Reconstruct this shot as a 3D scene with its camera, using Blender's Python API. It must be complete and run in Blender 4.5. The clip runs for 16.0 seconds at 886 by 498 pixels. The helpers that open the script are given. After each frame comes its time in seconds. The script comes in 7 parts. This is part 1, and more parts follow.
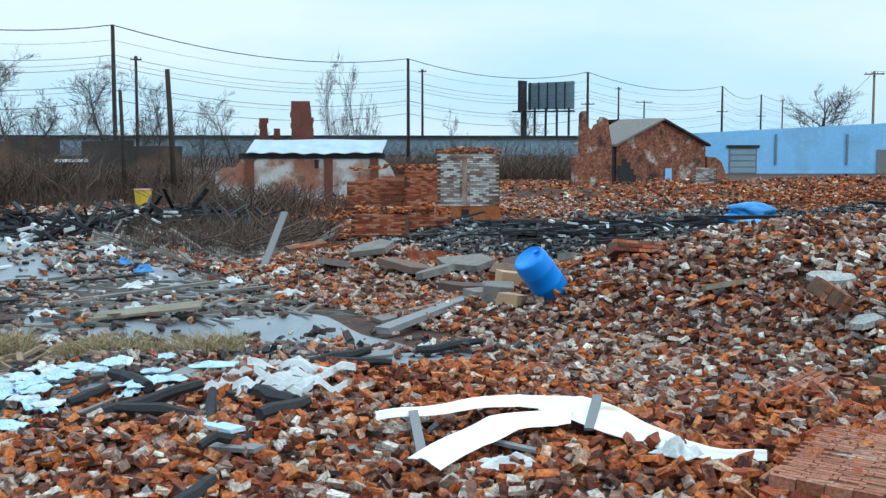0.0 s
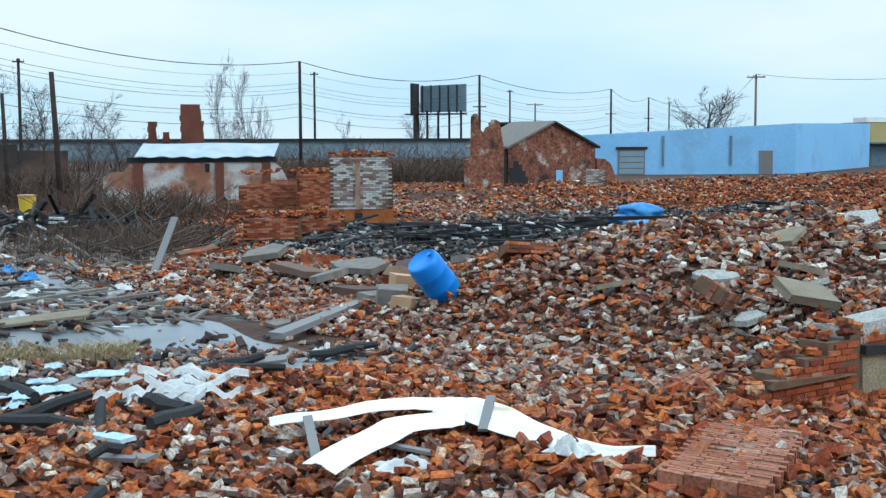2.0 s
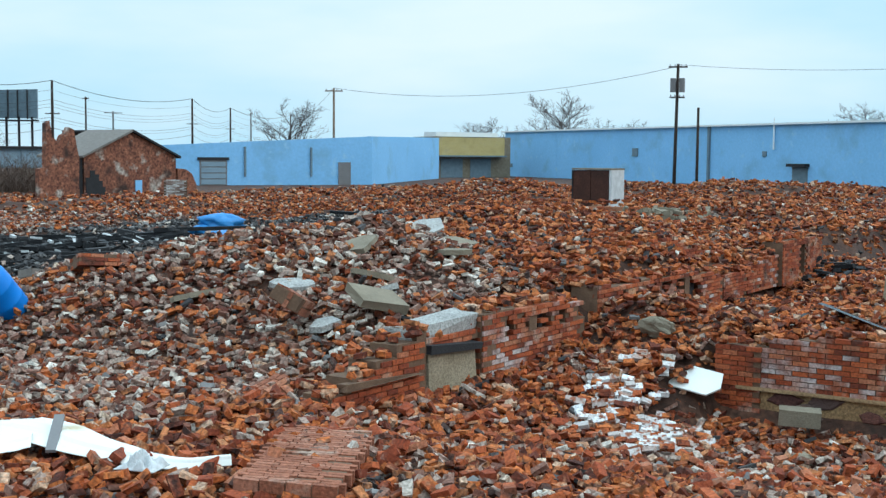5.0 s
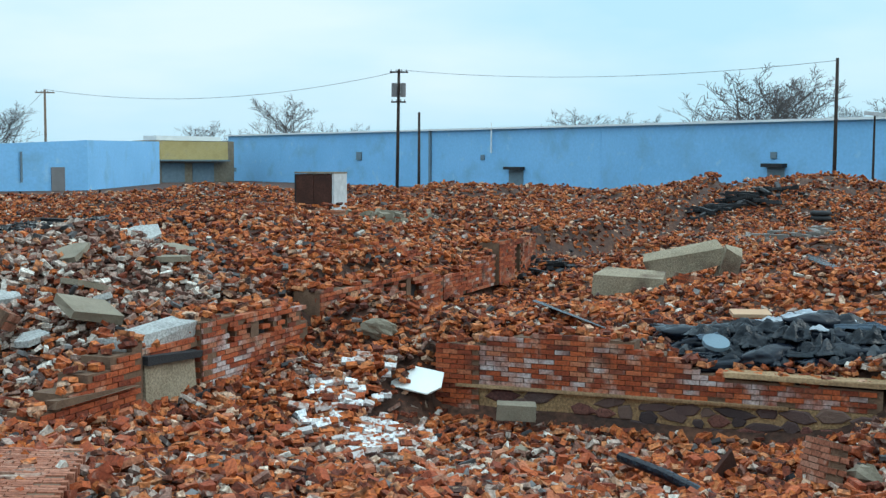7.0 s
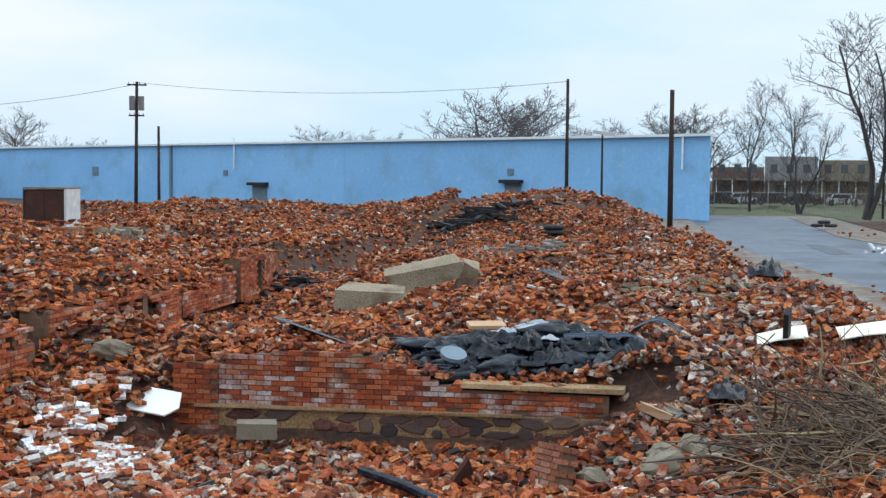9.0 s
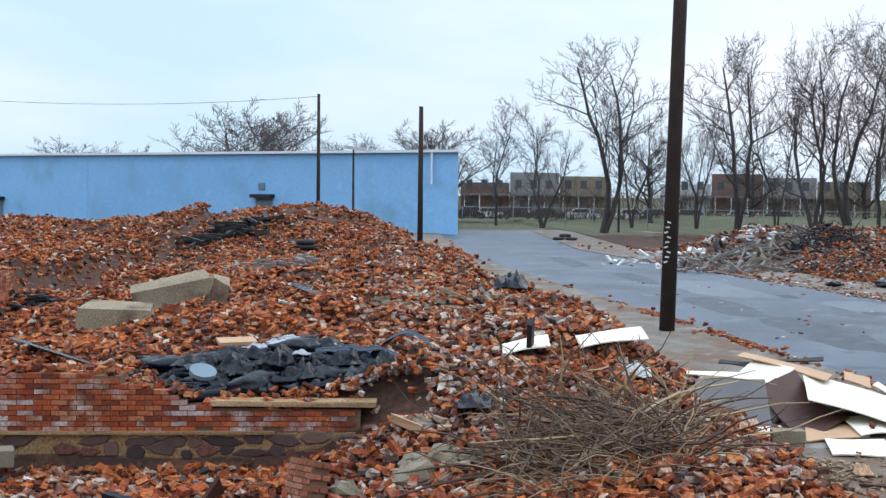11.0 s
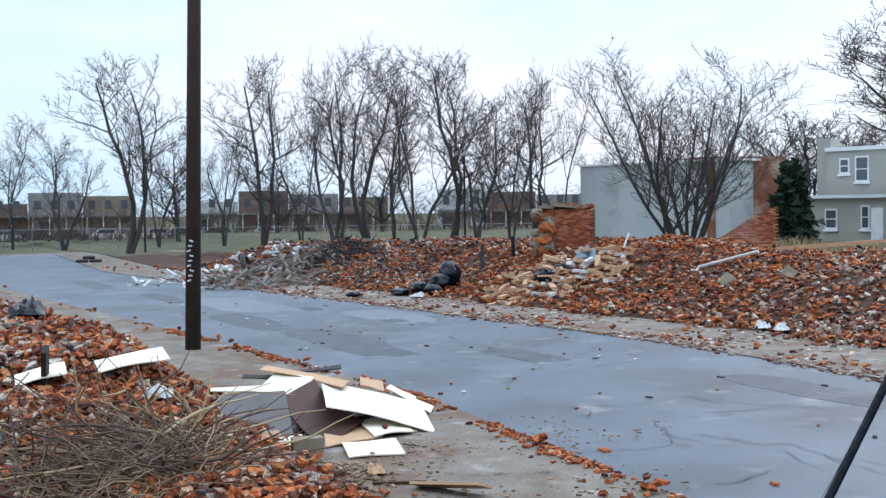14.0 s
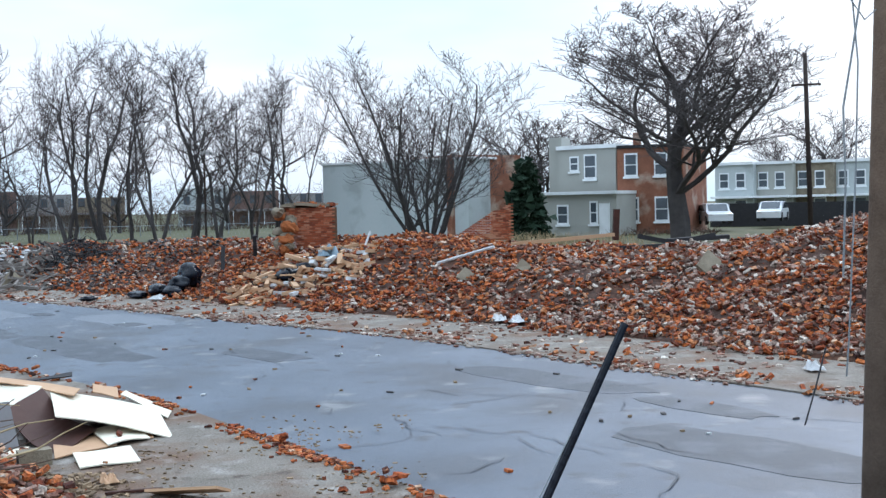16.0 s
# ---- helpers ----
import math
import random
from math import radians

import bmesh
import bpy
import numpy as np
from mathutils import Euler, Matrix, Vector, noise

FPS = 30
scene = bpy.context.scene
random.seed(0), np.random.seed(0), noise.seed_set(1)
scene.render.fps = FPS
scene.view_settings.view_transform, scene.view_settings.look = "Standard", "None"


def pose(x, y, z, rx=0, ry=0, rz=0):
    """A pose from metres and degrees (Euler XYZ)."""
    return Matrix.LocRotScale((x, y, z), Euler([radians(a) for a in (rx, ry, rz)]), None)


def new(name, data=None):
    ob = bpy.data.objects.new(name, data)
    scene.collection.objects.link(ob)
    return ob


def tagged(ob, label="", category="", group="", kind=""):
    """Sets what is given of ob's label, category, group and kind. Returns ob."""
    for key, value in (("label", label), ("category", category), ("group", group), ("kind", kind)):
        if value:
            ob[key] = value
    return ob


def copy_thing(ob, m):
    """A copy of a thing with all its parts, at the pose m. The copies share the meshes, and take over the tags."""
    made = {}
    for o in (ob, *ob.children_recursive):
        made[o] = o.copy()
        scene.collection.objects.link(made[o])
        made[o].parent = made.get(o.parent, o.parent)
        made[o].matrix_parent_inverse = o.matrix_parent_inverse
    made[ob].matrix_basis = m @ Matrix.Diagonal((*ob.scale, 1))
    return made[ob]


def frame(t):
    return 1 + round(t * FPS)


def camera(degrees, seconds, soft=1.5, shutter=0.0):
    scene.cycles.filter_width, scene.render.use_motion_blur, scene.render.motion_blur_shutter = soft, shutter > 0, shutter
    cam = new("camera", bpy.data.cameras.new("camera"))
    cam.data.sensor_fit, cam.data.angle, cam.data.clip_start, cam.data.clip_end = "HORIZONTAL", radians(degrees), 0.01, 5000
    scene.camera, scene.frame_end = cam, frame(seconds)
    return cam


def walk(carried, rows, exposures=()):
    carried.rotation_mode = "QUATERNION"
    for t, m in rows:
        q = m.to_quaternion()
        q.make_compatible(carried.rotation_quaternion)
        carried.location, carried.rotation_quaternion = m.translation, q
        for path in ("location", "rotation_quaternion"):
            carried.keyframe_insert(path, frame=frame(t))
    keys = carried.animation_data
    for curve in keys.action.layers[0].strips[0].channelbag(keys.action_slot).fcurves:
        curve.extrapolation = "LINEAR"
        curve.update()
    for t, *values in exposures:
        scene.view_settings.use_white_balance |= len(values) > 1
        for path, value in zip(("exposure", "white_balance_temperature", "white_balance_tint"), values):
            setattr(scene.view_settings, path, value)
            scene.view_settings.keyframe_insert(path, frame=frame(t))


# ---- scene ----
cam = camera(40.53, 16.0, soft=1.4)
# seconds, x, y, z, heading (clockwise from +y), tilt, lean
PATH = [
    (0.0, -0.187, 0.156, 2.992, -0.00, -5.16, 0.03),
    (0.5, -0.216, 0.164, 2.998, -3.72, -4.88, -0.20),
    (1.0, -0.200, 0.151, 2.994, -0.70, -5.21, -0.31),
    (1.5, -0.178, 0.141, 2.997, 2.48, -5.27, -0.41),
    (2.0, -0.171, 0.122, 3.003, 5.06, -5.04, -0.21),
    (2.5, -0.152, 0.123, 2.999, 7.75, -4.83, -0.17),
    (3.0, -0.144, 0.089, 3.002, 11.74, -4.60, -0.00),
    (3.5, -0.145, 0.059, 2.999, 15.34, -4.37, 0.36),
    (4.0, -0.131, 0.056, 2.998, 18.42, -4.33, 0.42),
    (6.5, 0.008, 0.076, 2.988, 34.63, -4.45, 0.46),
    (7.0, 0.039, 0.093, 2.988, 37.78, -4.21, 0.30),
    (7.5, 0.057, 0.074, 2.990, 40.77, -3.89, 0.15),
    (8.0, 0.079, 0.071, 2.988, 43.82, -3.64, 0.26),
    (8.5, 0.095, 0.058, 2.984, 46.88, -3.48, 0.18),
    (9.0, 0.113, 0.048, 2.984, 49.89, -3.38, 0.46),
    (11.5, 0.104, -0.005, 2.985, 65.36, -2.51, 0.42),
    (12.0, 0.116, -0.030, 2.988, 69.44, -2.57, 0.27),
    (12.5, 0.110, -0.059, 2.996, 73.14, -2.55, 0.23),
    (13.0, 0.091, -0.101, 2.998, 76.68, -2.16, -0.01),
    (13.5, 0.090, -0.140, 2.996, 80.34, -1.87, -0.40),
    (14.0, 0.081, -0.176, 2.993, 83.82, -1.75, -0.73),
    (14.5, 0.082, -0.205, 2.999, 87.55, -1.76, -0.77),
    (15.0, 0.107, -0.226, 2.986, 90.76, -1.87, -1.02),
    (15.5, 0.109, -0.244, 2.977, 93.11, -1.94, -1.31),
    (16.0, 0.113, -0.270, 2.976, 95.96, -2.02, -1.33),
]
walk(cam, [(t, pose(x, y, z, 90 + tilt, 0, -head) @ pose(0, 0, 0, 0, 0, lean)) for t, x, y, z, head, tilt, lean in PATH],
     exposures=[(0.0, 0.08, 5880, 4), (3.0, 0.06, 5980, 6), (7.0, 0.05, 5930, 1), (9.0, 0.1, 6400, 15), (12.5, 0.18, 6220, 18), (16.0, 0.2, 6050, 16)])


# ---- light ----
world = bpy.data.worlds.new("overcast_sky")
scene.world = world
world.use_nodes = True
wn, wl = world.node_tree.nodes, world.node_tree.links
wn.clear()
sky = wn.new("ShaderNodeTexSky")
sky.sky_type, sky.sun_disc = "NISHITA", False
sky.sun_elevation, sky.sun_rotation, sky.air_density, sky.dust_density = radians(32), radians(120), 1.0, 3.0
dim = wn.new("ShaderNodeVectorMath")
dim.operation = "SCALE"
dim.inputs["Scale"].default_value = 0.1
wl.new(sky.outputs[0], dim.inputs[0])
tc = wn.new("ShaderNodeTexCoord")
stretch = wn.new("ShaderNodeMapping")
stretch.inputs["Scale"].default_value = (1.2, 1.2, 4.5)
wl.new(tc.outputs["Generated"], stretch.inputs[0])
cl = wn.new("ShaderNodeTexNoise")
cl.inputs["Scale"].default_value, cl.inputs["Detail"].default_value = 1.6, 5
wl.new(stretch.outputs[0], cl.inputs["Vector"])
cr = wn.new("ShaderNodeValToRGB")
cr.color_ramp.elements[0].position, cr.color_ramp.elements[0].color = 0.36, (0.60, 0.86, 1.0, 1)
cr.color_ramp.elements[1].position, cr.color_ramp.elements[1].color = 0.62, (0.90, 1.0, 1.06, 1)
wl.new(cl.outputs["Fac"], cr.inputs[0])
wmix = wn.new("ShaderNodeMixRGB")
wmix.inputs[0].default_value = 0.88
wl.new(dim.outputs[0], wmix.inputs[1])
wl.new(cr.outputs[0], wmix.inputs[2])
sep = wn.new("ShaderNodeSeparateXYZ")
wl.new(tc.outputs["Generated"], sep.inputs[0])
rise = wn.new("ShaderNodeMapRange")
rise.inputs["From Min"].default_value, rise.inputs["From Max"].default_value = 0.25, 1.0
rise.inputs["To Min"].default_value, rise.inputs["To Max"].default_value = 1.0, 2.6
wl.new(sep.outputs["Z"], rise.inputs["Value"])
bg = wn.new("ShaderNodeBackground")
wl.new(rise.outputs[0], bg.inputs["Strength"])
wl.new(wmix.outputs[0], bg.inputs[0])
wo = wn.new("ShaderNodeOutputWorld")
wl.new(bg.outputs[0], wo.inputs[0])

sun = new("sun", bpy.data.lights.new("sun", "SUN"))
sun.data.energy, sun.data.angle, sun.data.color = 0.7, radians(25), (1.0, 0.97, 0.92)
sun.matrix_world = pose(0, 0, 60, 58, 0, -120 + 180)

# ---- helpers of this scene ----
U = Vector((0.857, 0.515))     # along the street
V = Vector((-0.515, 0.857))    # across it, away from it


def ab(a, b):
    return (a * U.x + b * V.x, a * U.y + b * V.y)


def pd(az, d):
    return (d * math.sin(radians(az)), d * math.cos(radians(az)))


UAZ = 59.0
rng = np.random.default_rng(7)
rnd = random.Random(11)


def mat(name, stops, scale=4.0, rough=0.85, metal=0.0, bump=0.3, bscale=40.0, rand=0.0, island=False, spec=0.3, stain=None, obj=False, grit=0.0):
    """Procedural surface: a colour ramp over two noises (broad stains and grain), optional per-piece shift, bump."""
    m = bpy.data.materials.new(name)
    m.use_nodes = True
    n, l = m.node_tree.nodes, m.node_tree.links
    b = n["Principled BSDF"]
    b.inputs["Roughness"].default_value, b.inputs["Metallic"].default_value = rough, metal
    b.inputs["Specular IOR Level"].default_value = spec
    tcx = n.new("ShaderNodeTexCoord")
    geo = n.new("ShaderNodeNewGeometry")
    vec = tcx.outputs["Object"] if obj else geo.outputs["Position"]
    n1 = n.new("ShaderNodeTexNoise")
    n1.inputs["Scale"].default_value, n1.inputs["Detail"].default_value = scale, 6
    l.new(vec, n1.inputs["Vector"])
    n2 = n.new("ShaderNodeTexNoise")
    n2.inputs["Scale"].default_value, n2.inputs["Detail"].default_value = bscale, 4
    l.new(vec, n2.inputs["Vector"])
    mx = n.new("ShaderNodeMath")
    mx.operation = "MULTIPLY_ADD"
    mx.inputs[1].default_value, mx.inputs[2].default_value = 0.35, 0.0
    l.new(n2.outputs["Fac"], mx.inputs[0])
    ad = n.new("ShaderNodeMath")
    ad.operation = "MULTIPLY_ADD"
    ad.inputs[1].default_value = 0.65
    l.new(n1.outputs["Fac"], ad.inputs[0])
    l.new(mx.outputs[0], ad.inputs[2])
    fac = ad.outputs[0]
    if rand > 0:
        src = geo.outputs["Random Per Island"]
        if not island:
            oi = n.new("ShaderNodeObjectInfo")
            src = oi.outputs["Random"]
        sp = n.new("ShaderNodeMapRange")
        sp.inputs["From Min"].default_value, sp.inputs["From Max"].default_value = 0.0, 1.0
        sp.inputs["To Min"].default_value, sp.inputs["To Max"].default_value = -0.18, 1.18
        l.new(src, sp.inputs["Value"])
        mm = n.new("ShaderNodeMix")
        mm.data_type = "FLOAT"
        mm.inputs["Factor"].default_value = rand
        l.new(fac, mm.inputs[2])
        l.new(sp.outputs[0], mm.inputs[3])
        fac = mm.outputs[0]
    rp = n.new("ShaderNodeValToRGB")
    e = rp.color_ramp.elements
    while len(e) < len(stops):
        e.new(0.5)
    for k, (p, c) in zip(e, stops):
        k.position, k.color = p, (*c, 1)
    l.new(fac, rp.inputs[0])
    col = rp.outputs[0]
    for st_ in ([] if not stain else stain if isinstance(stain, list) else [stain]):
        n3 = n.new("ShaderNodeTexNoise")
        n3.inputs["Scale"].default_value, n3.inputs["Detail"].default_value = st_[1], 5
        l.new(vec, n3.inputs["Vector"])
        r3 = n.new("ShaderNodeMapRange")
        r3.inputs["From Min"].default_value, r3.inputs["From Max"].default_value = st_[2], st_[3]
        l.new(n3.outputs["Fac"], r3.inputs["Value"])
        m3 = n.new("ShaderNodeMixRGB")
        l.new(r3.outputs[0], m3.inputs[0])
        l.new(col, m3.inputs[1])
        m3.inputs[2].default_value = (*st_[0], 1)
        col = m3.outputs[0]
    if grit:
        n4 = n.new("ShaderNodeTexNoise")
        n4.inputs["Scale"].default_value, n4.inputs["Detail"].default_value = bscale * 0.8, 6
        l.new(vec, n4.inputs["Vector"])
        r4 = n.new("ShaderNodeMapRange")
        r4.inputs["From Min"].default_value, r4.inputs["From Max"].default_value = 0.3, 0.7
        r4.inputs["To Min"].default_value, r4.inputs["To Max"].default_value = 1 - grit, 1 + grit
        l.new(n4.outputs["Fac"], r4.inputs["Value"])
        sc = n.new("ShaderNodeVectorMath")
        sc.operation = "SCALE"
        l.new(col, sc.inputs[0])
        l.new(r4.outputs[0], sc.inputs["Scale"])
        col = sc.outputs[0]
    l.new(col, b.inputs["Base Color"])
    if bump:
        bp = n.new("ShaderNodeBump")
        bp.inputs["Strength"].default_value, bp.inputs["Distance"].default_value = bump, 0.02
        l.new(n2.outputs["Fac"], bp.inputs["Height"])
        l.new(bp.outputs[0], b.inputs["Normal"])
    return m


class Build:
    """Collects the faces of one mesh."""

    def __init__(self):
        self.v, self.f = [], []

    def box(self, c, s, rz=0, rx=0, ry=0, jit=0.0, m=None):
        M = m if m is not None else pose(c[0], c[1], c[2], rx, ry, rz)
        o = len(self.v)
        for x, y, z in ((-1, -1, -1), (1, -1, -1), (1, 1, -1), (-1, 1, -1), (-1, -1, 1), (1, -1, 1), (1, 1, 1), (-1, 1, 1)):
            p = Vector((x * s[0] / 2, y * s[1] / 2, z * s[2] / 2))
            if jit:
                p += Vector((rnd.uniform(-jit, jit), rnd.uniform(-jit, jit), rnd.uniform(-jit, jit)))
            self.v.append(tuple(M @ p))
        self.f += [tuple(o + i for i in q) for q in ((0, 3, 2, 1), (4, 5, 6, 7), (0, 1, 5, 4), (1, 2, 6, 5), (2, 3, 7, 6), (3, 0, 4, 7))]
        return self

    def tube(self, pts, radii, sides=8, cap=True):
        o = len(self.v)
        pts = [Vector(p) for p in pts]
        n = len(pts)
        for i, p in enumerate(pts):
            d = (pts[min(i + 1, n - 1)] - pts[max(i - 1, 0)]).normalized()
            ref = Vector((0, 0, 1)) if abs(d.z) < 0.9 else Vector((1, 0, 0))
            e1 = d.cross(ref).normalized()
            e2 = d.cross(e1)
            for k in range(sides):
                t = 2 * math.pi * k / sides
                self.v.append(tuple(p + (e1 * math.cos(t) + e2 * math.sin(t)) * radii[i]))
        for i in range(n - 1):
            for k in range(sides):
                k2 = (k + 1) % sides
                self.f.append((o + i * sides + k, o + i * sides + k2, o + (i + 1) * sides + k2, o + (i + 1) * sides + k))
        if cap:
            self.f.append(tuple(o + k for k in reversed(range(sides))))
            self.f.append(tuple(o + (n - 1) * sides + k for k in range(sides)))
        return self

    def slab(self, outline, z0, z1):
        """A flat piece with a given outline in plan."""
        o, n = len(self.v), len(outline)
        self.v += [(x, y, z0) for x, y in outline] + [(x, y, z1) for x, y in outline]
        self.f.append(tuple(o + i for i in reversed(range(n))))
        self.f.append(tuple(o + n + i for i in range(n)))
        for i in range(n):
            j = (i + 1) % n
            self.f.append((o + i, o + j, o + n + j, o + n + i))
        return self

    def sheet(self, nu, nv, fn, thick=0.0):
        """A bent sheet: fn(u, v) gives a point; with a thickness downwards."""
        o = len(self.v)
        for i in range(nu + 1):
            for j in range(nv + 1):
                self.v.append(tuple(fn(i / nu, j / nv)))
        w = nv + 1
        for i in range(nu):
            for j in range(nv):
                a = o + i * w + j
                self.f.append((a, a + w, a + w + 1, a + 1))
        if thick:
            o2 = len(self.v)
            self.v += [(x, y, z - thick) for x, y, z in self.v[o:o2]]
            dlt = o2 - o
            for i in range(nu):
                for j in range(nv):
                    a = o2 + i * w + j
                    self.f.append((a, a + 1, a + w + 1, a + w))
            rim = [o + i * w for i in range(nu)] + [o + nu * w + j for j in range(nv)] + [o + (nu - i) * w + nv for i in range(nu)] + [o + nv - j for j in range(nv)]
            for a, b2 in zip(rim, rim[1:] + rim[:1]):
                self.f.append((a, b2, b2 + dlt, a + dlt))
        return self

    def mesh(self, name, material=None, smooth=False):
        me = bpy.data.meshes.new(name)
        me.from_pydata(self.v, [], self.f)
        if smooth:
            me.shade_smooth()
        if material:
            me.materials.append(material)
        me.update()
        return me


def part(name, b, material, parent=None, label="", smooth=False):
    me = b.mesh(name, material, smooth) if isinstance(b, Build) else b
    ob = new(name, me)
    if parent:
        ob.parent = parent
    if label:
        ob["label"] = label
    return ob


def thing(name, at, label, category, group="", rz=0, rx=0, ry=0):
    ob = new(name)
    ob.empty_display_size = 0.2
    ob.matrix_world = pose(*at, rx, ry, rz)
    return tagged(ob, label, category, group)


def single(name, b, material, label, category, group="", kind="", smooth=False):
    return tagged(part(name, b, material, None, "", smooth), label, category, group, kind)


# ---- materials ----
RED = [(0.0, (0.03, 0.011, 0.008)), (0.16, (0.13, 0.027, 0.011)), (0.42, (0.30, 0.066, 0.017)), (0.72, (0.43, 0.12, 0.029)), (0.88, (0.38, 0.15, 0.06)), (1.0, (0.56, 0.45, 0.34))]
PALE = [(0.0, (0.04, 0.026, 0.022)), (0.2, (0.14, 0.05, 0.03)), (0.45, (0.235, 0.125, 0.09)), (0.68, (0.31, 0.215, 0.17)), (0.88, (0.42, 0.345, 0.285)), (1.0, (0.68, 0.62, 0.54))]
# pale dust; the dark blotches are soot plus painted shadow between bricks
DUST_AND_GAP_SHADE = [((0.36, 0.19, 0.11), 9.0, 0.59, 0.76), ((0.035, 0.014, 0.01), 6.0, 0.53, 0.68)]
m_red = mat("broken_red_brick", RED, 1.2, rand=0.68, island=True, bump=0.9, bscale=34, grit=0.55, stain=DUST_AND_GAP_SHADE)
m_pale = mat("mortared_pale_brick", PALE, 1.2, rand=0.70, island=True, bump=0.9, bscale=34, grit=0.5, stain=[((0.46, 0.40, 0.34), 8.0, 0.56, 0.74), ((0.09, 0.045, 0.03), 6.0, 0.60, 0.74)])
m_soot = mat("sooty_fragments", [(0.0, (0.015, 0.014, 0.015)), (0.5, (0.06, 0.055, 0.055)), (0.8, (0.13, 0.12, 0.115)), (1.0, (0.30, 0.28, 0.27))], 1.2, rand=0.7, island=True, bump=0.5)
m_brick = mat("wall_brick", [(0.0, (0.09, 0.022, 0.013)), (0.35, (0.25, 0.05, 0.018)), (0.7, (0.38, 0.088, 0.028)), (1.0, (0.36, 0.17, 0.10))], 2.0, rand=0.6, bump=0.6, grit=0.4, stain=[((0.36, 0.27, 0.21), 3.5, 0.58, 0.78), ((0.05, 0.025, 0.018), 2.2, 0.58, 0.74)])
m_washbrick = mat("whitewash_worn_brick", [(0.0, (0.11, 0.03, 0.018)), (0.5, (0.27, 0.075, 0.035)), (1.0, (0.36, 0.16, 0.10))], 2.0, rand=0.5, bump=0.5, grit=0.4, stain=[((0.47, 0.40, 0.38), 2.6, 0.42, 0.66), ((0.06, 0.03, 0.02), 3.0, 0.60, 0.74)])
m_brickdull = mat("limewashed_brick", [(0.0, (0.16, 0.07, 0.05)), (0.4, (0.32, 0.22, 0.18)), (0.7, (0.48, 0.45, 0.41)), (1.0, (0.60, 0.58, 0.55))], 2.0, rand=0.6, bump=0.4)
m_mortar = mat("old_lime_mortar", [(0.3, (0.09, 0.05, 0.032)), (0.7, (0.19, 0.115, 0.07))], 6, bump=0.6)
m_earth = mat("brick_dust_earth", [(0.25, (0.016, 0.011, 0.009)), (0.5, (0.055, 0.024, 0.014)), (0.7, (0.11, 0.048, 0.026)), (0.85, (0.12, 0.09, 0.07))], 0.9, bump=1.0, bscale=14, grit=0.5)
m_asphalt = mat("wet_asphalt", [(0.25, (0.034, 0.043, 0.058)), (0.5, (0.070, 0.088, 0.115)), (0.75, (0.118, 0.142, 0.178))], 0.35, rough=0.48, bump=0.4, bscale=70, spec=0.36, stain=[((0.045, 0.052, 0.064), 0.3, 0.52, 0.66), ((0.17, 0.175, 0.18), 1.1, 0.60, 0.74), ((0.04, 0.045, 0.055), 2.3, 0.58, 0.72)], grit=0.3)
m_lot = mat("old_lot_asphalt", [(0.2, (0.10, 0.11, 0.12)), (0.5, (0.19, 0.205, 0.22)), (0.8, (0.26, 0.27, 0.28))], 0.5, rough=0.5, bump=0.3, bscale=60, spec=0.5)
m_walk = mat("dirty_pavement_concrete", [(0.2, (0.085, 0.068, 0.052)), (0.5, (0.165, 0.142, 0.117)), (0.8, (0.25, 0.225, 0.195))], 1.6, rough=0.75, bump=0.8, grit=0.35, stain=[((0.13, 0.078, 0.05), 0.7, 0.46, 0.62), ((0.27, 0.25, 0.225), 1.7, 0.58, 0.72), ((0.07, 0.05, 0.036), 2.6, 0.60, 0.72)])
m_grass = mat("winter_grass", [(0.25, (0.03, 0.034, 0.013)), (0.5, (0.06, 0.062, 0.024)), (0.75, (0.115, 0.096, 0.048))], 0.25, bump=0.8, bscale=8)
m_blue = mat("blue_painted_render", [(0.2, (0.19, 0.41, 0.66)), (0.6, (0.24, 0.48, 0.75)), (1.0, (0.28, 0.52, 0.78))], 0.12, rough=0.7, bump=0.1, bscale=5, stain=[((0.20, 0.38, 0.56), 0.32, 0.55, 0.75), ((0.33, 0.54, 0.72), 0.9, 0.62, 0.78)], grit=0.06)
m_white = mat("white_coping_paint", [(0.2, (0.62, 0.64, 0.64)), (0.8, (0.82, 0.84, 0.84))], 2, rough=0.6)
m_yellow = mat("faded_yellow_paint", [(0.3, (0.34, 0.26, 0.10)), (0.55, (0.46, 0.36, 0.15)), (0.75, (0.26, 0.23, 0.18))], 0.8, rough=0.7, grit=0.3)
m_steel = mat("grey_painted_steel", [(0.2, (0.10, 0.14, 0.17)), (0.7, (0.17, 0.23, 0.27))], 2, rough=0.6)
m_roofwhite = mat("weathered_roof_sheet", [(0.2, (0.25, 0.30, 0.34)), (0.8, (0.48, 0.54, 0.58))], 1.5, rough=0.6)
m_pole = mat("creosoted_pole_wood", [(0.2, (0.016, 0.012, 0.01)), (0.6, (0.045, 0.03, 0.024)), (1.0, (0.10, 0.07, 0.055))], 3, rough=0.9, bump=0.6)
m_polegrey = mat("weathered_pole_wood", [(0.2, (0.10, 0.066, 0.045)), (0.6, (0.22, 0.155, 0.11)), (1.0, (0.33, 0.25, 0.19))], 3, rough=0.9, bump=0.6)
m_wire = mat("black_cable", [(0.3, (0.02, 0.02, 0.022)), (0.7, (0.04, 0.04, 0.045))], 3, rough=0.6, bump=0)
m_bark = mat("bare_tree_bark", [(0.2, (0.032, 0.028, 0.028)), (0.6, (0.066, 0.058, 0.056)), (1.0, (0.09, 0.08, 0.075))], 3, rough=0.95, bump=0.6)
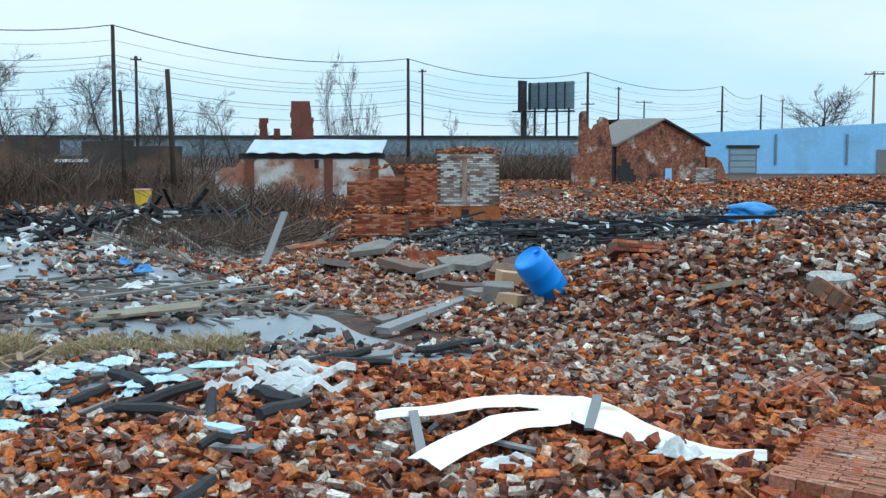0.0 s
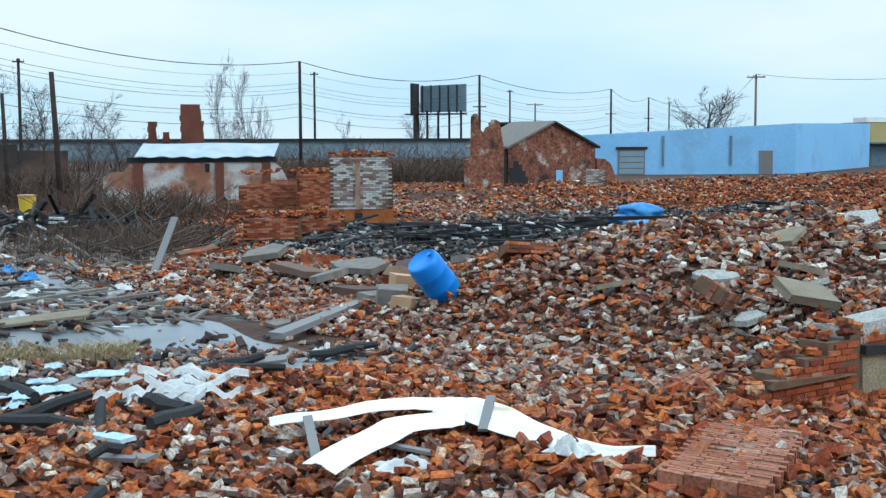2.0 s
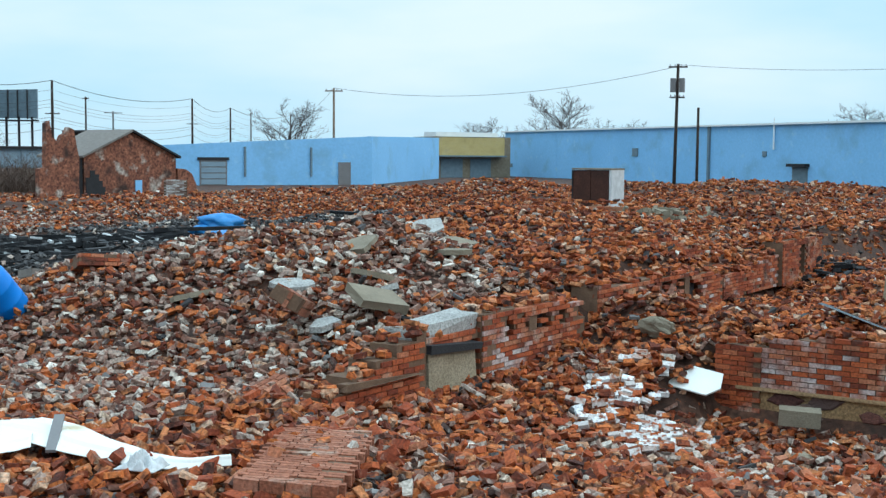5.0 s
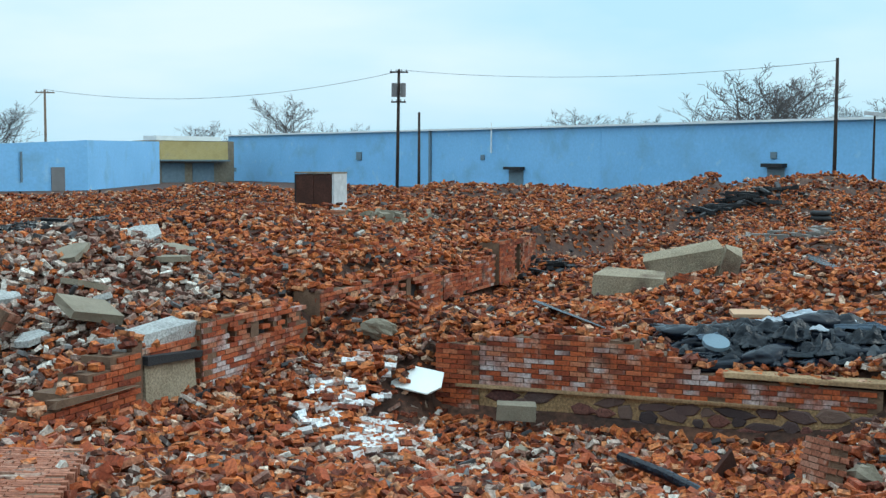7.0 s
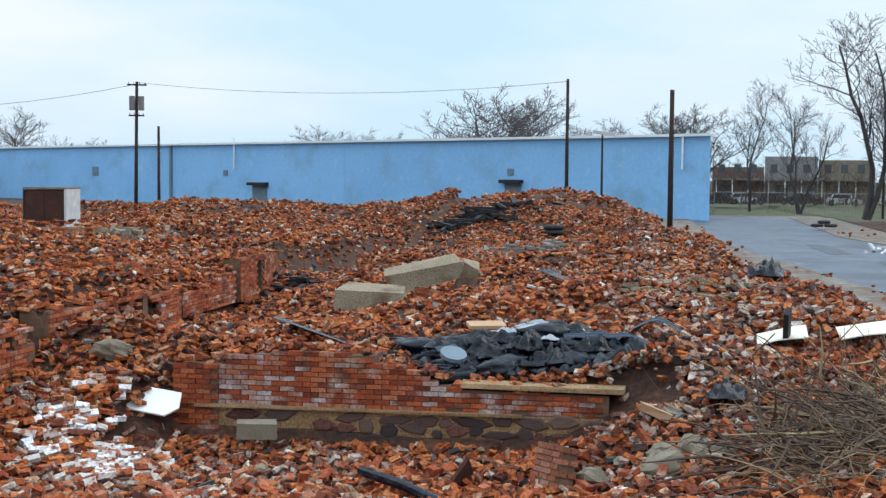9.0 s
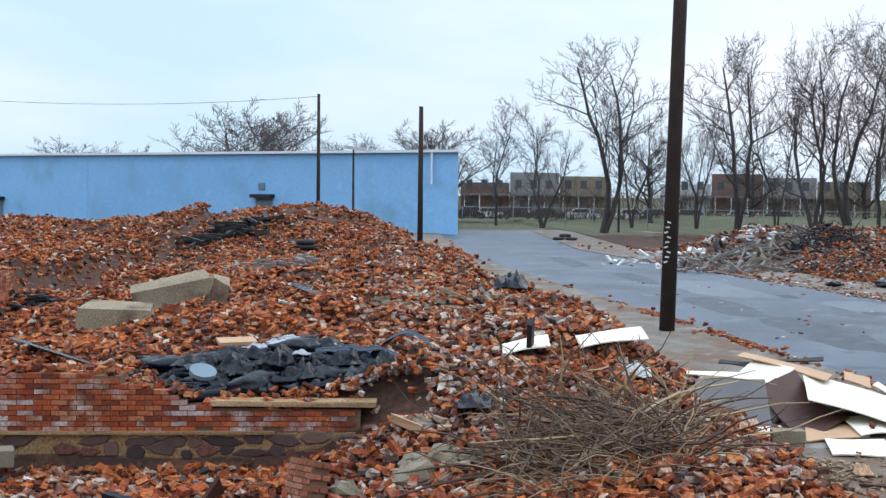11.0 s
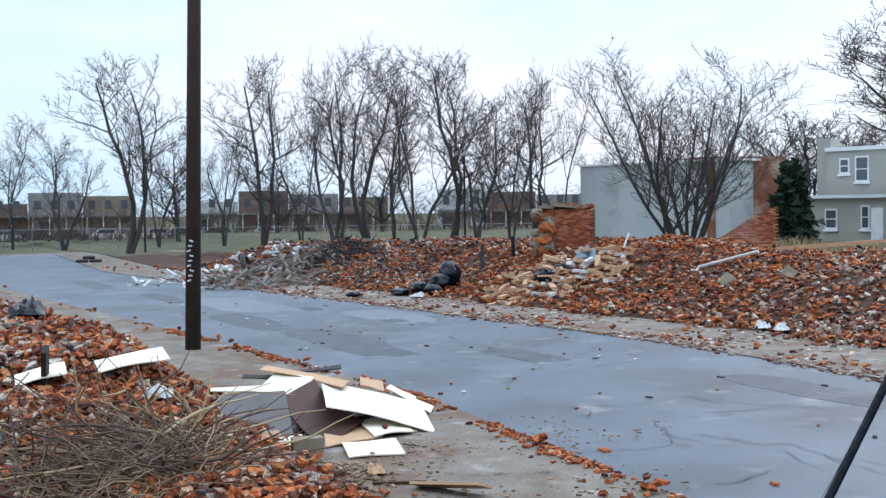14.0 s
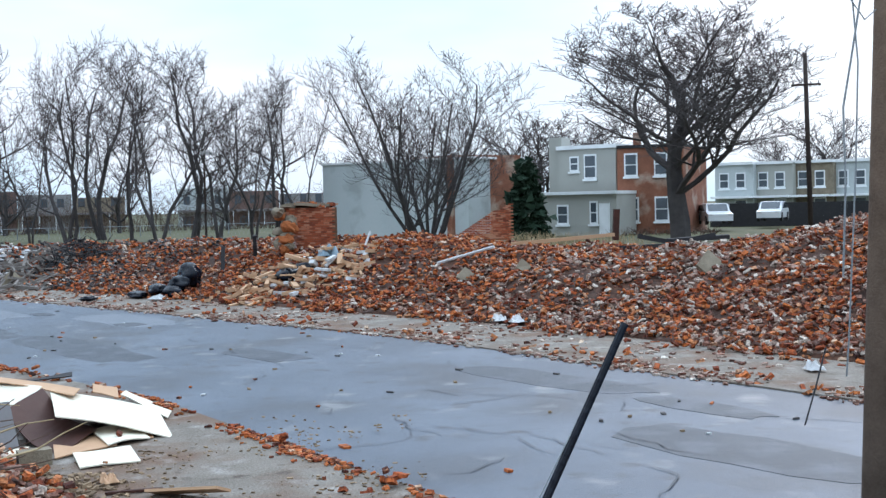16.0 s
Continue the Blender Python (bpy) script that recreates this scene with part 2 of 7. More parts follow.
m_twig = mat("bare_twigs", [(0.2, (0.05, 0.043, 0.043)), (0.8, (0.105, 0.09, 0.087))], 1, rough=0.95, bump=0)
m_ever = mat("evergreen_needles", [(0.2, (0.008, 0.02, 0.012)), (0.6, (0.02, 0.045, 0.024)), (1.0, (0.04, 0.07, 0.035))], 2, rough=0.8, bump=0)
# char black; also painted as the shade in slots, holes and doorways
m_dark = mat("char_and_opening_shade", [(0.2, (0.008, 0.008, 0.009)), (0.6, (0.025, 0.024, 0.026)), (1.0, (0.07, 0.066, 0.065))], 4, rough=0.75, bump=0.6, rand=0.4, island=True)
m_black = mat("black_plastic", [(0.2, (0.003, 0.004, 0.007)), (0.8, (0.010, 0.013, 0.022))], 3, rough=0.17, bump=1.0, bscale=9, spec=0.22)
m_conc = mat("weathered_concrete", [(0.2, (0.12, 0.095, 0.065)), (0.6, (0.24, 0.20, 0.145)), (1.0, (0.36, 0.32, 0.26))], 3, rough=0.9, bump=0.6)
m_stone = mat("dark_foundation_stone", [(0.1, (0.035, 0.026, 0.026)), (0.5, (0.085, 0.05, 0.045)), (0.9, (0.16, 0.10, 0.075))], 3, rough=0.85, rand=0.5, bump=0.7)
m_greenwall = mat("grey_green_render", [(0.2, (0.38, 0.42, 0.42)), (0.8, (0.49, 0.52, 0.51))], 0.3, rough=0.8, grit=0.1, stain=((0.33, 0.35, 0.34), 0.5, 0.55, 0.7))
m_housegrey = mat("grey_stucco", [(0.2, (0.30, 0.30, 0.27)), (0.8, (0.40, 0.40, 0.36))], 0.5, rough=0.85)
m_housered = mat("far_brickwork", [(0.15, (0.10, 0.04, 0.028)), (0.45, (0.21, 0.085, 0.05)), (0.8, (0.31, 0.14, 0.085))], 1.2, rough=0.9, stain=((0.36, 0.27, 0.21), 0.6, 0.55, 0.66), grit=0.35)
m_glass = mat("window_glass_and_porch_shade", [(0.2, (0.04, 0.05, 0.06)), (0.8, (0.10, 0.12, 0.14))], 1, rough=0.15, bump=0, spec=0.6)
m_drum = mat("blue_drum_plastic", [(0.2, (0.012, 0.17, 0.58)), (0.8, (0.02, 0.23, 0.70))], 2, rough=0.4, bump=0.05)
m_bluebag = mat("blue_plastic_film", [(0.2, (0.02, 0.13, 0.36)), (0.8, (0.06, 0.28, 0.60))], 4, rough=0.35, bump=0.3)
m_pvc = mat("white_vinyl_siding", [(0.2, (0.70, 0.68, 0.62)), (0.7, (0.82, 0.81, 0.77))], 1.5, rough=0.45, bump=0.05, stain=((0.45, 0.33, 0.14), 1.3, 0.64, 0.74))
m_cloth = mat("dirty_white_cloth", [(0.2, (0.33, 0.33, 0.33)), (0.6, (0.58, 0.58, 0.58)), (1.0, (0.76, 0.76, 0.75))], 4, rough=0.9, bump=0.5)
m_paleblue = mat("pale_blue_insulation_foam", [(0.2, (0.26, 0.38, 0.46)), (0.6, (0.46, 0.58, 0.66)), (1.0, (0.66, 0.74, 0.78))], 5, rough=0.8, bump=0.6)
m_plank = mat("grey_weathered_plank", [(0.2, (0.10, 0.085, 0.075)), (0.6, (0.20, 0.175, 0.155)), (1.0, (0.30, 0.27, 0.24))], 5, rough=0.85, bump=0.5)
m_ply = mat("raw_board_cream", [(0.2, (0.60, 0.54, 0.42)), (0.8, (0.78, 0.73, 0.60))], 1.5, rough=0.6, bump=0.05)
m_tan = mat("tan_fibreboard", [(0.2, (0.38, 0.22, 0.12)), (0.8, (0.52, 0.33, 0.20))], 2, rough=0.7, bump=0.1)
m_brown = mat("dark_brown_laminate", [(0.2, (0.04, 0.016, 0.012)), (0.8, (0.075, 0.034, 0.026))], 2, rough=0.6, bump=0.1, spec=0.15)
m_greyboard = mat("grey_laminate", [(0.2, (0.15, 0.14, 0.14)), (0.8, (0.21, 0.20, 0.20))], 2, rough=0.5, bump=0.1)
m_rust = mat("rusty_steel_plate", [(0.2, (0.022, 0.011, 0.009)), (0.55, (0.06, 0.022, 0.014)), (1.0, (0.15, 0.065, 0.04))], 2.2, rough=0.8, grit=0.4, bump=0.4)
m_straw = mat("dry_grass_blades", [(0.2, (0.20, 0.15, 0.08)), (0.8, (0.40, 0.31, 0.18))], 3, rough=0.9, bump=0, rand=0.5, island=True)
m_stalk = mat("dry_brush_stalks", [(0.2, (0.10, 0.065, 0.04)), (0.8, (0.30, 0.21, 0.13))], 3, rough=0.9, bump=0, rand=0.5, island=True)
m_car = mat("white_car_paint", [(0.2, (0.6, 0.62, 0.64)), (0.8, (0.75, 0.76, 0.78))], 2, rough=0.25, bump=0, spec=0.6)
m_cardark = mat("dark_car_paint", [(0.2, (0.03, 0.035, 0.045)), (0.8, (0.07, 0.075, 0.09))], 2, rough=0.25, bump=0, spec=0.6)
m_farred = mat("far_dull_brick", [(0.2, (0.11, 0.068, 0.056)), (0.8, (0.20, 0.13, 0.11))], 0.6, rough=0.9, bump=0)
m_fargrey = mat("far_dull_render", [(0.2, (0.18, 0.175, 0.17)), (0.8, (0.29, 0.285, 0.28))], 0.6, rough=0.9, bump=0)
m_rubber = mat("tyre_rubber", [(0.2, (0.012, 0.012, 0.013)), (0.8, (0.035, 0.035, 0.037))], 4, rough=0.7, bump=0.3)
m_sootwall = mat("sooty_ruin_wall", [(0.2, (0.02, 0.018, 0.018)), (0.6, (0.055, 0.044, 0.04)), (1.0, (0.11, 0.085, 0.07))], 0.5, bump=0.5, stain=((0.13, 0.07, 0.045), 0.35, 0.52, 0.66), grit=0.4)
m_scrub = mat("brown_winter_scrub", [(0.2, (0.05, 0.033, 0.027)), (0.8, (0.135, 0.088, 0.065))], 0.6, rough=0.95, bump=0)
m_oldred = mat("sooty_red_brickwork", [(0.2, (0.07, 0.026, 0.019)), (0.6, (0.16, 0.055, 0.036)), (1.0, (0.24, 0.10, 0.065))], 1.4, bump=0.5, grit=0.4)
m_wash = mat("peeling_whitewash", [(0.2, (0.15, 0.06, 0.04)), (0.5, (0.28, 0.12, 0.075)), (0.9, (0.36, 0.2, 0.14))], 0.9, bump=0.5, stain=[((0.50, 0.49, 0.47), 0.55, 0.44, 0.56), ((0.30, 0.09, 0.03), 0.42, 0.58, 0.66), ((0.10, 0.07, 0.055), 1.6, 0.58, 0.72)], grit=0.35)
m_gable = mat("gable_brickwork", [(0.15, (0.06, 0.024, 0.018)), (0.42, (0.15, 0.055, 0.034)), (0.6, (0.24, 0.095, 0.055)), (0.85, (0.33, 0.17, 0.11))], 3.2, bump=0.6, bscale=9, stain=[((0.38, 0.32, 0.27), 1.1, 0.56, 0.68), ((0.045, 0.025, 0.02), 0.9, 0.56, 0.68)], grit=0.6)
m_girder = mat("blue_grey_girder_paint", [(0.2, (0.17, 0.235, 0.29)), (0.8, (0.26, 0.34, 0.40))], 0.6, rough=0.6, bump=0.1)
m_sillwood = mat("tan_sill_timber", [(0.2, (0.17, 0.10, 0.05)), (0.6, (0.33, 0.21, 0.11)), (1.0, (0.46, 0.33, 0.20))], 3, bump=0.5, grit=0.3)
m_fence = mat("galvanised_wire", [(0.2, (0.20, 0.22, 0.23)), (0.8, (0.32, 0.34, 0.35))], 4, rough=0.5, metal=0.5, bump=0)


# ---- ground ----
def smooth(e0, e1, x):
    t = np.clip((x - e0) / (e1 - e0), 0, 1)
    return t * t * (3 - 2 * t)


# heaps: along the street, across it, half-lengths in both, height
HEAPS = [(21.0, 14.0, 6.0, 3.6, 0.65), (15.5, 12.0, 3.0, 2.5, 0.35), (33.0, 13.0, 5.0, 4.0, 0.5), (59.5, 5.5, 7.0, 6.0, 1.55), (53.0, 7.0, 3.5, 4.0, 0.7),
         (66.0, 3.5, 5.0, 3.5, 0.9), (60.0, 22.0, 10.0, 6.0, 0.55), (50.0, 40.0, 12.0, 8.0, 0.25), (30.0, 0.5, 10.0, 3.0, 0.35),
         (18.0, -2.8, 3.5, 1.6, 0.35), (23.0, -3.0, 3.5, 1.6, 0.4), (12.0, -3.0, 2.2, 1.0, 0.25), (45.0, -2.0, 7.0, 2.0, 0.45),
         (27.0, -27.0, 6.0, 4.0, -0.3), (17.0, -31.0, 7.0, 5.0, 1.35), (16.6, 7.6, 0.7, 0.7, 0.4), (14.9, -0.2, 0.8, 0.9, 0.5), (15.0, 6.6, 0.5, 0.5, 0.3), (42.0, -25.0, 6.0, 4.0, 0.4), (33.0, -26.0, 5.0, 3.0, 0.5),
         (6.5, 27.0, 3.0, 4.0, 0.5), (25.0, 36.0, 8.0, 4.0, 0.35), (47.8, 31.0, 7.0, 5.0, 0.8)]


def near_edge(a):
    return np.interp(a, [-40, 10, 18, 29, 58, 103, 140], [-7.4, -7.6, -8.1, -7.2, -4.2, -4.0, -4.0])


def far_edge(a):
    return np.interp(a, [-40, 11, 23, 37, 68, 105, 140], [-15.6, -15.9, -16.4, -14.9, -11.0, -12.6, -12.6])


def height(x, y, fine=True):
    """Height of the ground with its heaps of rubble."""
    a, b = x * U.x + y * U.y, x * V.x + y * V.y
    z = np.zeros_like(x)
    site = smooth(9.5, 13.5, a) * smooth(8.5, 9.1, b) * (1 - smooth(70, 80, a)) * (1 - smooth(52, 58, b))
    hollow = smooth(16, 20, b) * (1 - smooth(29, 38, a))
    z += site * (0.95 - 0.85 * hollow) * (1 - 0.5 * smooth(24, 36, b))
    inside = smooth(-1.4, -0.4, b) * (1 - smooth(6.15, 6.7, b))
    e0, e1 = 12.8 + 2.7 * inside, 17.0 - 1.3 * inside
    yard = smooth(e0, e1, a) * (1 - smooth(8.5, 9.4, b)) * smooth(-4.9, -3.2, b) * (1 - smooth(72, 80, a))
    z += yard * (0.45 - 0.25 * smooth(5, 8, b))
    front = (1 - smooth(e0, e1, a)) * smooth(8.5, 13.5, a) * (1 - smooth(6.0, 8.2, b)) * smooth(-2.5, 1.0, b)
    z -= 0.62 * front
    left = 1 - smooth(9, 12, a)
    z += left * smooth(4, 8, b) * (1 - smooth(13, 17, b)) * smooth(1, 5, a) * 0.18
    toe = far_edge(a) - 3.2
    z += 1.25 * smooth(0, 5.5, toe - b) * (1 - smooth(13, 17, toe - b)) * (1 - smooth(64, 72, a)) * smooth(-30, -10, a)
    lawn = smooth(13, 18, toe - b)
    z += lawn * 0.9
    loose = np.clip(site + yard + left * 0.5 + smooth(0, 5, toe - b) * (1 - lawn), 0, 1) * smooth(-6, -3.5, np.where(b > -12, b, 0))
    for ha, hb, la, lb, hh in HEAPS:
        z += hh * np.exp(-((a - ha) / la) ** 2 - ((b - hb) / lb) ** 2)
    r = loose * (0.22 * np.sin(a * 0.61 + 1.3 * np.sin(b * 0.37)) * np.sin(b * 0.53 + 0.7) + 0.12 * np.sin(a * 1.7 + b * 0.9) * np.sin(b * 1.9 - a * 0.6))
    z += r
    street = (b < near_edge(a) + 3.0) & (b > toe)
    z = np.where(street, np.where((b < near_edge(a)) & (b > far_edge(a)), -0.07, np.where(b < far_edge(a), -0.04, 0.0)), z)
    return z


def hz(x, y):
    return float(height(np.array([x], float), np.array([y], float))[0])


def axis(fine0, fine1, step, far):
    core = list(np.arange(fine0, fine1, step))
    out = [fine1 + (far - fine1) * (k / 14) ** 3 for k in range(15)]
    low = [fine0 - (far + fine0) * (k / 14) ** 3 for k in range(1, 15)]
    return np.array(sorted(set(low + core + out)))


ga, gb = axis(-16, 92, 0.4, 3000), axis(-52, 60, 0.4, 3000)
AA, BB = np.meshgrid(ga, gb, indexing="ij")
GX, GY = AA * U.x + BB * V.x, AA * U.y + BB * V.y
GZ = height(GX, GY)
# the street's bed lies a little under the paving
EDGE = (BB < near_edge(AA) + 3.2) & (BB > far_edge(AA) - 3.4)
GZ = np.where(EDGE, -0.3, GZ)
verts = np.stack([GX, GY, GZ], -1).reshape(-1, 3)
na, nb = len(ga), len(gb)
ii, jj = np.meshgrid(np.arange(na - 1), np.arange(nb - 1), indexing="ij")
q = (ii * nb + jj).ravel()
quads = np.stack([q, q + nb, q + nb + 1, q + 1], 1)


def fast_mesh(name, v, f, materials):
    me = bpy.data.meshes.new(name)
    k = f.shape[1]
    me.vertices.add(len(v))
    me.vertices.foreach_set("co", np.ascontiguousarray(v, dtype=np.float32).ravel())
    me.loops.add(f.size)
    me.loops.foreach_set("vertex_index", np.ascontiguousarray(f, dtype=np.int32).ravel())
    me.polygons.add(len(f))
    me.polygons.foreach_set("loop_start", np.arange(0, f.size, k, dtype=np.int32))
    for m in materials:
        me.materials.append(m)
    me.update(calc_edges=True)
    me.shade_flat()
    return me


gme = fast_mesh("ground", verts, quads, [m_earth, m_grass, m_lot])
fa, fb = AA[:-1, :-1] + 0.2, BB[:-1, :-1] + 0.2
grass = ((far_edge(fa) - 3.2 - fb) > 14.5) | ((fa > 93) & (fb < 4))
lotmask = (((fa < 8.5) & (fb > 12.5) & (fb < 48)) ) & ~grass
mi = np.where(grass, 1, np.where(lotmask, 2, 0)).astype(np.int32)
gme.polygons.foreach_set("material_index", mi.ravel())
ground = tagged(new("ground", gme), "rubble-strewn demolition ground with grass and old asphalt beyond", "ground", "", "structure")

# street and its two pavements
A0, A1 = -30.0, 103.0
steps = np.linspace(A0, A1, 60)


def strip(name, lo, hi, z, material, label, thick=0.25):
    b = Build()
    n = len(steps)
    for a in steps:
        for bb, zz in ((lo(a), z), (hi(a), z), (lo(a), z - thick), (hi(a), z - thick)):
            b.v.append((*ab(a, bb), zz))
    for i in range(n - 1):
        o, p = 4 * i, 4 * i + 4
        b.f += [(o, p, p + 1, o + 1), (o + 1, p + 1, p + 3, o + 3), (o, o + 2, p + 2, p)]
    return single(name, b, material, label, name, "", "structure")


strip("road", far_edge, near_edge, -0.07, m_asphalt, "wet grey patched asphalt street")
strip("pavement", near_edge, lambda a: near_edge(a) + 3.3, 0.0, m_walk, "dirty cracked concrete pavement beside the street")
strip("pavement", lambda a: far_edge(a) - 3.4, far_edge, -0.04, m_walk, "dirty concrete pavement beneath the rubble heaps")
b = Build()
b.slab([ab(103, -40), ab(109, -40), ab(109, 60), ab(103, 60)], -0.3, -0.1)
single("road", b, m_walk, "pale cross street at the far end", "road", "", "structure")


# ---- buildings ----
def wall_run(b, p0, p1, z0, z1, thick, z1b=None):
    """A straight wall between two plan points, thickness to the far side, the top may slope."""
    p0, p1 = Vector(p0), Vector(p1)
    d = (p1 - p0).normalized()
    n = Vector((-d.y, d.x))
    if n.dot(p0) < 0:
        n = -n
    z1b = z1 if z1b is None else z1b
    o = len(b.v)
    for p, zt in ((p0, z1), (p1, z1b), (p1 + n * thick, z1b), (p0 + n * thick, z1)):
        b.v += [(p.x, p.y, z0), (p.x, p.y, zt)]
    b.f += [(o, o + 2, o + 3, o + 1), (o + 2, o + 4, o + 5, o + 3), (o + 4, o + 6, o + 7, o + 5), (o + 6, o, o + 1, o + 7), (o + 1, o + 3, o + 5, o + 7), (o, o + 6, o + 4, o + 2)]
    return b


def face_box(b, p0, p1, s0, s1, z0, z1, proud, deep=0.0):
    """A block on the near face of the wall p0-p1, from s0 to s1 metres along it."""
    p0, p1 = Vector(p0), Vector(p1)
    d = (p1 - p0).normalized()
    n = Vector((-d.y, d.x))
    if n.dot(p0) > 0:
        n = -n
    c = p0 + d * (s0 + s1) / 2 + n * (proud - deep) / 2
    b.box((c.x, c.y, (z0 + z1) / 2), (s1 - s0, proud + deep, z1 - z0), rz=math.degrees(math.atan2(d.y, d.x)))
    return b


def profile_wall(p0, p1, outline, thick, proud=0.0):
    """An upright wall on the line p0-p1 with a ragged outline of (distance along, height)."""
    p0, p1 = Vector(p0), Vector(p1)
    d = (p1 - p0).normalized()
    n = Vector((-d.y, d.x))
    if n.dot(p0) > 0:
        n = -n
    b = Build()
    k = len(outline)
    for dep in (proud, proud - thick):
        for s_, z in outline:
            p = p0 + d * s_ + n * dep
            b.v.append((p.x, p.y, z))
    b.f = [tuple(range(k)), tuple(reversed(range(k, 2 * k)))] + [(i, k + i, k + (i + 1) % k, (i + 1) % k) for i in range(k)]
    return b


# the long blue warehouse
WR, WL = (82.4, 43.1), (81.2, 155.0)
wh = thing("warehouse", (82, 100, 0), "long blue painted warehouse with a white roof edge", "warehouse")


def at0(ob):
    ob.matrix_world = Matrix()
    return ob


at0(wh)
bk = Vector(pd(61.0, 34))
foot = [WR, WL, (WL[0] + bk.x, WL[1] + bk.y), (WR[0] + bk.x, WR[1] + bk.y)]
part("wall", Build().slab(foot, -1, 6.3), m_blue, wh)
b = face_box(Build(), WR, WL, -0.3, 112.2, 6.3, 6.5, 0.35, 0.2)
b.slab(foot, 6.3, 6.46)
part("roof_edge", b, m_white, wh, "white metal roof edge")
for s in (2.2, 54.0):
    bb = Build()
    p = Vector(WR) + (Vector(WL) - Vector(WR)).normalized() * s
    bb.tube([(p.x - 0.25, p.y, 6.5), (p.x - 0.25, p.y, 3.8)], [0.09, 0.09], 8)
    if s > 50:
        bb.tube([(p.x - 0.25, p.y, 7.0), (p.x - 0.25, p.y, 6.4)], [0.05, 0.05], 6)
    part("downpipe", bb, m_white, wh, "white downpipe")
for s0, s1, z0, z1 in ((17.5, 19.2, -0.2, 2.6), (49.2, 51.4, 0.0, 2.1)):
    d = part("door", face_box(Build(), WR, WL, s0, s1, z0, z1, 0.06), m_steel, wh, "grey steel door")
    part("canopy", face_box(Build(), WR, WL, s0 - 0.2, s1 + 0.2, z1, z1 + 0.3, 0.7), m_dark, d, "dark canopy")
for s, z, w in ((78.3, 3.0, 1.1), (55.3, 3.1, 0.6), (109.6, 1.3, 0.6), (18.3, 3.3, 0.6)):
    part("vent", face_box(Build(), WR, WL, s, s + w, z, z + w * 0.9, 0.12), m_steel, wh, "grey wall vent")
part("downpipe", face_box(Build(), WR, WL, 64.5, 64.8, 0, 6.3, 0.25), m_steel, wh, "dark standing pipe")
for s in (38.3, 97.3):
    part("joint", face_box(Build(), WR, WL, s, s + 0.12, 0, 6.2, 0.03), m_blue, wh)

# recessed loading bay with a yellow fascia
lb = at0(thing("loading_bay", (0, 0, 0), "loading bay with a faded yellow fascia and blue roller doors", "loading bay"))
BL, BR = pd(24.3, 158), pd(27.9, 164)
part("wall", wall_run(Build(), BL, BR, -1, 5.4, 6), m_conc, lb)
part("fascia", face_box(Build(), BL, BR, 0, 10.3, 2.9, 5.3, 0.8), m_yellow, lb, "faded yellow sheet fascia")
for s0, s1 in ((0.9, 4.2), (5.4, 8.6)):
    part("roller_door", face_box(Build(), BL, BR, s0, s1, -0.5, 2.5, 0.1), m_steel, lb, "blue grey roller door")
part("canopy", face_box(Build(), BL, BR, 0, 10.3, 2.75, 2.95, 1.4), m_steel, lb)
part("roof", face_box(Build(), BL, BR, 0, 9.5, 5.4, 6.0, 0.3, 3), m_white, lb)

# lower blue hall with the garage door
GL, GM, GR = pd(11.0, 112), pd(21.3, 119), pd(24.5, 152)
hall = at0(thing("blue_hall", (0, 0, 0), "low blue industrial hall with a steel garage door", "warehouse"))
part("wall", wall_run(Build(), GL, GM, -1, 3.62, 0.5, 4.75), m_blue, hall)
part("wall", wall_run(Build(), GM, GR, -1, 4.75, 0.5, 5.15), m_blue, hall)
g = part("garage_door", face_box(Build(), GL, GM, 4.55, 7.15, -0.1, 2.35, 0.05), m_greyboard, hall, "grey sectional garage door")
for k in range(4):
    part("panel", face_box(Build(), GL, GM, 4.7, 7.0, 0.1 + k * 0.55, 0.55 + k * 0.55, 0.09), m_girder, g)
part("frame", face_box(Build(), GL, GM, 4.35, 7.35, 2.35, 2.6, 0.15), m_dark, hall)
for s in (8.8, 15.4):
    part("downpipe", face_box(Build(), GL, GM, s, s + 0.18, 0.8, 3.6, 0.15), m_steel, hall)
part("door", face_box(Build(), GL, GM, 18.3, 19.6, 0, 2.2, 0.1), m_greyboard, hall)

# brick house with a gable, half ruined
gh = at0(thing("gable_house", (0, 0, 0), "burnt-out red brick gable house with a broken side wall", "house"))
HL, HR = pd(8.05, 78), pd(12.15, 82)
hw = (Vector(HR) - Vector(HL))
hd = hw.normalized()
hn = Vector((-hd.y, hd.x))
b = Build()
L = hw.length
prof = [(0, -0.5), (L, -0.5), (L, 2.75), (L * 0.5, 4.3), (0, 2.75)]
for dep in (0, 0.35):
    for s, z in prof:
        p = Vector(HL) + hd * s + hn * dep
        b.v.append((p.x, p.y, z))
b.f += [(0, 1, 2, 3, 4), (9, 8, 7, 6, 5)] + [(i, 5 + i, 5 + (i + 1) % 5, (i + 1) % 5) for i in range(5)]
part("wall", b, m_gable, gh, "red brick gable wall with worn whitewash")
for sgn in (0, 1):
    b = Build()
    e = Vector(HL) + hd * (L if sgn else 0)
    m_ = Vector(HL) + hd * L / 2
    o = (hd if sgn else -hd) * 0.25
    pts = [(e + o, 2.62), (m_, 4.32)]
    vv = []
    for (p, z) in pts:
        for dep in (-0.25, 8 if sgn else 5.0):
            w = p + hn * dep
            vv.append((w.x, w.y, z))
    b.v = vv + [(x, y, z + 0.14) for x, y, z in vv]
    b.f = [(0, 1, 3, 2), (4, 6, 7, 5), (0, 2, 6, 4), (1, 5, 7, 3), (0, 4, 5, 1), (2, 3, 7, 6)]
    part("roof", b, m_dark if sgn else m_plank, gh, "charred roof slope")
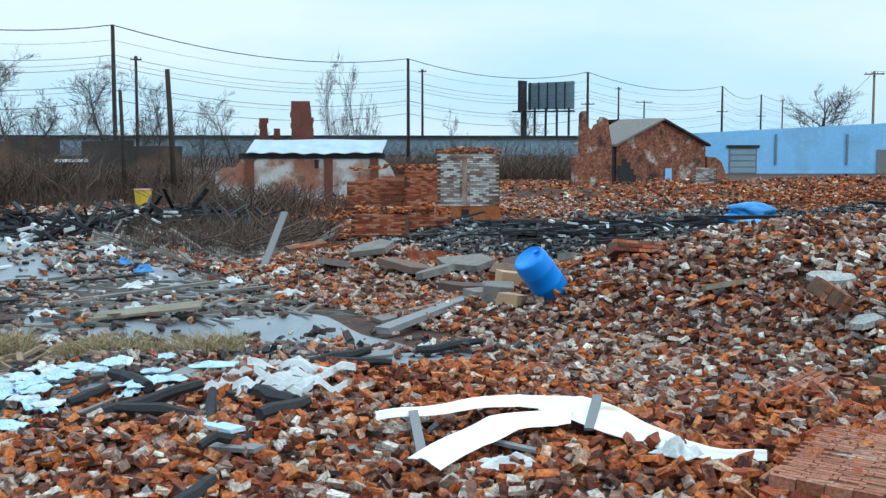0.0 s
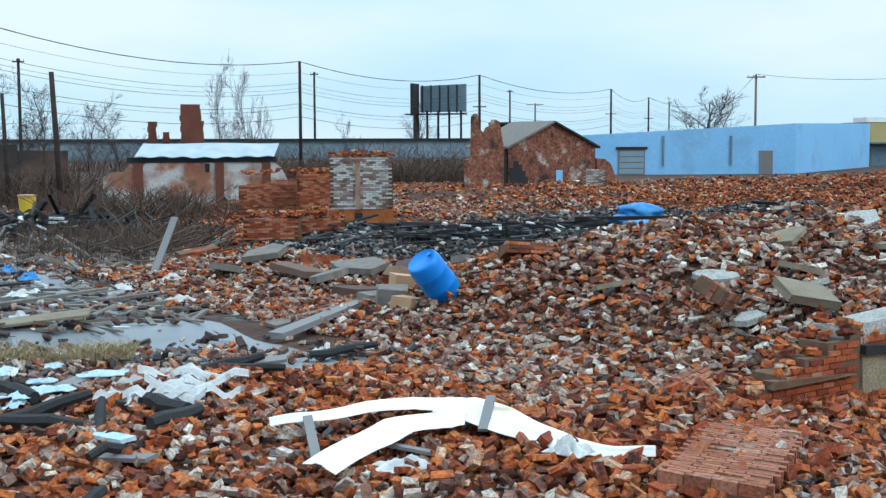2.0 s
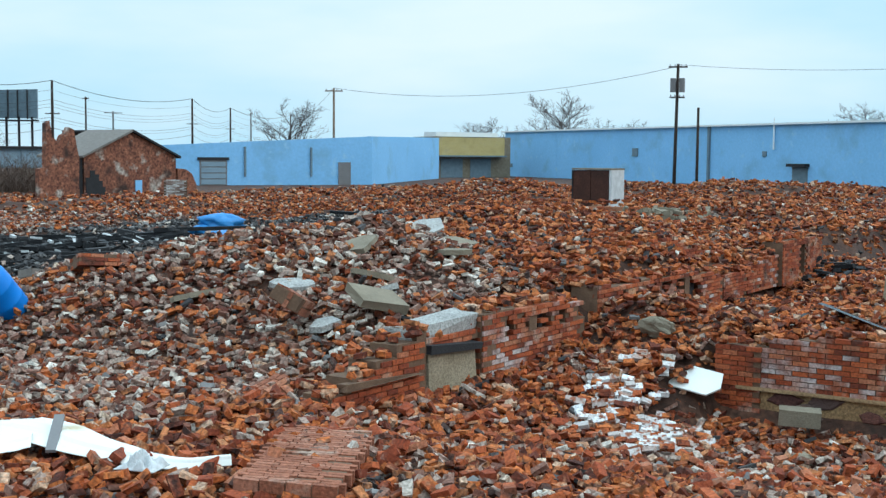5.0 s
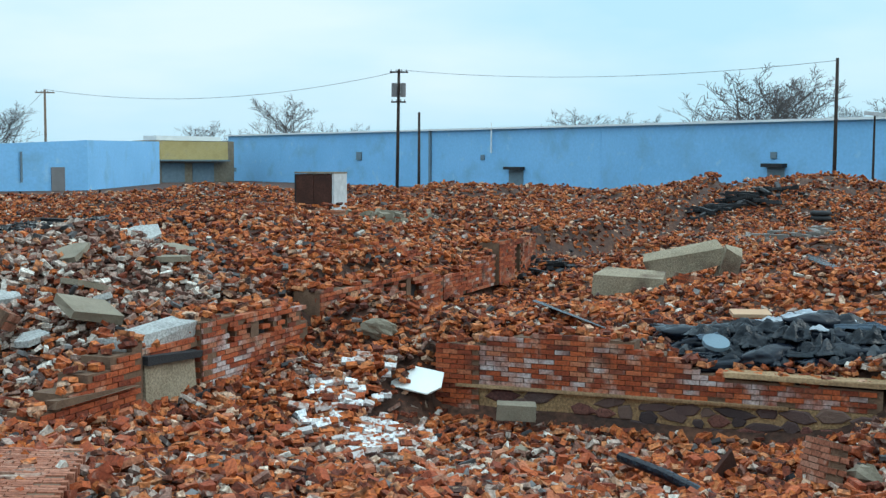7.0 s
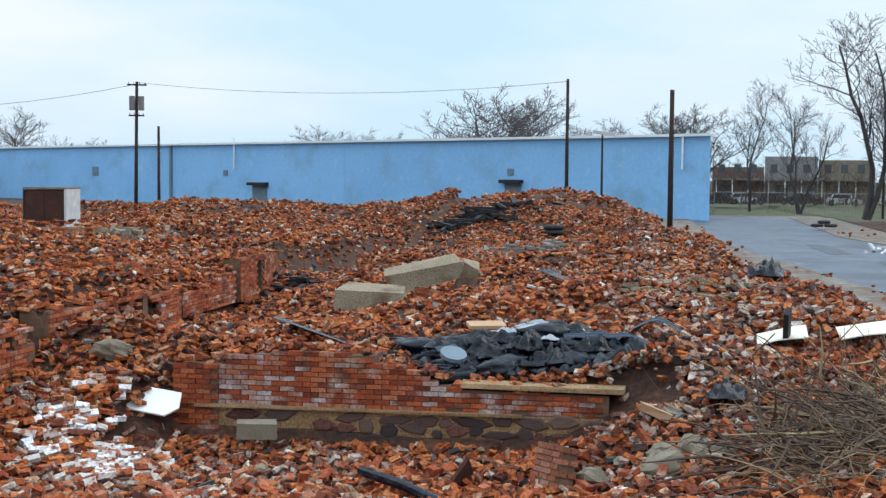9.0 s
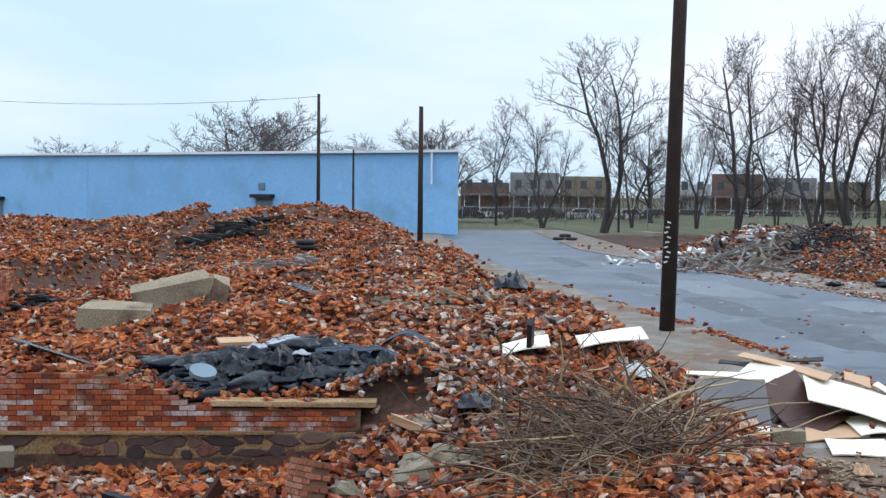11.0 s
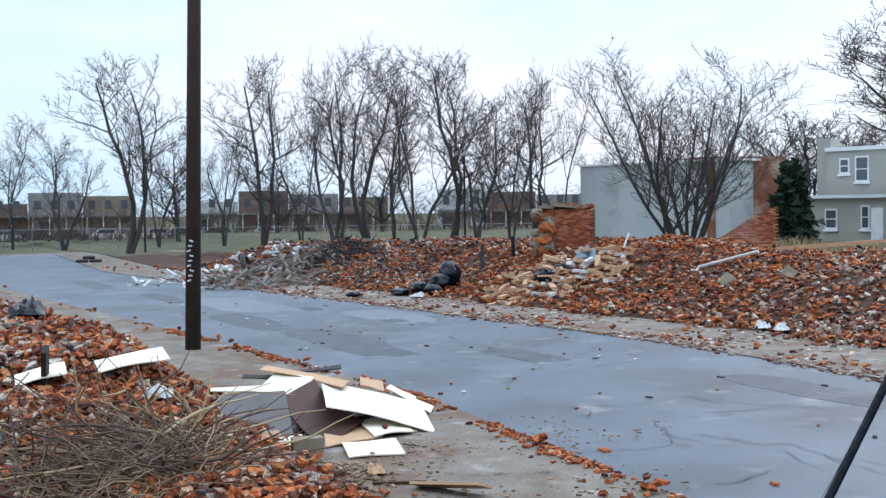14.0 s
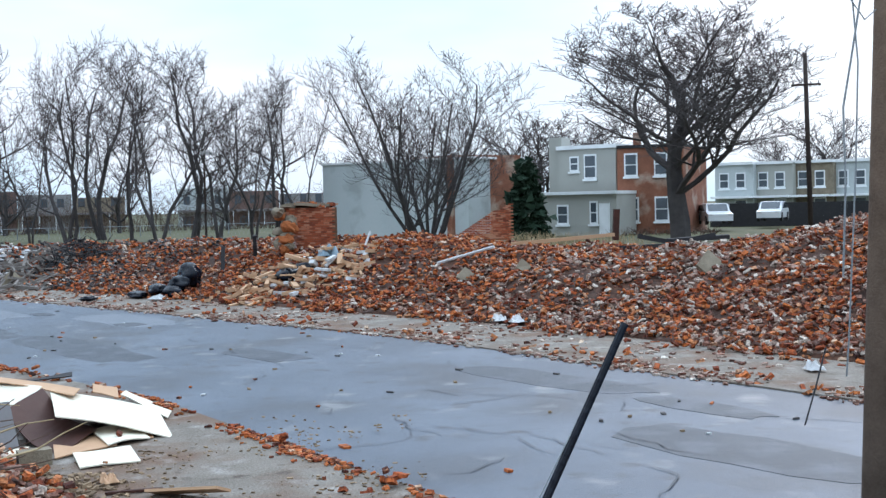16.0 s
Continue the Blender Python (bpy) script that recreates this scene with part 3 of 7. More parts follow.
# dark blocks on the solid wall, painted as the shade inside a hole
for k, (s0, s1, z1) in enumerate(((0.1, 0.4, 1.4), (0.4, 0.75, 1.85), (0.75, 1.05, 1.6), (1.05, 1.3, 1.2), (1.3, 1.5, 0.8))):
    part("hole", face_box(Build(), HL, HR, s0, s1, -0.2, z1, 0.05), m_dark, gh, "ragged hole, its shade painted as dark blocks on the wall")
w = part("window", face_box(Build(), HL, HR, 3.75, 4.25, 0.2, 1.2, 0.06), m_blue, gh, "narrow opening showing blue beyond")
part("ruined_wall", profile_wall(HL, HR, [(-3.2, -0.5), (-3.2, 1.95), (-2.75, 2.05), (-2.68, 4.7), (-2.45, 4.85), (-2.3, 3.9), (-2.05, 3.7), (-1.9, 3.4), (-1.6, 4.0), (-1.35, 4.1), (-1.15, 4.5), (-0.8, 4.35), (-0.65, 3.5), (-0.45, 2.6), (-0.5, 1.0), (-0.4, -0.5)], 0.45, 0.2), m_gable, gh, "jagged broken side wall")
# dark block paints the shade of the gap between gable and ruin
part("void", face_box(Build(), HL, HR, -0.85, -0.05, -0.5, 2.6, -0.1, 0.6), m_dark, gh, "dark block painted as the shaded gap beside the gable")
part("ruined_wall", profile_wall(HL, HR, [(L + 0.05, -0.5), (L + 0.05, 1.95), (L + 0.7, 1.9), (L + 1.2, 1.6), (L + 1.55, 0.9), (L + 1.75, -0.5)], 0.4, 0.15), m_gable, gh, "rounded stub of broken wall")
part("side_wall", wall_run(Build(), (HL[0], HL[1] + 0.4), (HL[0] - 0.6, HL[1] + 9), -0.5, 2.7, 0.3), m_housered, gh)

# far background on the railway side
rb = at0(thing("railway_bridge", (0, 0, 0), "blue grey steel railway girder bridge on an embankment", "bridge"))
RL, RR = pd(-30, 150), pd(9.5, 150)
part("girder", wall_run(Build(), RL, RR, 1.3, 3.35, 3), m_girder, rb)
part("flange", face_box(Build(), RL, RR, 0, 103, 3.3, 3.6, 0.4, 3), m_dark, rb)
part("flange", face_box(Build(), RL, RR, 0, 103, 1.1, 1.35, 0.4, 3), m_steel, rb)
for k in range(24):
    part("stiffener", face_box(Build(), RL, RR, 2 + k * 4.2, 2.2 + k * 4.2, 1.35, 3.3, 0.18), m_girder, rb)
for k in range(6):
    part("pier", face_box(Build(), RL, RR, 5 + k * 17, 6.5 + k * 17, -1, 1.2, 0.1, 2.5), m_conc, rb)

bb_ = at0(thing("billboard", (0, 0, 0), "back of a roadside billboard on steel posts", "billboard"))
QL, QR = pd(3.95, 168), pd(6.1, 166)
part("panel", wall_run(Build(), QL, QR, 7.3, 10.9, 0.4, 11.1), m_steel, bb_, "dark ribbed panel back")
part("panel", wall_run(Build(), pd(3.6, 166), pd(3.9, 168), 6.8, 11.2, 0.4), m_dark, bb_)
for k in range(5):
    part("rib", face_box(Build(), QL, QR, 0.3 + k * 1.25, 0.42 + k * 1.25, 7.2, 11.0, 0.3), m_dark, bb_)
part("catwalk", face_box(Build(), QL, QR, -1.9, 6.8, 6.9, 7.1, 1.2), m_dark, bb_)
for s, r in ((-0.6, 0.42), (1.0, 0.16), (2.6, 0.16), (4.2, 0.16), (5.9, 0.16)):
    p = Vector(QL) + (Vector(QR) - Vector(QL)).normalized() * s
    part("post", Build().tube([(p.x, p.y, 0), (p.x, p.y, 10.5 if r > 0.3 else 7.5)], [r, r], 8), m_dark, bb_)

# ruin with the sheet-metal roof edge, chimneys
rw = at0(thing("ruined_workshop", (0, 0, 0), "low ruined brick workshop with a torn white roof sheet", "ruin"))
SL, SR = pd(-10.6, 57), pd(-2.6, 57)
part("wall", profile_wall(SL, SR, [(-0.3, 0), (-0.3, 1.5), (0.3, 1.75), (0.6, 1.7), (0.9, 2.1), (1.2, 2.2), (4.0, 2.22), (7.4, 2.2), (7.8, 1.9), (8.1, 1.3), (8.25, 0)], 0.4), m_wash, rw, "peeling whitewashed brick wall")
for k in (1.1, 4.75, 6.9):
    part("pier", face_box(Build(), SL, SR, k, k + 0.4, 0, 2.15, 0.1, 0.1), m_oldred, rw, "bare red brick pier")
# dark block on the wall face, painted as shade inside a gap
part("opening", face_box(Build(), SL, SR, 4.3, 4.5, 1.7, 2.1, 0.03), m_dark, rw, "dark block painted as the shaded gap under the eaves")


def tin(u, v):
    s = 1.2 + u * 6.3
    p = Vector(SL) + (Vector(SR) - Vector(SL)).normalized() * s
    nrm = Vector((0.11, 1.0)).normalized()
    q_ = p + nrm * (v * 1.6 - 0.25)
    return (q_.x, q_.y, 2.42 + v * 0.62 + 0.035 * math.sin(u * 41) * (1 - v) + 0.02 * math.sin(u * 9 + v * 3))


part("roof", Build().sheet(40, 6, tin, 0.03), m_roofwhite, rw, "torn pale sheet roof")
part("fascia", face_box(Build(), SL, SR, 0.8, 7.6, 2.15, 2.4, 0.05, 0.1), m_dark, rw)


def chimney(az, d, w, h0, h1, lean=0.0):
    ch = thing("chimney", (*pd(az, d), 0), "broken red brick chimney stack", "chimney", "standing chimneys", rz=-az)
    b = Build()
    n = int((h1 - h0) / 0.28)
    for k in range(n):
        f = k / n
        cut = 0.22 * max(0, math.sin(f * 9 + az)) + 0.16 * f
        wd = w * (1 - cut * 0.5)
        part("course", Build().box((-(w - wd) / 2 + 0.03 * math.sin(k * 3.7), 0, h0 + k * 0.28 + 0.14), (wd + 0.04 * math.sin(k * 5.1), w * 0.8, 0.28)), m_oldred, ch)
    return ch


chimney(-6.78, 64, 1.25, 0, 5.15)
chimney(-8.6, 66, 0.5, 0, 4.25)
chimney(-7.98, 66, 0.42, 0, 3.85)

# dark burnt wall with bushes at the side
bw = at0(thing("burnt_wall", (0, 0, 0), "sooty half-collapsed boundary wall behind scrub", "wall"))
b = Build()
for k in range(14):
    p0 = pd(-27 + k * 1.08, 66)
    b.box((p0[0], p0[1], 1.2), (1.4, 0.5, 3.7 + 0.3 * math.sin(k * 1.9) - (1.3 if k == 9 else 0) - 0.12 * max(0, k - 8)), rz=22 - k)
part("wall", b, m_sootwall, bw)
# dark block before the unbroken wall, painted as the doorway's inner shade
part("opening", Build().box((*pd(-17.2, 65.6), 0.9), (0.7, 0.2, 1.9), rz=17), m_dark, bw, "dark doorway")
part("lintel", Build().box((*pd(-17.3, 65.5), 1.95), (1.7, 0.25, 0.16), rz=17), m_cloth, bw, "pale lintel")

# grey-green end wall, houses
gw = at0(thing("green_building", (0, 0, 0), "windowless pale grey-green building with red brick behind", "building"))
p0, p1 = pd(90.5, 92), pd(97.4, 84)
part("wall", wall_run(Build(), p0, p1, 0, 6.3, 8), m_greenwall, gw)
part("roof_edge", face_box(Build(), p0, p1, -0.1, 13.5, 6.3, 6.45, 0.1, 8), m_white, gw)
part("wall", wall_run(Build(), pd(96.6, 84.5), pd(99.9, 88), 0, 6.6, 6), m_housered, gw)


def window(b_parent, p0, p1, s0, s1, z0, z1, boarded=False):
    w = part("window", face_box(Build(), p0, p1, s0 - 0.1, s1 + 0.1, z0 - 0.12, z1 + 0.12, 0.06), m_white, b_parent, "white window frame")
    zm = (z0 + z1) / 2
    part("pane", face_box(Build(), p0, p1, s0, s1, zm + 0.04, z1, 0.09), m_glass, w)
    part("pane", face_box(Build(), p0, p1, s0, s1, z0, zm - 0.04, 0.08), m_glass, w)
    part("sill", face_box(Build(), p0, p1, s0 - 0.18, s1 + 0.18, z0 - 0.25, z0 - 0.12, 0.16), m_white, w)
    return w


h1 = at0(thing("row_house", (0, 0, 0), "grey stuccoed row house with a lean-to kitchen", "house", "row houses"))
p0, p1 = pd(101.7, 84), pd(104.4, 82)
D1 = (Vector(p1) - Vector(p0)).length
part("wall", wall_run(Build(), p0, p1, 0, 6.7, 8), m_housegrey, h1)
part("roof_edge", face_box(Build(), p0, p1, -0.1, D1 + 0.1, 6.7, 6.95, 0.15, 8), m_white, h1)
window(h1, p0, p1, 2.1, 2.85, 4.75, 6.2)
window(h1, p0, p1, 1.0, 1.5, 5.3, 6.1)
part("chimney", face_box(Build(), p0, p1, -0.9, 0.1, 0, 7.6, -0.3, 1.6), m_housegrey, h1)
k0, k1 = pd(100.6, 79), pd(104.4, 77)
an = part("annexe", wall_run(Build(), k0, k1, 0, 3.6, 4), m_housegrey, h1, "single storey lean-to")
part("roof", face_box(Build(), k0, k1, -0.5, 5.6, 3.55, 3.75, 0.35, 4), m_white, an)
window(h1, k0, k1, 1.6, 2.2, 1.75, 2.8)
window(h1, k0, k1, 3.85, 4.2, 1.75, 3.0)
part("door", face_box(Build(), k0, k1, 4.4, 5.1, 0.75, 2.95, 0.08), m_white, h1, "white panelled back door")

h2 = at0(thing("row_house", (0, 0, 0), "red brick row house with white sash windows", "house", "row houses"))
p0, p1 = pd(104.45, 81), pd(107.5, 80)
D2 = (Vector(p1) - Vector(p0)).length
part("wall", wall_run(Build(), p0, p1, 0, 6.55, 8), m_housered, h2)
part("roof_edge", face_box(Build(), p0, p1, 0, D2, 6.55, 6.75, 0.1, 8), m_dark, h2)
for s in (0.6, 2.6):
    window(h2, p0, p1, s, s + 0.7, 4.8, 6.1)
    window(h2, p0, p1, s, s + 0.75, 1.8, 3.2)
part("chimney", face_box(Build(), p0, p1, 1.0, 1.5, 6.5, 7.6, -0.4, 0.6), m_housered, h2)

# terrace beyond the big tree
for k in range(7):
    az0 = 108.9 + k * 1.75
    q0, q1 = pd(az0, 112), pd(az0 + 1.72, 111)
    mm = (m_greenwall, m_housegrey, m_conc)[k % 3]
    hh = at0(thing("terrace_house", (0, 0, 0), "small stuccoed terrace house with a white porch roof", "house", "terrace houses"))
    dd = (Vector(q1) - Vector(q0)).length
    part("wall", wall_run(Build(), q0, q1, 0, 6.1 + 0.12 * (k % 2), 7), mm, hh)
    part("roof_edge", face_box(Build(), q0, q1, 0, dd, 6.1, 6.35, 0.2, 2), m_white, hh)
    window(hh, q0, q1, 0.5, 1.2, 4.1, 5.3)
    window(hh, q0, q1, 2.0, 2.7, 4.1, 5.3)
    window(hh, q0, q1, 1.9, 2.8, 1.6, 2.9)
    part("porch_roof", face_box(Build(), q0, q1, 0, dd, 3.1, 3.3, 1.4), m_white, hh)
# distant terrace behind the park
for k in range(13):
    if k in (3, 8):
        continue
    az0 = 62.5 + k * 2.35
    q0, q1 = pd(az0, 176), pd(az0 + 2.32, 176)
    mm = (m_farred, m_fargrey, m_conc, m_farred, m_greenwall)[k % 5]
    hh = at0(thing("terrace_house", (0, 0, 0), "distant brick terrace house with a porch behind the park", "house", "far terrace"))
    dd = (Vector(q1) - Vector(q0)).length
    part("wall", wall_run(Build(), q0, q1, 0, 4.9 + 0.5 * (k * 7 % 4), 8), mm, hh)
    part("porch_roof", face_box(Build(), q0, q1, 0, dd, 3.0, 3.3, 1.6), m_greyboard, hh)
    for s in (0.8, 3.0, 5.2):
        part("window", face_box(Build(), q0, q1, s, s + 0.9, 4.1, 5.3, 0.08), m_glass, hh)
        part("post", face_box(Build(), q0, q1, s - 0.3, s - 0.15, 0, 3.0, 1.5, -1.35), m_white, hh)
    # dark panel painted on the wall for the shade beneath the porch roof
    part("porch", face_box(Build(), q0, q1, 0.5 + k % 3, 2.2 + k % 3, 0.9, 2.4, 0.05), m_glass, hh)


# ---- trees ----
def limb(b, tw, p, d, length, r, counts, bare, zig, up, ratio, r_min):
    """A crooked limb that tapers, with side limbs along its outer part."""
    n = 7 if len(counts) > 1 else (4 if counts else 2)
    pts, rr, dirs = [p], [r], [d]
    for k in range(n):
        d = (d + Vector((rnd.gauss(0, zig), rnd.gauss(0, zig), rnd.gauss(0, zig * 0.6) + up * 0.4))).normalized()
        p = p + d * (length / n)
        pts.append(p)
        dirs.append(d)
        rr.append(max(r_min * 0.7, r * (1 - 0.72 * (k + 1) / n)))
    big = r > max(0.035, r_min * 1.2)
    (b if big else tw).tube(pts, rr, 7 if r > 0.12 else (4 if big else 3), cap=False)
    if not counts:
        return
    for k in range(counts[0]):
        f = bare + (1 - bare) * (k + rnd.random()) / counts[0]
        i = min(n, int(f * n + 0.5))
        ax = Vector((rnd.gauss(0, 1), rnd.gauss(0, 1), rnd.gauss(0.15, 0.5))).normalized()
        ax = (ax - dirs[i] * ax.dot(dirs[i])).normalized()
        nd = (dirs[i] * rnd.uniform(0.45, 0.8) + ax * rnd.uniform(0.6, 1.0) + Vector((0, 0, up))).normalized()
        limb(b, tw, pts[i], nd, length * rnd.uniform(*ratio) * (1.25 - 0.6 * f), max(r_min, rr[i] * rnd.uniform(0.4, 0.62)), counts[1:], 0.2, zig, up, (0.3, 0.55), r_min)


def tree(name, at, h, r, counts, bare, zig, up, stems, fan, ratio, r_min, label, group="", seed=1, width=3.0):
    rnd.seed(seed)
    t = thing(name, at, label, "tree", group)
    b, tw = Build(), Build()
    for k in range(stems):
        t_ = 6.283 * (k + rnd.uniform(-0.2, 0.2)) / stems
        tilt = fan * rnd.uniform(0.5, 1.2)
        d = Vector((tilt * math.cos(t_), tilt * math.sin(t_), 1)).normalized()
        limb(b, tw, Vector((0.12 * (stems - 1) ** 0.5 * math.cos(t_), 0.12 * (stems - 1) ** 0.5 * math.sin(t_), -0.3)), d, h * rnd.uniform(0.75, 1.0), r * rnd.uniform(0.75, 1.1), counts, bare, zig, up, ratio, r_min)
    top = max(v[2] for v in b.v + tw.v)
    xs, ys = sorted(v[0] for v in tw.v), sorted(v[1] for v in tw.v)
    n = len(xs)
    mid = ((xs[n // 25] + xs[-n // 25]) / 2, (ys[n // 25] + ys[-n // 25]) / 2)
    side = ((xs[-n // 25] - xs[n // 25]) / 2, (ys[-n // 25] - ys[n // 25]) / 2)
    for bld in (b, tw):
        bld.v = [((x - mid[0] * min(1, max(0, z / top) * 1.6)) * width / side[0], (y - mid[1] * min(1, max(0, z / top) * 1.6)) * width / side[1], z * h / top) for x, y, z in bld.v]
    part("trunk", b, m_bark, t, "dark bare trunk and limbs")
    tagged(part("twig_mass", tw, m_twig, t), "fine bare winter twigs", "", "", "stuff")
    return t


TALL = [tree("bare_tree", (*pd(66.5 + k * 3.9, 97), 0.6), 15.0, 0.19, (11, 8, 6), 0.34, 0.17, 0.16, 2 + k % 2, 0.16, (0.28, 0.48), 0.017, "tall bare winter tree with crooked limbs in the park", "park trees", 30 + k, 3.0 + 0.4 * k) for k in range(3)]
spots = [(64.2, 105, .74), (66.4, 98, .72), (69.3, 90, .98), (70.6, 104, .85), (73.6, 104, .8), (75.4, 92, 1.0), (77.2, 97, 1.08), (78.9, 88, 1.02), (80.4, 101, 1.05), (81.6, 90, 1.0), (82.8, 86, 1.0), (84.4, 92, 1.02), (85.6, 88, .98), (87.2, 90, .96), (88.3, 97, .9), (89.4, 91, .94)]
for k, (az, d, s) in enumerate(spots):
    if k < 3:
        TALL[k].matrix_world = pose(*pd(az, d), 0.6, 0, 0, k * 40)
        TALL[k].scale = (s * 0.92, s * 0.92, s)
    else:
        c = copy_thing(TALL[k % 3], pose(*pd(az, d), 0.6, 0, 0, k * 77))
        c.scale = (s * 0.9, s * 0.9, s)
tree("bare_tree", (*pd(95.4, 68), 0.7), 11.9, 0.12, (11, 8, 5), 0.18, 0.09, 0.2, 10, 0.34, (0.3, 0.5), 0.014, "bushy many-stemmed bare tree beside the grey-green building", "", 51, 4.6)
tree("bare_tree", (*pd(107.4, 66), 0.7), 13.4, 0.4, (19, 11, 8, 5), 0.2, 0.12, 0.14, 1, 0.02, (0.5, 0.68), 0.014, "wide spreading bare tree in front of the brick house", "", 66, 5.0)
# trees above the blue roof
ROOF = [tree("bare_tree", (*pd(30.5, 185), 0), 13.2, 0.4, (14, 10, 7), 0.2, 0.12, 0.2, 1, 0.03, (0.45, 0.7), 0.03, "bare tree crown rising behind the warehouse roof", "far trees", 61, 5.0)]
for az, d, s in ((26.9, 200, .72), (33.6, 200, .7), (17.4, 220, 1.0), (44.0, 170, .8), (46.5, 175, .78), (51.6, 135, 0.98), (52.9, 128, 1.0), (53.9, 133, .92), (57.4, 150, .8), (60.0, 140, .9), (61.6, 150, .95), (112.5, 130, .8), (99.8, 120, .95), (100.9, 125, .98), (102.3, 130, 1.0), (114, 125, 0.9), (92, 150, .8), (94, 150, .7), (71.5, 135, .8), (76.0, 138, .75), (81.0, 136, .8), (86.0, 138, .75)):
    c = copy_thing(ROOF[0], pose(*pd(az, d), 0, 0, 0, az * 50))
    c.scale = (s, s, s)
# trees on the railway side
LEFTT = [tree("bare_tree", (*pd(-19.4, 88), 0), 9.8, 0.11, (12, 9, 6), 0.2, 0.14, 0.12, 2, 0.18, (0.32, 0.52), 0.015, "thin bare tree beside the railway", "railway trees", 71, 3.0)]
for az, d, s in ((-15.2, 84, .9), (-13.6, 88, .85), (-17.0, 95, .95), (-11.2, 90, .72), (-22.4, 90, 1.0), (-9.8, 92, .66), (-5.2, 80, .9), (-4.2, 84, .98), (-21.0, 80, .8), (-24.5, 85, .9), (0.6, 80, .55), (4.0, 170, 1.1)):
    c = copy_thing(LEFTT[0], pose(*pd(az, d), 0, 0, 0, az * 70))
    c.scale = (s * (0.4 if az > -5.5 and az < 1 else 1), s * (0.4 if az > -5.5 and az < 1 else 0.8), s)


def evergreen(at, h, w):
    rnd.seed(81)
    t = thing("evergreen_tree", at, "dense dark green conifer beside the grey house", "tree")
    part("trunk", Build().tube([(0, 0, -0.2), (0, 0, h * 0.9)], [0.15, 0.03], 8), m_bark, t)
    b = Build()
    for k in range(2600):
        f = rnd.random() ** 0.8
        z = h * (0.04 + 0.95 * f)
        rad = w * (1 - f) ** 0.75 * (0.55 + 0.45 * rnd.random()) * (1 + 0.18 * math.sin(f * 25))
        t_ = rnd.uniform(0, 6.283)
        c = Vector((rad * math.cos(t_), rad * math.sin(t_), z))
        s = rnd.uniform(0.12, 0.3)
        o = len(b.v)
        for _ in range(3):
            b.v.append(tuple(c + Vector((rnd.gauss(0, s), rnd.gauss(0, s), rnd.gauss(0, s * 0.8)))))
        b.f.append((o, o + 1, o + 2))
    part("crown", b, m_ever, t)


evergreen((*pd(100.15, 70), 0.8), 4.6, 1.5)


def bushes(name, boxes, label, seed, material=None, size=1.0):
    rnd.seed(seed)
    b = Build()
    for az0, az1, d, z0, z1, n in boxes:
        for _ in range(n):
            az = rnd.uniform(az0, az1)
            dd = d + rnd.uniform(-3, 3)
            x, y = pd(az, dd)
            z = z0 - 0.2
            hgt_ = (z1 - z0) * rnd.uniform(0.45, 1.05)
            p = Vector((x, y, z))
            dr = Vector((rnd.gauss(0, 0.35), rnd.gauss(0, 0.35), 1))
            pts = [p, p + dr * hgt_ * 0.5, p + (dr + Vector((rnd.gauss(0, 0.4), rnd.gauss(0, 0.4), 0))) * hgt_]
            b.tube(pts, [0.02 * size, 0.014 * size, 0.006 * size], 3, cap=False)
    return single(name, b, material or m_bark, label, "bushes", "", "stuff")


bushes("scrub", [(-27, -17, 60, 0, 2.6, 1500), (-17, -11, 58, 0, 2.2, 1100), (-12.5, -6.5, 46, 0, 1.6, 700), (-4, 9, 95, 0, 2.0, 2600), (-10.5, -5.5, 36, 0.1, 1.0, 380), (-30, 10, 140, 0, 3.6, 2600)], "tangled leafless scrub along the railway embankment", 91, m_scrub, 1.5)
bushes("scrub", [(62, 100, 145, 0.5, 6.0, 1800), (104, 109, 78, 0.8, 1.6, 300)], "leafless shrubs at the far side of the park", 92, m_scrub, 1.5)


# ---- poles and wires ----
def pole(az, d, z0, z1, r, label, group="", arms=(), lean=(0, 0), material=None, az_arm=0):
    x, y = pd(az, d)
    t = thing("utility_pole", (x, y, z0), label, "utility pole", group, rz=-az)
    top = Vector((lean[0], lean[1], z1 - z0))
    part("post", Build().tube([(0, 0, -0.3), tuple(top * 0.5), tuple(top)], [r, r * 0.88, r * 0.75], 12), material or m_pole, t, "", True)
    for zz, w in arms:
        f = (zz - z0) / (z1 - z0)
        c = top * f
        arm = part("crossarm", Build().box((c.x, c.y - r, c.z), (w, 0.1, 0.12), rz=az_arm), material or m_pole, t)
        for k in (-0.42, -0.15, 0.15, 0.42):
            part("insulator", Build().tube([(c.x + k * w, c.y - r, c.z + 0.05), (c.x + k * w, c.y - r, c.z + 0.22)], [0.04, 0.03], 6), m_greyboard, arm)
    return t


def wire(points, sag, r, group="overhead wires", label="thin black overhead wire slung between poles"):
    for p, q_ in zip(points[:-1], points[1:]):
        p, q_ = Vector(p), Vector(q_)
        pts = []
        for k in range(13):
            f = k / 12
            w = p.lerp(q_, f)
            w.z -= sag * 4 * f * (1 - f)
            pts.append(tuple(w))
        single("overhead_wire", Build().tube(pts, [r] * 13, 3, cap=False), m_wire, label, "wire", group)


ROW = [(-31, 84, 12.4), (-15.3, 102, 12.3), (-1.73, 134, 12.0), (6.75, 161, 12.0), (12.95, 206, 12.0), (14.7, 245, 12.0), (17.5, 300, 12.5)]
for az, d, h in ROW[1:]:
    pole(az, d, 0, h, 0.2, "tall dark railway power pole", "railway poles", ((h - 4.2, 1.8),) if d > 150 else ())
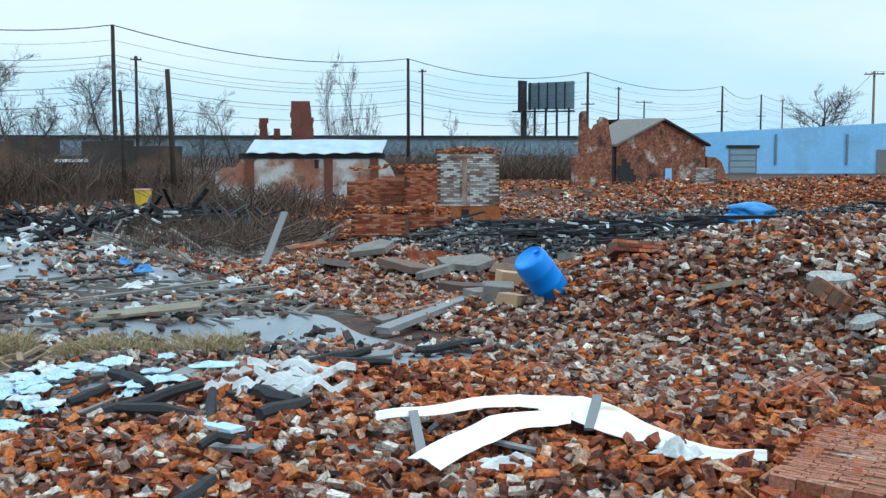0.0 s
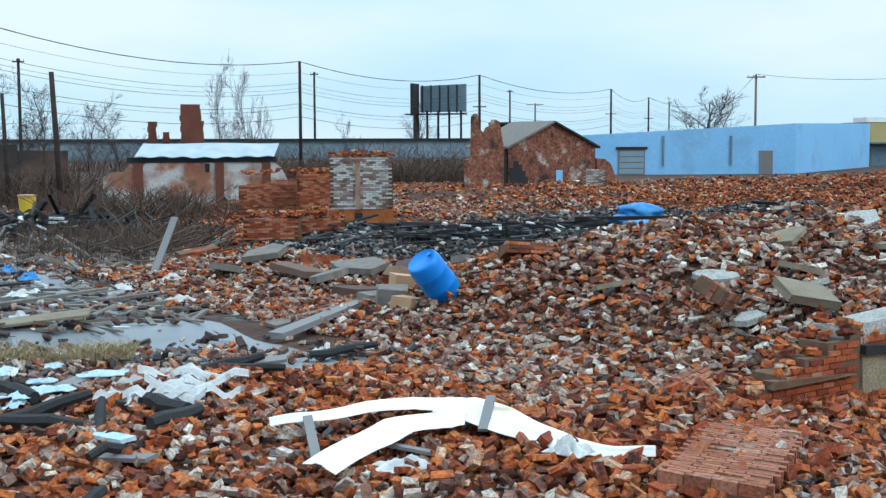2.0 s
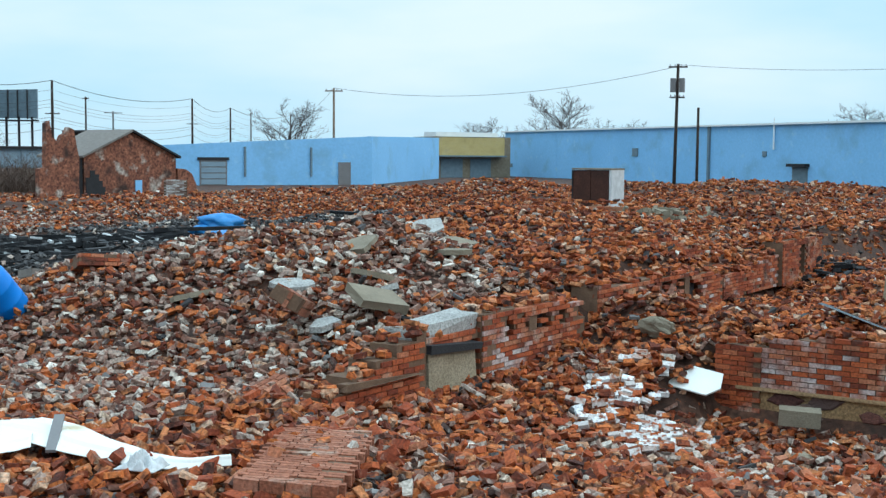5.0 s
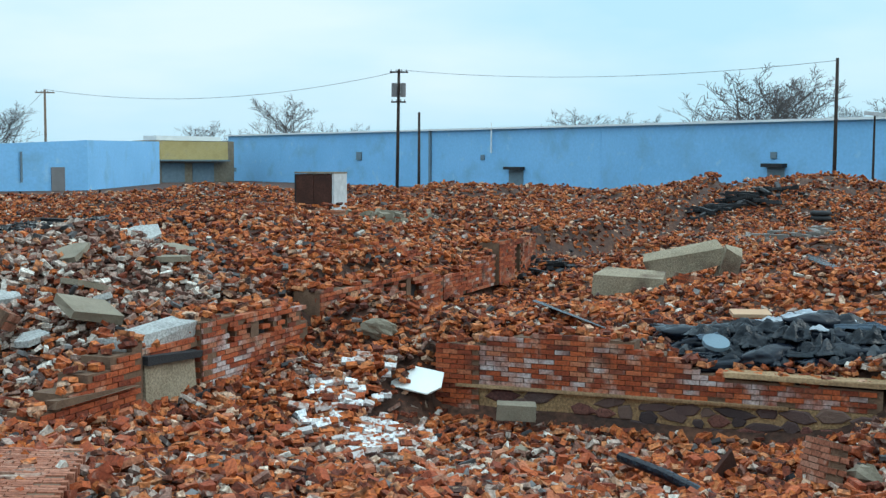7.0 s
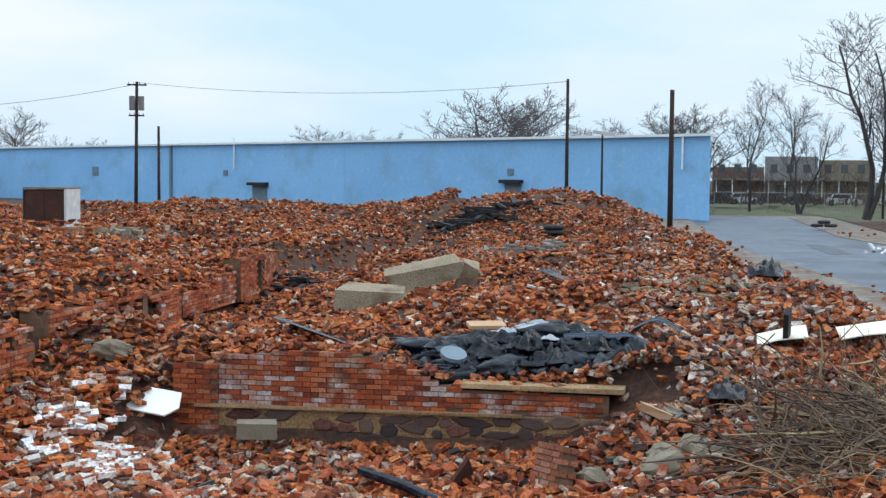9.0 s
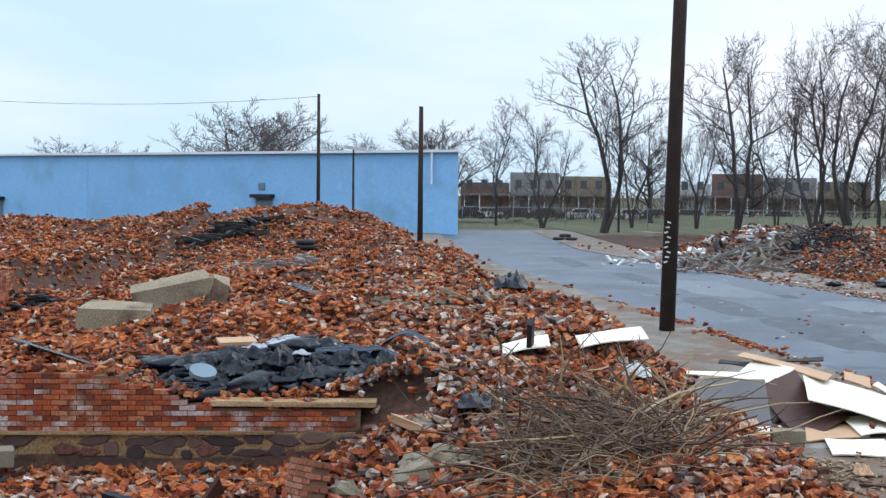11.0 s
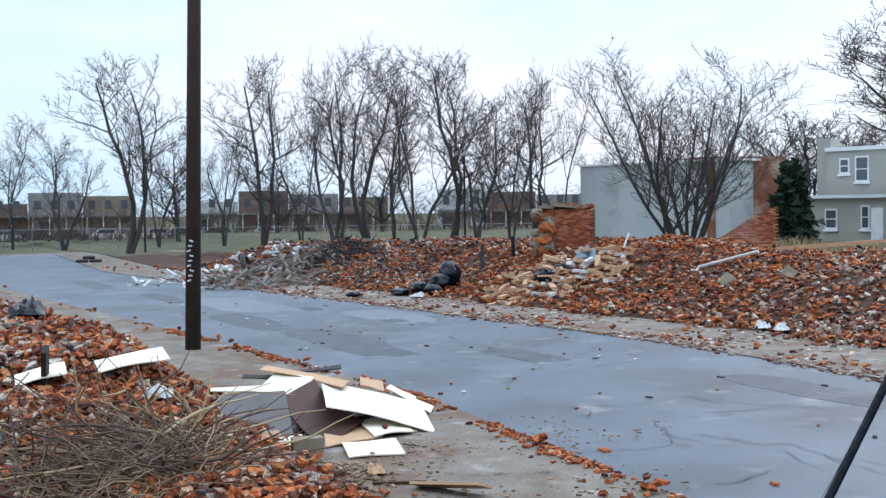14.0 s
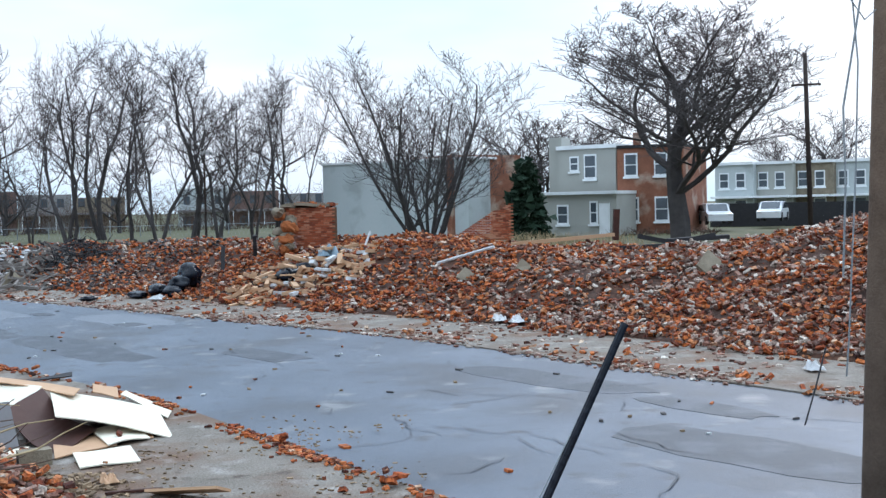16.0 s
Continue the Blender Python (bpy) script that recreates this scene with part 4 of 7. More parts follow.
for az, d, h in ((-14.3, 112, 10.5), (-1.05, 150, 11.8), (8.2, 190, 11.3), (15.65, 270, 11.9), (9.4, 230, 10.5)):
    pole(az, d, 0, h, 0.16, "dark pole with a short crossarm near the railway", "railway poles", ((h - 0.3, 3.2 if d == 230 else 1.0),))
wire([(*pd(a, d), h) for a, d, h in ROW], 1.4, 0.045)
for dz, r in ((-1.2, 0.016), (-2.4, 0.022), (-2.9, 0.016), (-3.3, 0.022), (-4.6, 0.026), (-5.0, 0.016), (-6.0, 0.028)):
    wire([(*pd(a, d), h + dz) for a, d, h in ROW], 1.2, r)
wire([(*pd(17.5, 300), 12.3), (*pd(19.5, 122), 9.6), (*pd(35.6, 100), 10.3)], 1.5, 0.02)
pole(-12.72, 51, 0, 5.9, 0.13, "scorched black pole leaning in the rubble", "burnt poles", (), (-0.25, 0))
pole(-14.95, 55, 0, 5.2, 0.1, "scorched black pole leaning in the rubble", "burnt poles", (), (-0.15, 0))
pole(-22.3, 60, 0, 5.4, 0.09, "scorched black pole leaning in the rubble", "burnt poles", (), (-0.1, 0))
pole(19.5, 122, -1, 9.6, 0.14, "weathered street lamp pole with a crossarm", "", ((9.3, 1.8),), (0, 0), m_polegrey)
t = pole(35.55, 98, -1, 10.35, 0.15, "utility pole carrying transformers before the blue wall", "", ((10.1, 1.5), (7.7, 1.2)), (0.15, 0))
for k in (-0.35, 0.35):
    part("transformer", Build().tube([(0.13 + k, -0.35, 9.1), (0.13 + k, -0.35, 10.2)], [0.24, 0.24], 10), m_greyboard, t, "grey transformer can")
pole(36.6, 98, -1, 6.9, 0.13, "short dark pole before the blue wall")
pole(55.75, 80, 0, 9.55, 0.13, "dark street pole before the blue wall", "street poles")
pole(60.6, 72, 0, 8.25, 0.17, "dark thick street pole beside the road", "street poles")
wire([(*pd(35.6, 98), 10.3), (*pd(55.75, 80), 9.4)], 0.8, 0.016)
t = pole(72.35, 27.4, 0, 12.5, 0.175, "tall dark utility pole with pale marks beside the pavement", "street poles", (), (0.28, 0.0))
for k in range(9):
    part("mark", Build().box((-0.05 + 0.03 * (k % 3), -0.172, 1.55 + k * 0.11), (0.09, 0.012, 0.035), ry=20 * (k % 3) - 20), m_cloth, t, "pale painted mark")
pole(116.75, 12.9, 0, 11, 0.19, "grey-brown utility pole at the pavement edge", "street poles", (), (0.35, 0), m_polegrey)
pole(113.2, 75, 0.5, 11.6, 0.16, "dark utility pole with a crossarm near the houses", "", ((9.7, 1.7),), (-0.25, 0))


# ---- rubble ----
def patch(x, y, f, ph):
    return np.sin(x * f + ph + 1.7 * np.sin(y * f * 0.6)) * np.sin(y * f * 0.9 - ph + 1.3 * np.sin(x * f * 0.5))


def region(x, y, g):
    """0 none, 1 red, 2 pale, 3 sooty, by place."""
    a, b = x * U.x + y * U.y, x * V.x + y * V.y
    n = len(x)
    u = g.random(n)
    toe = far_edge(a) - 3.2
    spots = patch(x, y, 0.9, 0.4) + 0.6 * patch(x, y, 2.3, 1.1)
    ok = np.zeros(n, dtype=int)
    near = (b > near_edge(a) + 3.3) & (a > -3) & (a < 76)
    share = np.full(n, 0.08)
    share = np.where((b > 8.8) & (b < 24) & (a > 8) & (a < 15.5 + 0.62 * (b - 8.8)), 0.64, share)
    share = np.where((b > 14) & (a < 15), 0.66, share)
    share = np.where((b < 0.5) & (a > 14), 0.3 + 0.2 * spots, share)
    share = np.where((b < 8) & (a < 15) & (a > 8), 0.25 + 0.25 * spots, share)
    share = np.where((a < 6) & (b > 5), 0.42, share)
    share = np.where((b > 24) & (a > 24) & (a < 34), 0.55, share)
    ok[near] = np.where(u < share, 2, 1)[near]
    ok[near & (g.random(n) < 0.02)] = 3
    lot = (a < 9.5 - 0.05 * (b - 12)) & (b > 13.0)
    bare = ((x + 3.2) / 2.6) ** 2 + ((y - 19.3) / 1.9) ** 2 < 1.0
    bare |= ((x + 12.5) / 5.0) ** 2 + ((y - 33.0) / 5.5) ** 2 < 1.0
    dens = np.where(bare, 0.02, 0.2 + 0.34 * spots)
    ok[lot] = np.where(g.random(n) < dens, np.where(u < 0.55, 2, np.where(u < 0.88, 3, 1)), 0)[lot]
    dark = ((a - 24.5) / 11) ** 2 + ((b - 28.5) / 5.0) ** 2 < 1.0 + 0.3 * spots
    ok[near & dark] = np.where(g.random(n) < 0.88, 3, 2)[near & dark]
    far = (b < toe + 0.4 * np.sin(a * 1.3)) & (b > toe - 14) & (a > -14) & (a < 66)
    ok[far] = np.where(u < np.where(a < 26, 0.52, 0.22) + 0.2 * spots, 2, 1)[far]
    ok[far & (a > 44) & (g.random(n) < 0.3)] = 3
    walk_near = (b > near_edge(a)) & (b < near_edge(a) + 3.3)
    p = 0.003 + 0.22 * smooth(2.8, 3.3, b - near_edge(a)) + 0.10 * (b < near_edge(a) + 0.22) * (0.5 + spots)
    ok[walk_near & (g.random(n) < p)] = 1
    walk_far = (b < far_edge(a) + 0.15) & (b > toe)
    p = 0.006 + 0.06 * np.exp(-((b - far_edge(a) + 0.5) / 0.4) ** 2) + 0.2 * smooth(0.6, 0.0, b - toe)
    ok[walk_far & (g.random(n) < p)] = 1
    ok[(b > 46) & (g.random(n) < 0.6)] = 0
    ok[(a > 74) & (b < -1)] = 0
    return ok


def scatter(r0, r1, density, size, seed):
    """Positions of brick pieces in a ring sector round the viewing place."""
    g = np.random.default_rng(seed)
    n = int(0.5 * radians(146) * (r1 * r1 - r0 * r0) * density)
    r = np.sqrt(g.uniform(r0 * r0, r1 * r1, n))
    az = np.radians(g.uniform(-26, 120, n))
    x, y = r * np.sin(az), r * np.cos(az)
    kind = region(x, y, g)
    keep = kind > 0
    x, y, kind = x[keep], y[keep], kind[keep]
    z = height(x, y)
    return x, y, z, kind, np.full(len(x), size), g


CORN = np.array([(-1, -1, -1), (1, -1, -1), (1, 1, -1), (-1, 1, -1), (-1, -1, 1), (1, -1, 1), (1, 1, 1), (-1, 1, 1)], float) / 2
FACES = np.array([(0, 3, 2, 1), (4, 5, 6, 7), (0, 1, 5, 4), (1, 2, 6, 5), (2, 3, 7, 6), (3, 0, 4, 7)])


def pieces(x, y, z, size, g):
    """Broken bricks as boxes with chipped corners, tumbled."""
    n = len(x)
    L = np.where(g.random(n) < 0.30, g.uniform(0.18, 0.215, n), g.uniform(0.075, 0.17, n)) * size
    W = g.uniform(0.075, 0.105, n) * size
    H = g.uniform(0.044, 0.06, n) * size
    c = CORN[None] * np.stack([L, W, H], 1)[:, None, :]
    c = c + g.normal(0, 0.007, c.shape) * size[:, None, None]
    e = np.stack([g.normal(0, 0.38, n), g.normal(0, 0.38, n), g.uniform(0, 6.283, n)], 1)
    steep = g.random(n) < 0.12
    e[steep, 0] += g.uniform(0.6, 1.5, steep.sum())
    cx, cy, cz = np.cos(e).T
    sx, sy, sz = np.sin(e).T
    R = np.empty((n, 3, 3))
    R[:, 0] = np.stack([cz * cy, cz * sy * sx - sz * cx, cz * sy * cx + sz * sx], 1)
    R[:, 1] = np.stack([sz * cy, sz * sy * sx + cz * cx, sz * sy * cx - cz * sx], 1)
    R[:, 2] = np.stack([-sy, cy * sx, cy * cx], 1)
    c = np.einsum("nij,nkj->nki", R, c)
    lift = g.uniform(-0.04, 0.15, n) * size
    c += np.stack([x, y, z + lift], 1)[:, None, :]
    far_off = np.hypot(x, y) > 30
    f = FACES[None] + 8 * np.arange(n)[:, None, None]
    f = np.concatenate([f[~far_off].reshape(-1, 4), f[far_off][:, 1:].reshape(-1, 4)])
    return c.reshape(-1, 3), f


rings = [scatter(7.0, 17, 135, 0.88, 1), scatter(17, 30, 82, 0.94, 2), scatter(30, 55, 38, 1.02, 3), scatter(55, 88, 12, 1.35, 4),
         scatter(7.0, 20, 85, 0.42, 5)]
HEAP_LABELS = {1: "loose heap of broken red bricks", 2: "loose heap of pale mortar-covered broken bricks", 3: "scattered sooty brick and slate fragments"}
for kind, material in ((1, m_red), (2, m_pale), (3, m_soot)):
    V_, F_, o = [], [], 0
    for x, y, z, kd, s, g in rings:
        k = kd == kind
        v, f = pieces(x[k], y[k], z[k], s[k], g)
        V_.append(v)
        F_.append(f + o)
        o += len(v)
    heap = thing("rubble_heap", (0, 0, 0), HEAP_LABELS[kind], "rubble")
    tagged(part("rubble_mass", fast_mesh("rubble_mass", np.concatenate(V_), np.concatenate(F_), [material]), None, heap), HEAP_LABELS[kind], "", "", "stuff")


# ---- standing brickwork ----
BL_, BH_, BD_, JT = 0.203, 0.057, 0.10, 0.011
_brick = Build().box((0, 0, 0), (BL_, BD_, BH_)).mesh("brick", m_brick)
_half = Build().box((0, 0, 0), (BL_ / 2 - 0.004, BD_, BH_)).mesh("half_brick", m_brick)
_lime = Build().box((0, 0, 0), (BL_, BD_, BH_)).mesh("limed_brick", m_washbrick)


def wall_section(name, label, a0, b0, ang, length, z0, top, thick=0.3, lime=0.0, slots=(), gaps=None, mortar=None):
    """A ruined wall: mortared core with bricks standing proud of it, laid in running bond; top(s) is its height along the run, slots are narrow recesses."""
    rnd.seed(len(name) * 31 + int(a0 * 10))
    w = thing(name, (*ab(a0, b0), 0), label, "wall", rz=90 - UAZ + ang)
    core = Build()
    n = max(2, int(length / 0.2))
    ds = length / n
    for k in range(n):
        t_ = min(top(k * ds), top((k + 1) * ds)) - 0.03
        mid_ = (k + 0.5) * ds
        cuts = [q_ for q_ in slots if abs(mid_ - q_[0]) < 0.1]
        spans = [(z0, t_, 0.012)]
        if cuts:
            spans = [(z0, cuts[0][1], 0.012), (cuts[0][1], min(t_, cuts[0][2]), 0.2), (cuts[0][2], t_, 0.012)]
        for lo_, hi_, set_ in spans:
            if hi_ > lo_:
                core.box((mid_, (thick + set_ + 0.012) / 2, (lo_ + hi_) / 2), (ds + 0.001, thick - set_ + 0.012, hi_ - lo_))
    part("core", core, mortar or m_mortar, w, "old lime mortar core")
    row, z = 0, z0
    pitch = BH_ + JT
    while z < z0 + 4:
        off = -(BL_ + JT) / 2 if row % 2 else 0
        s = off
        done = True
        while s < length:
            c = s + BL_ / 2
            if 0 <= c - BL_ / 2 + 0.001 and c + BL_ / 2 <= length + 0.02 and z + BH_ <= top(c):
                done = False
                skip = any(abs(c - p) < 0.10 and zz0 < z + 0.03 < zz1 for p, zz0, zz1 in slots) or (gaps and gaps(c, z))
                if not skip and rnd.random() > 0.015:
                    ob = new("brick", _lime if rnd.random() < lime * (0.4 + 1.2 * max(0, math.sin(c * 1.9 + z * 3))) else _brick)
                    ob.parent = w
                    ob.matrix_basis = pose(c, BD_ / 2 - 0.012 + rnd.uniform(-0.006, 0.004), z + BH_ / 2, rnd.uniform(-1, 1), rnd.uniform(-0.8, 0.8), rnd.uniform(-1.2, 1.2))
            elif 0 > c - BL_ / 2 and c + BL_ / 2 > 0 and z + BH_ <= top(0.05):
                ob = new("brick", _half)
                ob.parent = w
                ob.matrix_basis = pose(BL_ / 4, BD_ / 2 - 0.012, z + BH_ / 2)
            s += BL_ + JT
        z += pitch
        row += 1
        if done and z > z0 + 0.3:
            break
    crown = Build()
    for _ in range(int(length * 26)):
        s_ = rnd.uniform(0, length)
        crown.box((s_, rnd.uniform(0.03, thick + 0.1), top(s_) + rnd.uniform(-0.03, 0.06)), (rnd.uniform(0.07, 0.2), 0.1, 0.06), rz=rnd.uniform(0, 360), rx=rnd.gauss(0, 14), ry=rnd.gauss(0, 14), jit=0.01)
    tagged(part("loose_top", crown, m_red, w), "loose broken bricks", "", "", "stuff")
    # a dark block at the back of each recess paints in its shade
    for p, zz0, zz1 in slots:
        part("slot", Build().box((p, 0.16, (zz0 + zz1) / 2), (0.125, 0.06, zz1 - zz0)), m_dark, w, "dark block painting the shade in a narrow recess")
    return w


def ragged(vals, length, amp=0.04):
    xs = [length * k / (len(vals) - 1) for k in range(len(vals))]
    return lambda s: float(np.interp(s, xs, vals)) + amp * math.sin(s * 7.3) * math.sin(s * 3.1 + 1)


wall_section("low_wall", "stepped remains of an orange brick wall", 9.5, 8.3, 0, 2.2, -0.12, lambda s: 0.26 + 0.137 * int(s / 0.4), 0.4, 0.05)
for k, (a_, b_, z_, l_) in enumerate(((9.5, 8.24, -0.04, 3.2), (10.1, 8.31, 0.42, 1.4))):
    single("mortar_ledge", Build().box((*ab(a_ + l_ / 2, b_), z_), (l_, 0.2, 0.05), rz=90 - UAZ, ry=1.5, jit=0.03), m_mortar, "tan crumbling mortar ledge along the brick wall", "ledge", "mortar ledges")
wall_section("pier_wall", "orange-red brick wall stub with slotted cornice", 12.95, 8.3, 0, 2.85, -0.15, ragged([0.97, 0.99, 0.96, 0.94, 0.92, 0.86], 2.85, 0.02), 0.5, 0.35,
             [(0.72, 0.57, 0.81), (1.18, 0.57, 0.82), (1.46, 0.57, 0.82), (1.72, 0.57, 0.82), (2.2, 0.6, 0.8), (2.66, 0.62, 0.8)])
wall_section("pier_wall", "return face of the brick wall stub", 12.95, 8.75, -90, 0.46, -0.1, lambda s: 0.97, 0.3, 0.0)
wall_section("low_wall", "orange brick wall with a row of upright recesses", 16.4, 8.4, 0, 5.2, 0.0, ragged([1.02, 0.98, 1.0, 1.0, 1.0, 0.98, 0.92, 0.74], 5.2, 0.03), 0.45, 0.1,
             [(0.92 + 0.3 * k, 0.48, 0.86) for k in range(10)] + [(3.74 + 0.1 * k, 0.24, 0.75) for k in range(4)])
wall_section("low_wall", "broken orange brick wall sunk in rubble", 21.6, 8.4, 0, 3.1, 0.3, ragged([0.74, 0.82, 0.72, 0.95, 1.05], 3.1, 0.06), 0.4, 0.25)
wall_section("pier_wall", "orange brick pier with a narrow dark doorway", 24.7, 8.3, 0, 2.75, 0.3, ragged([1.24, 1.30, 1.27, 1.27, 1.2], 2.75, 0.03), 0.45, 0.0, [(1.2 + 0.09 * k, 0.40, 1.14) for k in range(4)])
wall_section("low_wall", "upper tier of orange brick courses set back in the heap", 16.6, 9.3, 0, 6.4, 0.8, ragged([1.15, 1.32, 1.4, 1.45, 1.5, 1.3, 1.1], 6.4, 0.06), 0.4, 0.1)

# foundation wall: brick band on rough stone
FA, FB0 = 15.42, 6.08


def foundation_top(s):
    return float(np.interp(s, [0.0, 0.6, 0.62, 1.6, 2.8, 2.82, 3.2, 3.4, 3.6, 3.9, 5.8], [0.50, 0.52, 0.60, 0.70, 0.67, 0.56, 0.52, 0.44, 0.36, 0.27, 0.25]))


wall_section("foundation_wall", "red brick wall with faded whitewash above a rough stone base", FA, FB0 - 0.5, -90, 5.3, -0.06, lambda s: foundation_top(s + 0.5), 0.35, 0.42)
# corner pier running down to the ground
wall_section("corner_pier", "orange brick corner pier of the foundation wall", FA - 0.05, FB0 + 0.01, -90, 0.62, -0.4, lambda s: 0.5, 0.36, 0.0)
st = thing("foundation_stonework", (*ab(FA - 0.02, FB0 - 0.6), 0), "dark rubble-stone foundation in tan mortar", "wall", rz=90 - UAZ - 90)
part("bed", Build().box((2.7, 0.2, -0.5), (6.6, 0.4, 0.86)), mat("tan_bedding_mortar", [(0.2, (0.13, 0.078, 0.036)), (0.6, (0.30, 0.185, 0.088)), (0.9, (0.42, 0.29, 0.16))], 3, bump=0.9, grit=0.4), st)
part("ledge", Build().box((4.35, 0.12, 0.30), (2.1, 0.32, 0.06), jit=0.015), m_sillwood, st, "tan timber sill on the wall")
part("ledge", Build().box((1.9, -0.02, -0.07), (4.4, 0.1, 0.035), jit=0.01), m_sillwood, st, "thin tan mortar ledge")
m_maroon = mat("maroon_foundation_stone", [(0.1, (0.045, 0.02, 0.018)), (0.5, (0.12, 0.045, 0.035)), (0.9, (0.19, 0.085, 0.06))], 4, rough=0.85, rand=0.4, bump=0.8, grit=0.4)
rnd.seed(5)
for row in range(5):
    s = rnd.uniform(0, 0.2)
    while s < 5.9:
        wd = rnd.uniform(0.18, 0.6)
        hh = rnd.uniform(0.14, 0.25)
        if rnd.random() < 0.96:
            o = Build()
            nn = 6
            ring = [(wd / 2 * (0.6 + 0.6 * rnd.random()) * math.cos(k * 6.283 / nn), hh / 2 * (0.65 + 0.5 * rnd.random()) * math.sin(k * 6.283 / nn)) for k in range(nn)]
            for dep, sc in ((0.05, 1.0), (-0.012, 0.96), (-0.026, 0.8)):
                o.v += [(x * sc, dep, y * sc) for x, y in ring]
            for q_ in (0, 1):
                o.f += [(q_ * nn + k, q_ * nn + (k + 1) % nn, (q_ + 1) * nn + (k + 1) % nn, (q_ + 1) * nn + k) for k in range(nn)]
            o.f.append(tuple(2 * nn + k for k in range(nn)))
            ob = part("stone", o, m_maroon if rnd.random() < 0.3 else m_stone, st)
            ob.matrix_basis = pose(s + wd / 2, 0.0, -0.17 - row * 0.15 + rnd.uniform(-0.04, 0.04), 0, rnd.uniform(-14, 14))
        s += wd * 0.9

m_beam = mat("tan_aggregate_concrete", [(0.15, (0.13, 0.10, 0.065)), (0.5, (0.27, 0.215, 0.145)), (0.9, (0.40, 0.33, 0.235))], 2.2, rough=0.95, bump=0.9, stain=((0.10, 0.06, 0.04), 0.9, 0.55, 0.68), grit=0.3)
m_palestone = mat("pale_lime_crusted_stone", [(0.15, (0.17, 0.16, 0.15)), (0.5, (0.34, 0.33, 0.31)), (0.9, (0.56, 0.55, 0.52))], 2.5, bump=0.8, grit=0.4)
# tan stone panel set in the wall
t = thing("stone_block", (*ab(12.28, 8.38), 0.0), "tan stone panel with sooty edges set in the brick wall", "stone block", rz=90 - UAZ)
b = Build().box((0, 0, 0.31), (1.08, 0.16, 0.52), rx=-5, ry=2, jit=0.02)
part("panel", b, m_beam, t)
part("sill", Build().box((0, -0.1, 0.01), (1.2, 0.24, 0.11), ry=-4, jit=0.02), m_dark, t, "charred sill")
part("head", Build().box((0, -0.02, 0.61), (1.14, 0.25, 0.09), ry=4, jit=0.02), m_dark, t, "charred lintel")
single("stone_slab", Build().box((*ab(12.25, 8.6), 0.86), (1.5, 0.4, 0.2), rz=90 - UAZ, ry=-3, rx=5, jit=0.04), m_palestone, "pale weathered stone lintel on the wall top", "slab")
wall_section("low_wall", "two brick courses under the stone lintel", 11.7, 8.36, 0, 1.25, 0.64, lambda s: 0.79, 0.4, 0.1)
single("stone_slab", Build().box((*ab(12.4, 9.6), 1.12), (0.7, 0.5, 0.12), rz=10, ry=12, rx=20, jit=0.03), m_conc, "tilted grey stone slab in the rubble", "slab", "stone slabs")


def shard(at, r, t_, seed, rz, rx, ry):
    """A broken slab: an uneven outline with thickness, tilted."""
    g = random.Random(seed)
    n = g.randint(5, 7)
    ring = [(r * g.uniform(0.6, 1.1) * math.cos(6.283 * k / n), 0.62 * r * g.uniform(0.6, 1.1) * math.sin(6.283 * k / n)) for k in range(n)]
    b = Build().slab(ring, -t_ / 2, t_ / 2)
    M = pose(*at, rx, ry, rz)
    b.v = [tuple(M @ Vector(v)) for v in b.v]
    return b


for k, (a_, b_, w_, r_) in enumerate(((13.6, 10.6, 0.5, 20), (12.6, 11.2, 0.4, -30), (14.6, 11.6, 0.5, 60), (11.8, 10.0, 0.35, 45), (16.4, 11.0, 0.45, 10), (13.0, 9.9, 0.4, 80), (15.4, 10.4, 0.4, -20), (17.5, 12.4, 0.5, 35), (12.2, 12.8, 0.4, 5))):
    single("stone_slab", shard((*ab(a_, b_), hz(*ab(a_, b_)) + 0.14), w_, 0.08, 500 + k, r_, 16 * math.sin(k * 2.1), 14 * math.cos(k * 1.3)), m_palestone if k % 2 else m_conc, "tilted grey stone slab in the rubble", "slab", "stone slabs")


def chunk(at, nx, nz, ny, rz, rx, ry, label, name="brickwork_chunk", material=None):
    """A fallen lump of brickwork, its courses still bonded."""
    c = thing(name, at, label, "brickwork", "fallen brickwork", rz, rx, ry)
    L_, H_ = nx * (BL_ + JT), nz * (BH_ + JT)
    part("core", Build().box((0, 0, H_ / 2), (L_ - 0.04, ny - 0.03, H_ - 0.02), jit=0.01), m_mortar, c)
    for k in range(nz):
        off = (BL_ + JT) / 2 * (k % 2)
        for i in range(nx):
            if rnd.random() < 0.93:
                for side in (-1, 1):
                    ob = new("brick", material or _brick)
                    ob.parent = c
                    ob.matrix_basis = pose(-L_ / 2 + BL_ / 2 + i * (BL_ + JT) + off * 0.5, side * (ny / 2 - BD_ / 2), k * (BH_ + JT) + BH_ / 2, 0, 0, rnd.uniform(-2, 2))
    return c


_pink = Build().box((0, 0, 0), (BL_, BD_, BH_)).mesh("pink_brick", mat("pink_faced_brick", [(0.1, (0.19, 0.062, 0.032)), (0.6, (0.31, 0.115, 0.065)), (1.0, (0.36, 0.20, 0.14))], 2, rand=0.4, bump=0.6, grit=0.35, stain=((0.36, 0.27, 0.21), 3.0, 0.6, 0.78)))
# near slab of fallen brickwork: its face upwards
chunk((2.72, 9.1, 0.25), 4, 27, 0.26, -30, -89, 3, "large slab of fallen red brickwork lying face up", material=_pink)
chunk((4.75, 14.75, 1.0), 4, 6, 0.22, 60, -60, 12, "tilted pink brickwork lump on the heap", material=_pink)
chunk((3.9, 13.3, 0.22), 3, 3, 0.2, 40, -75, -8, "tilted pink brickwork lump on the heap", material=_pink)
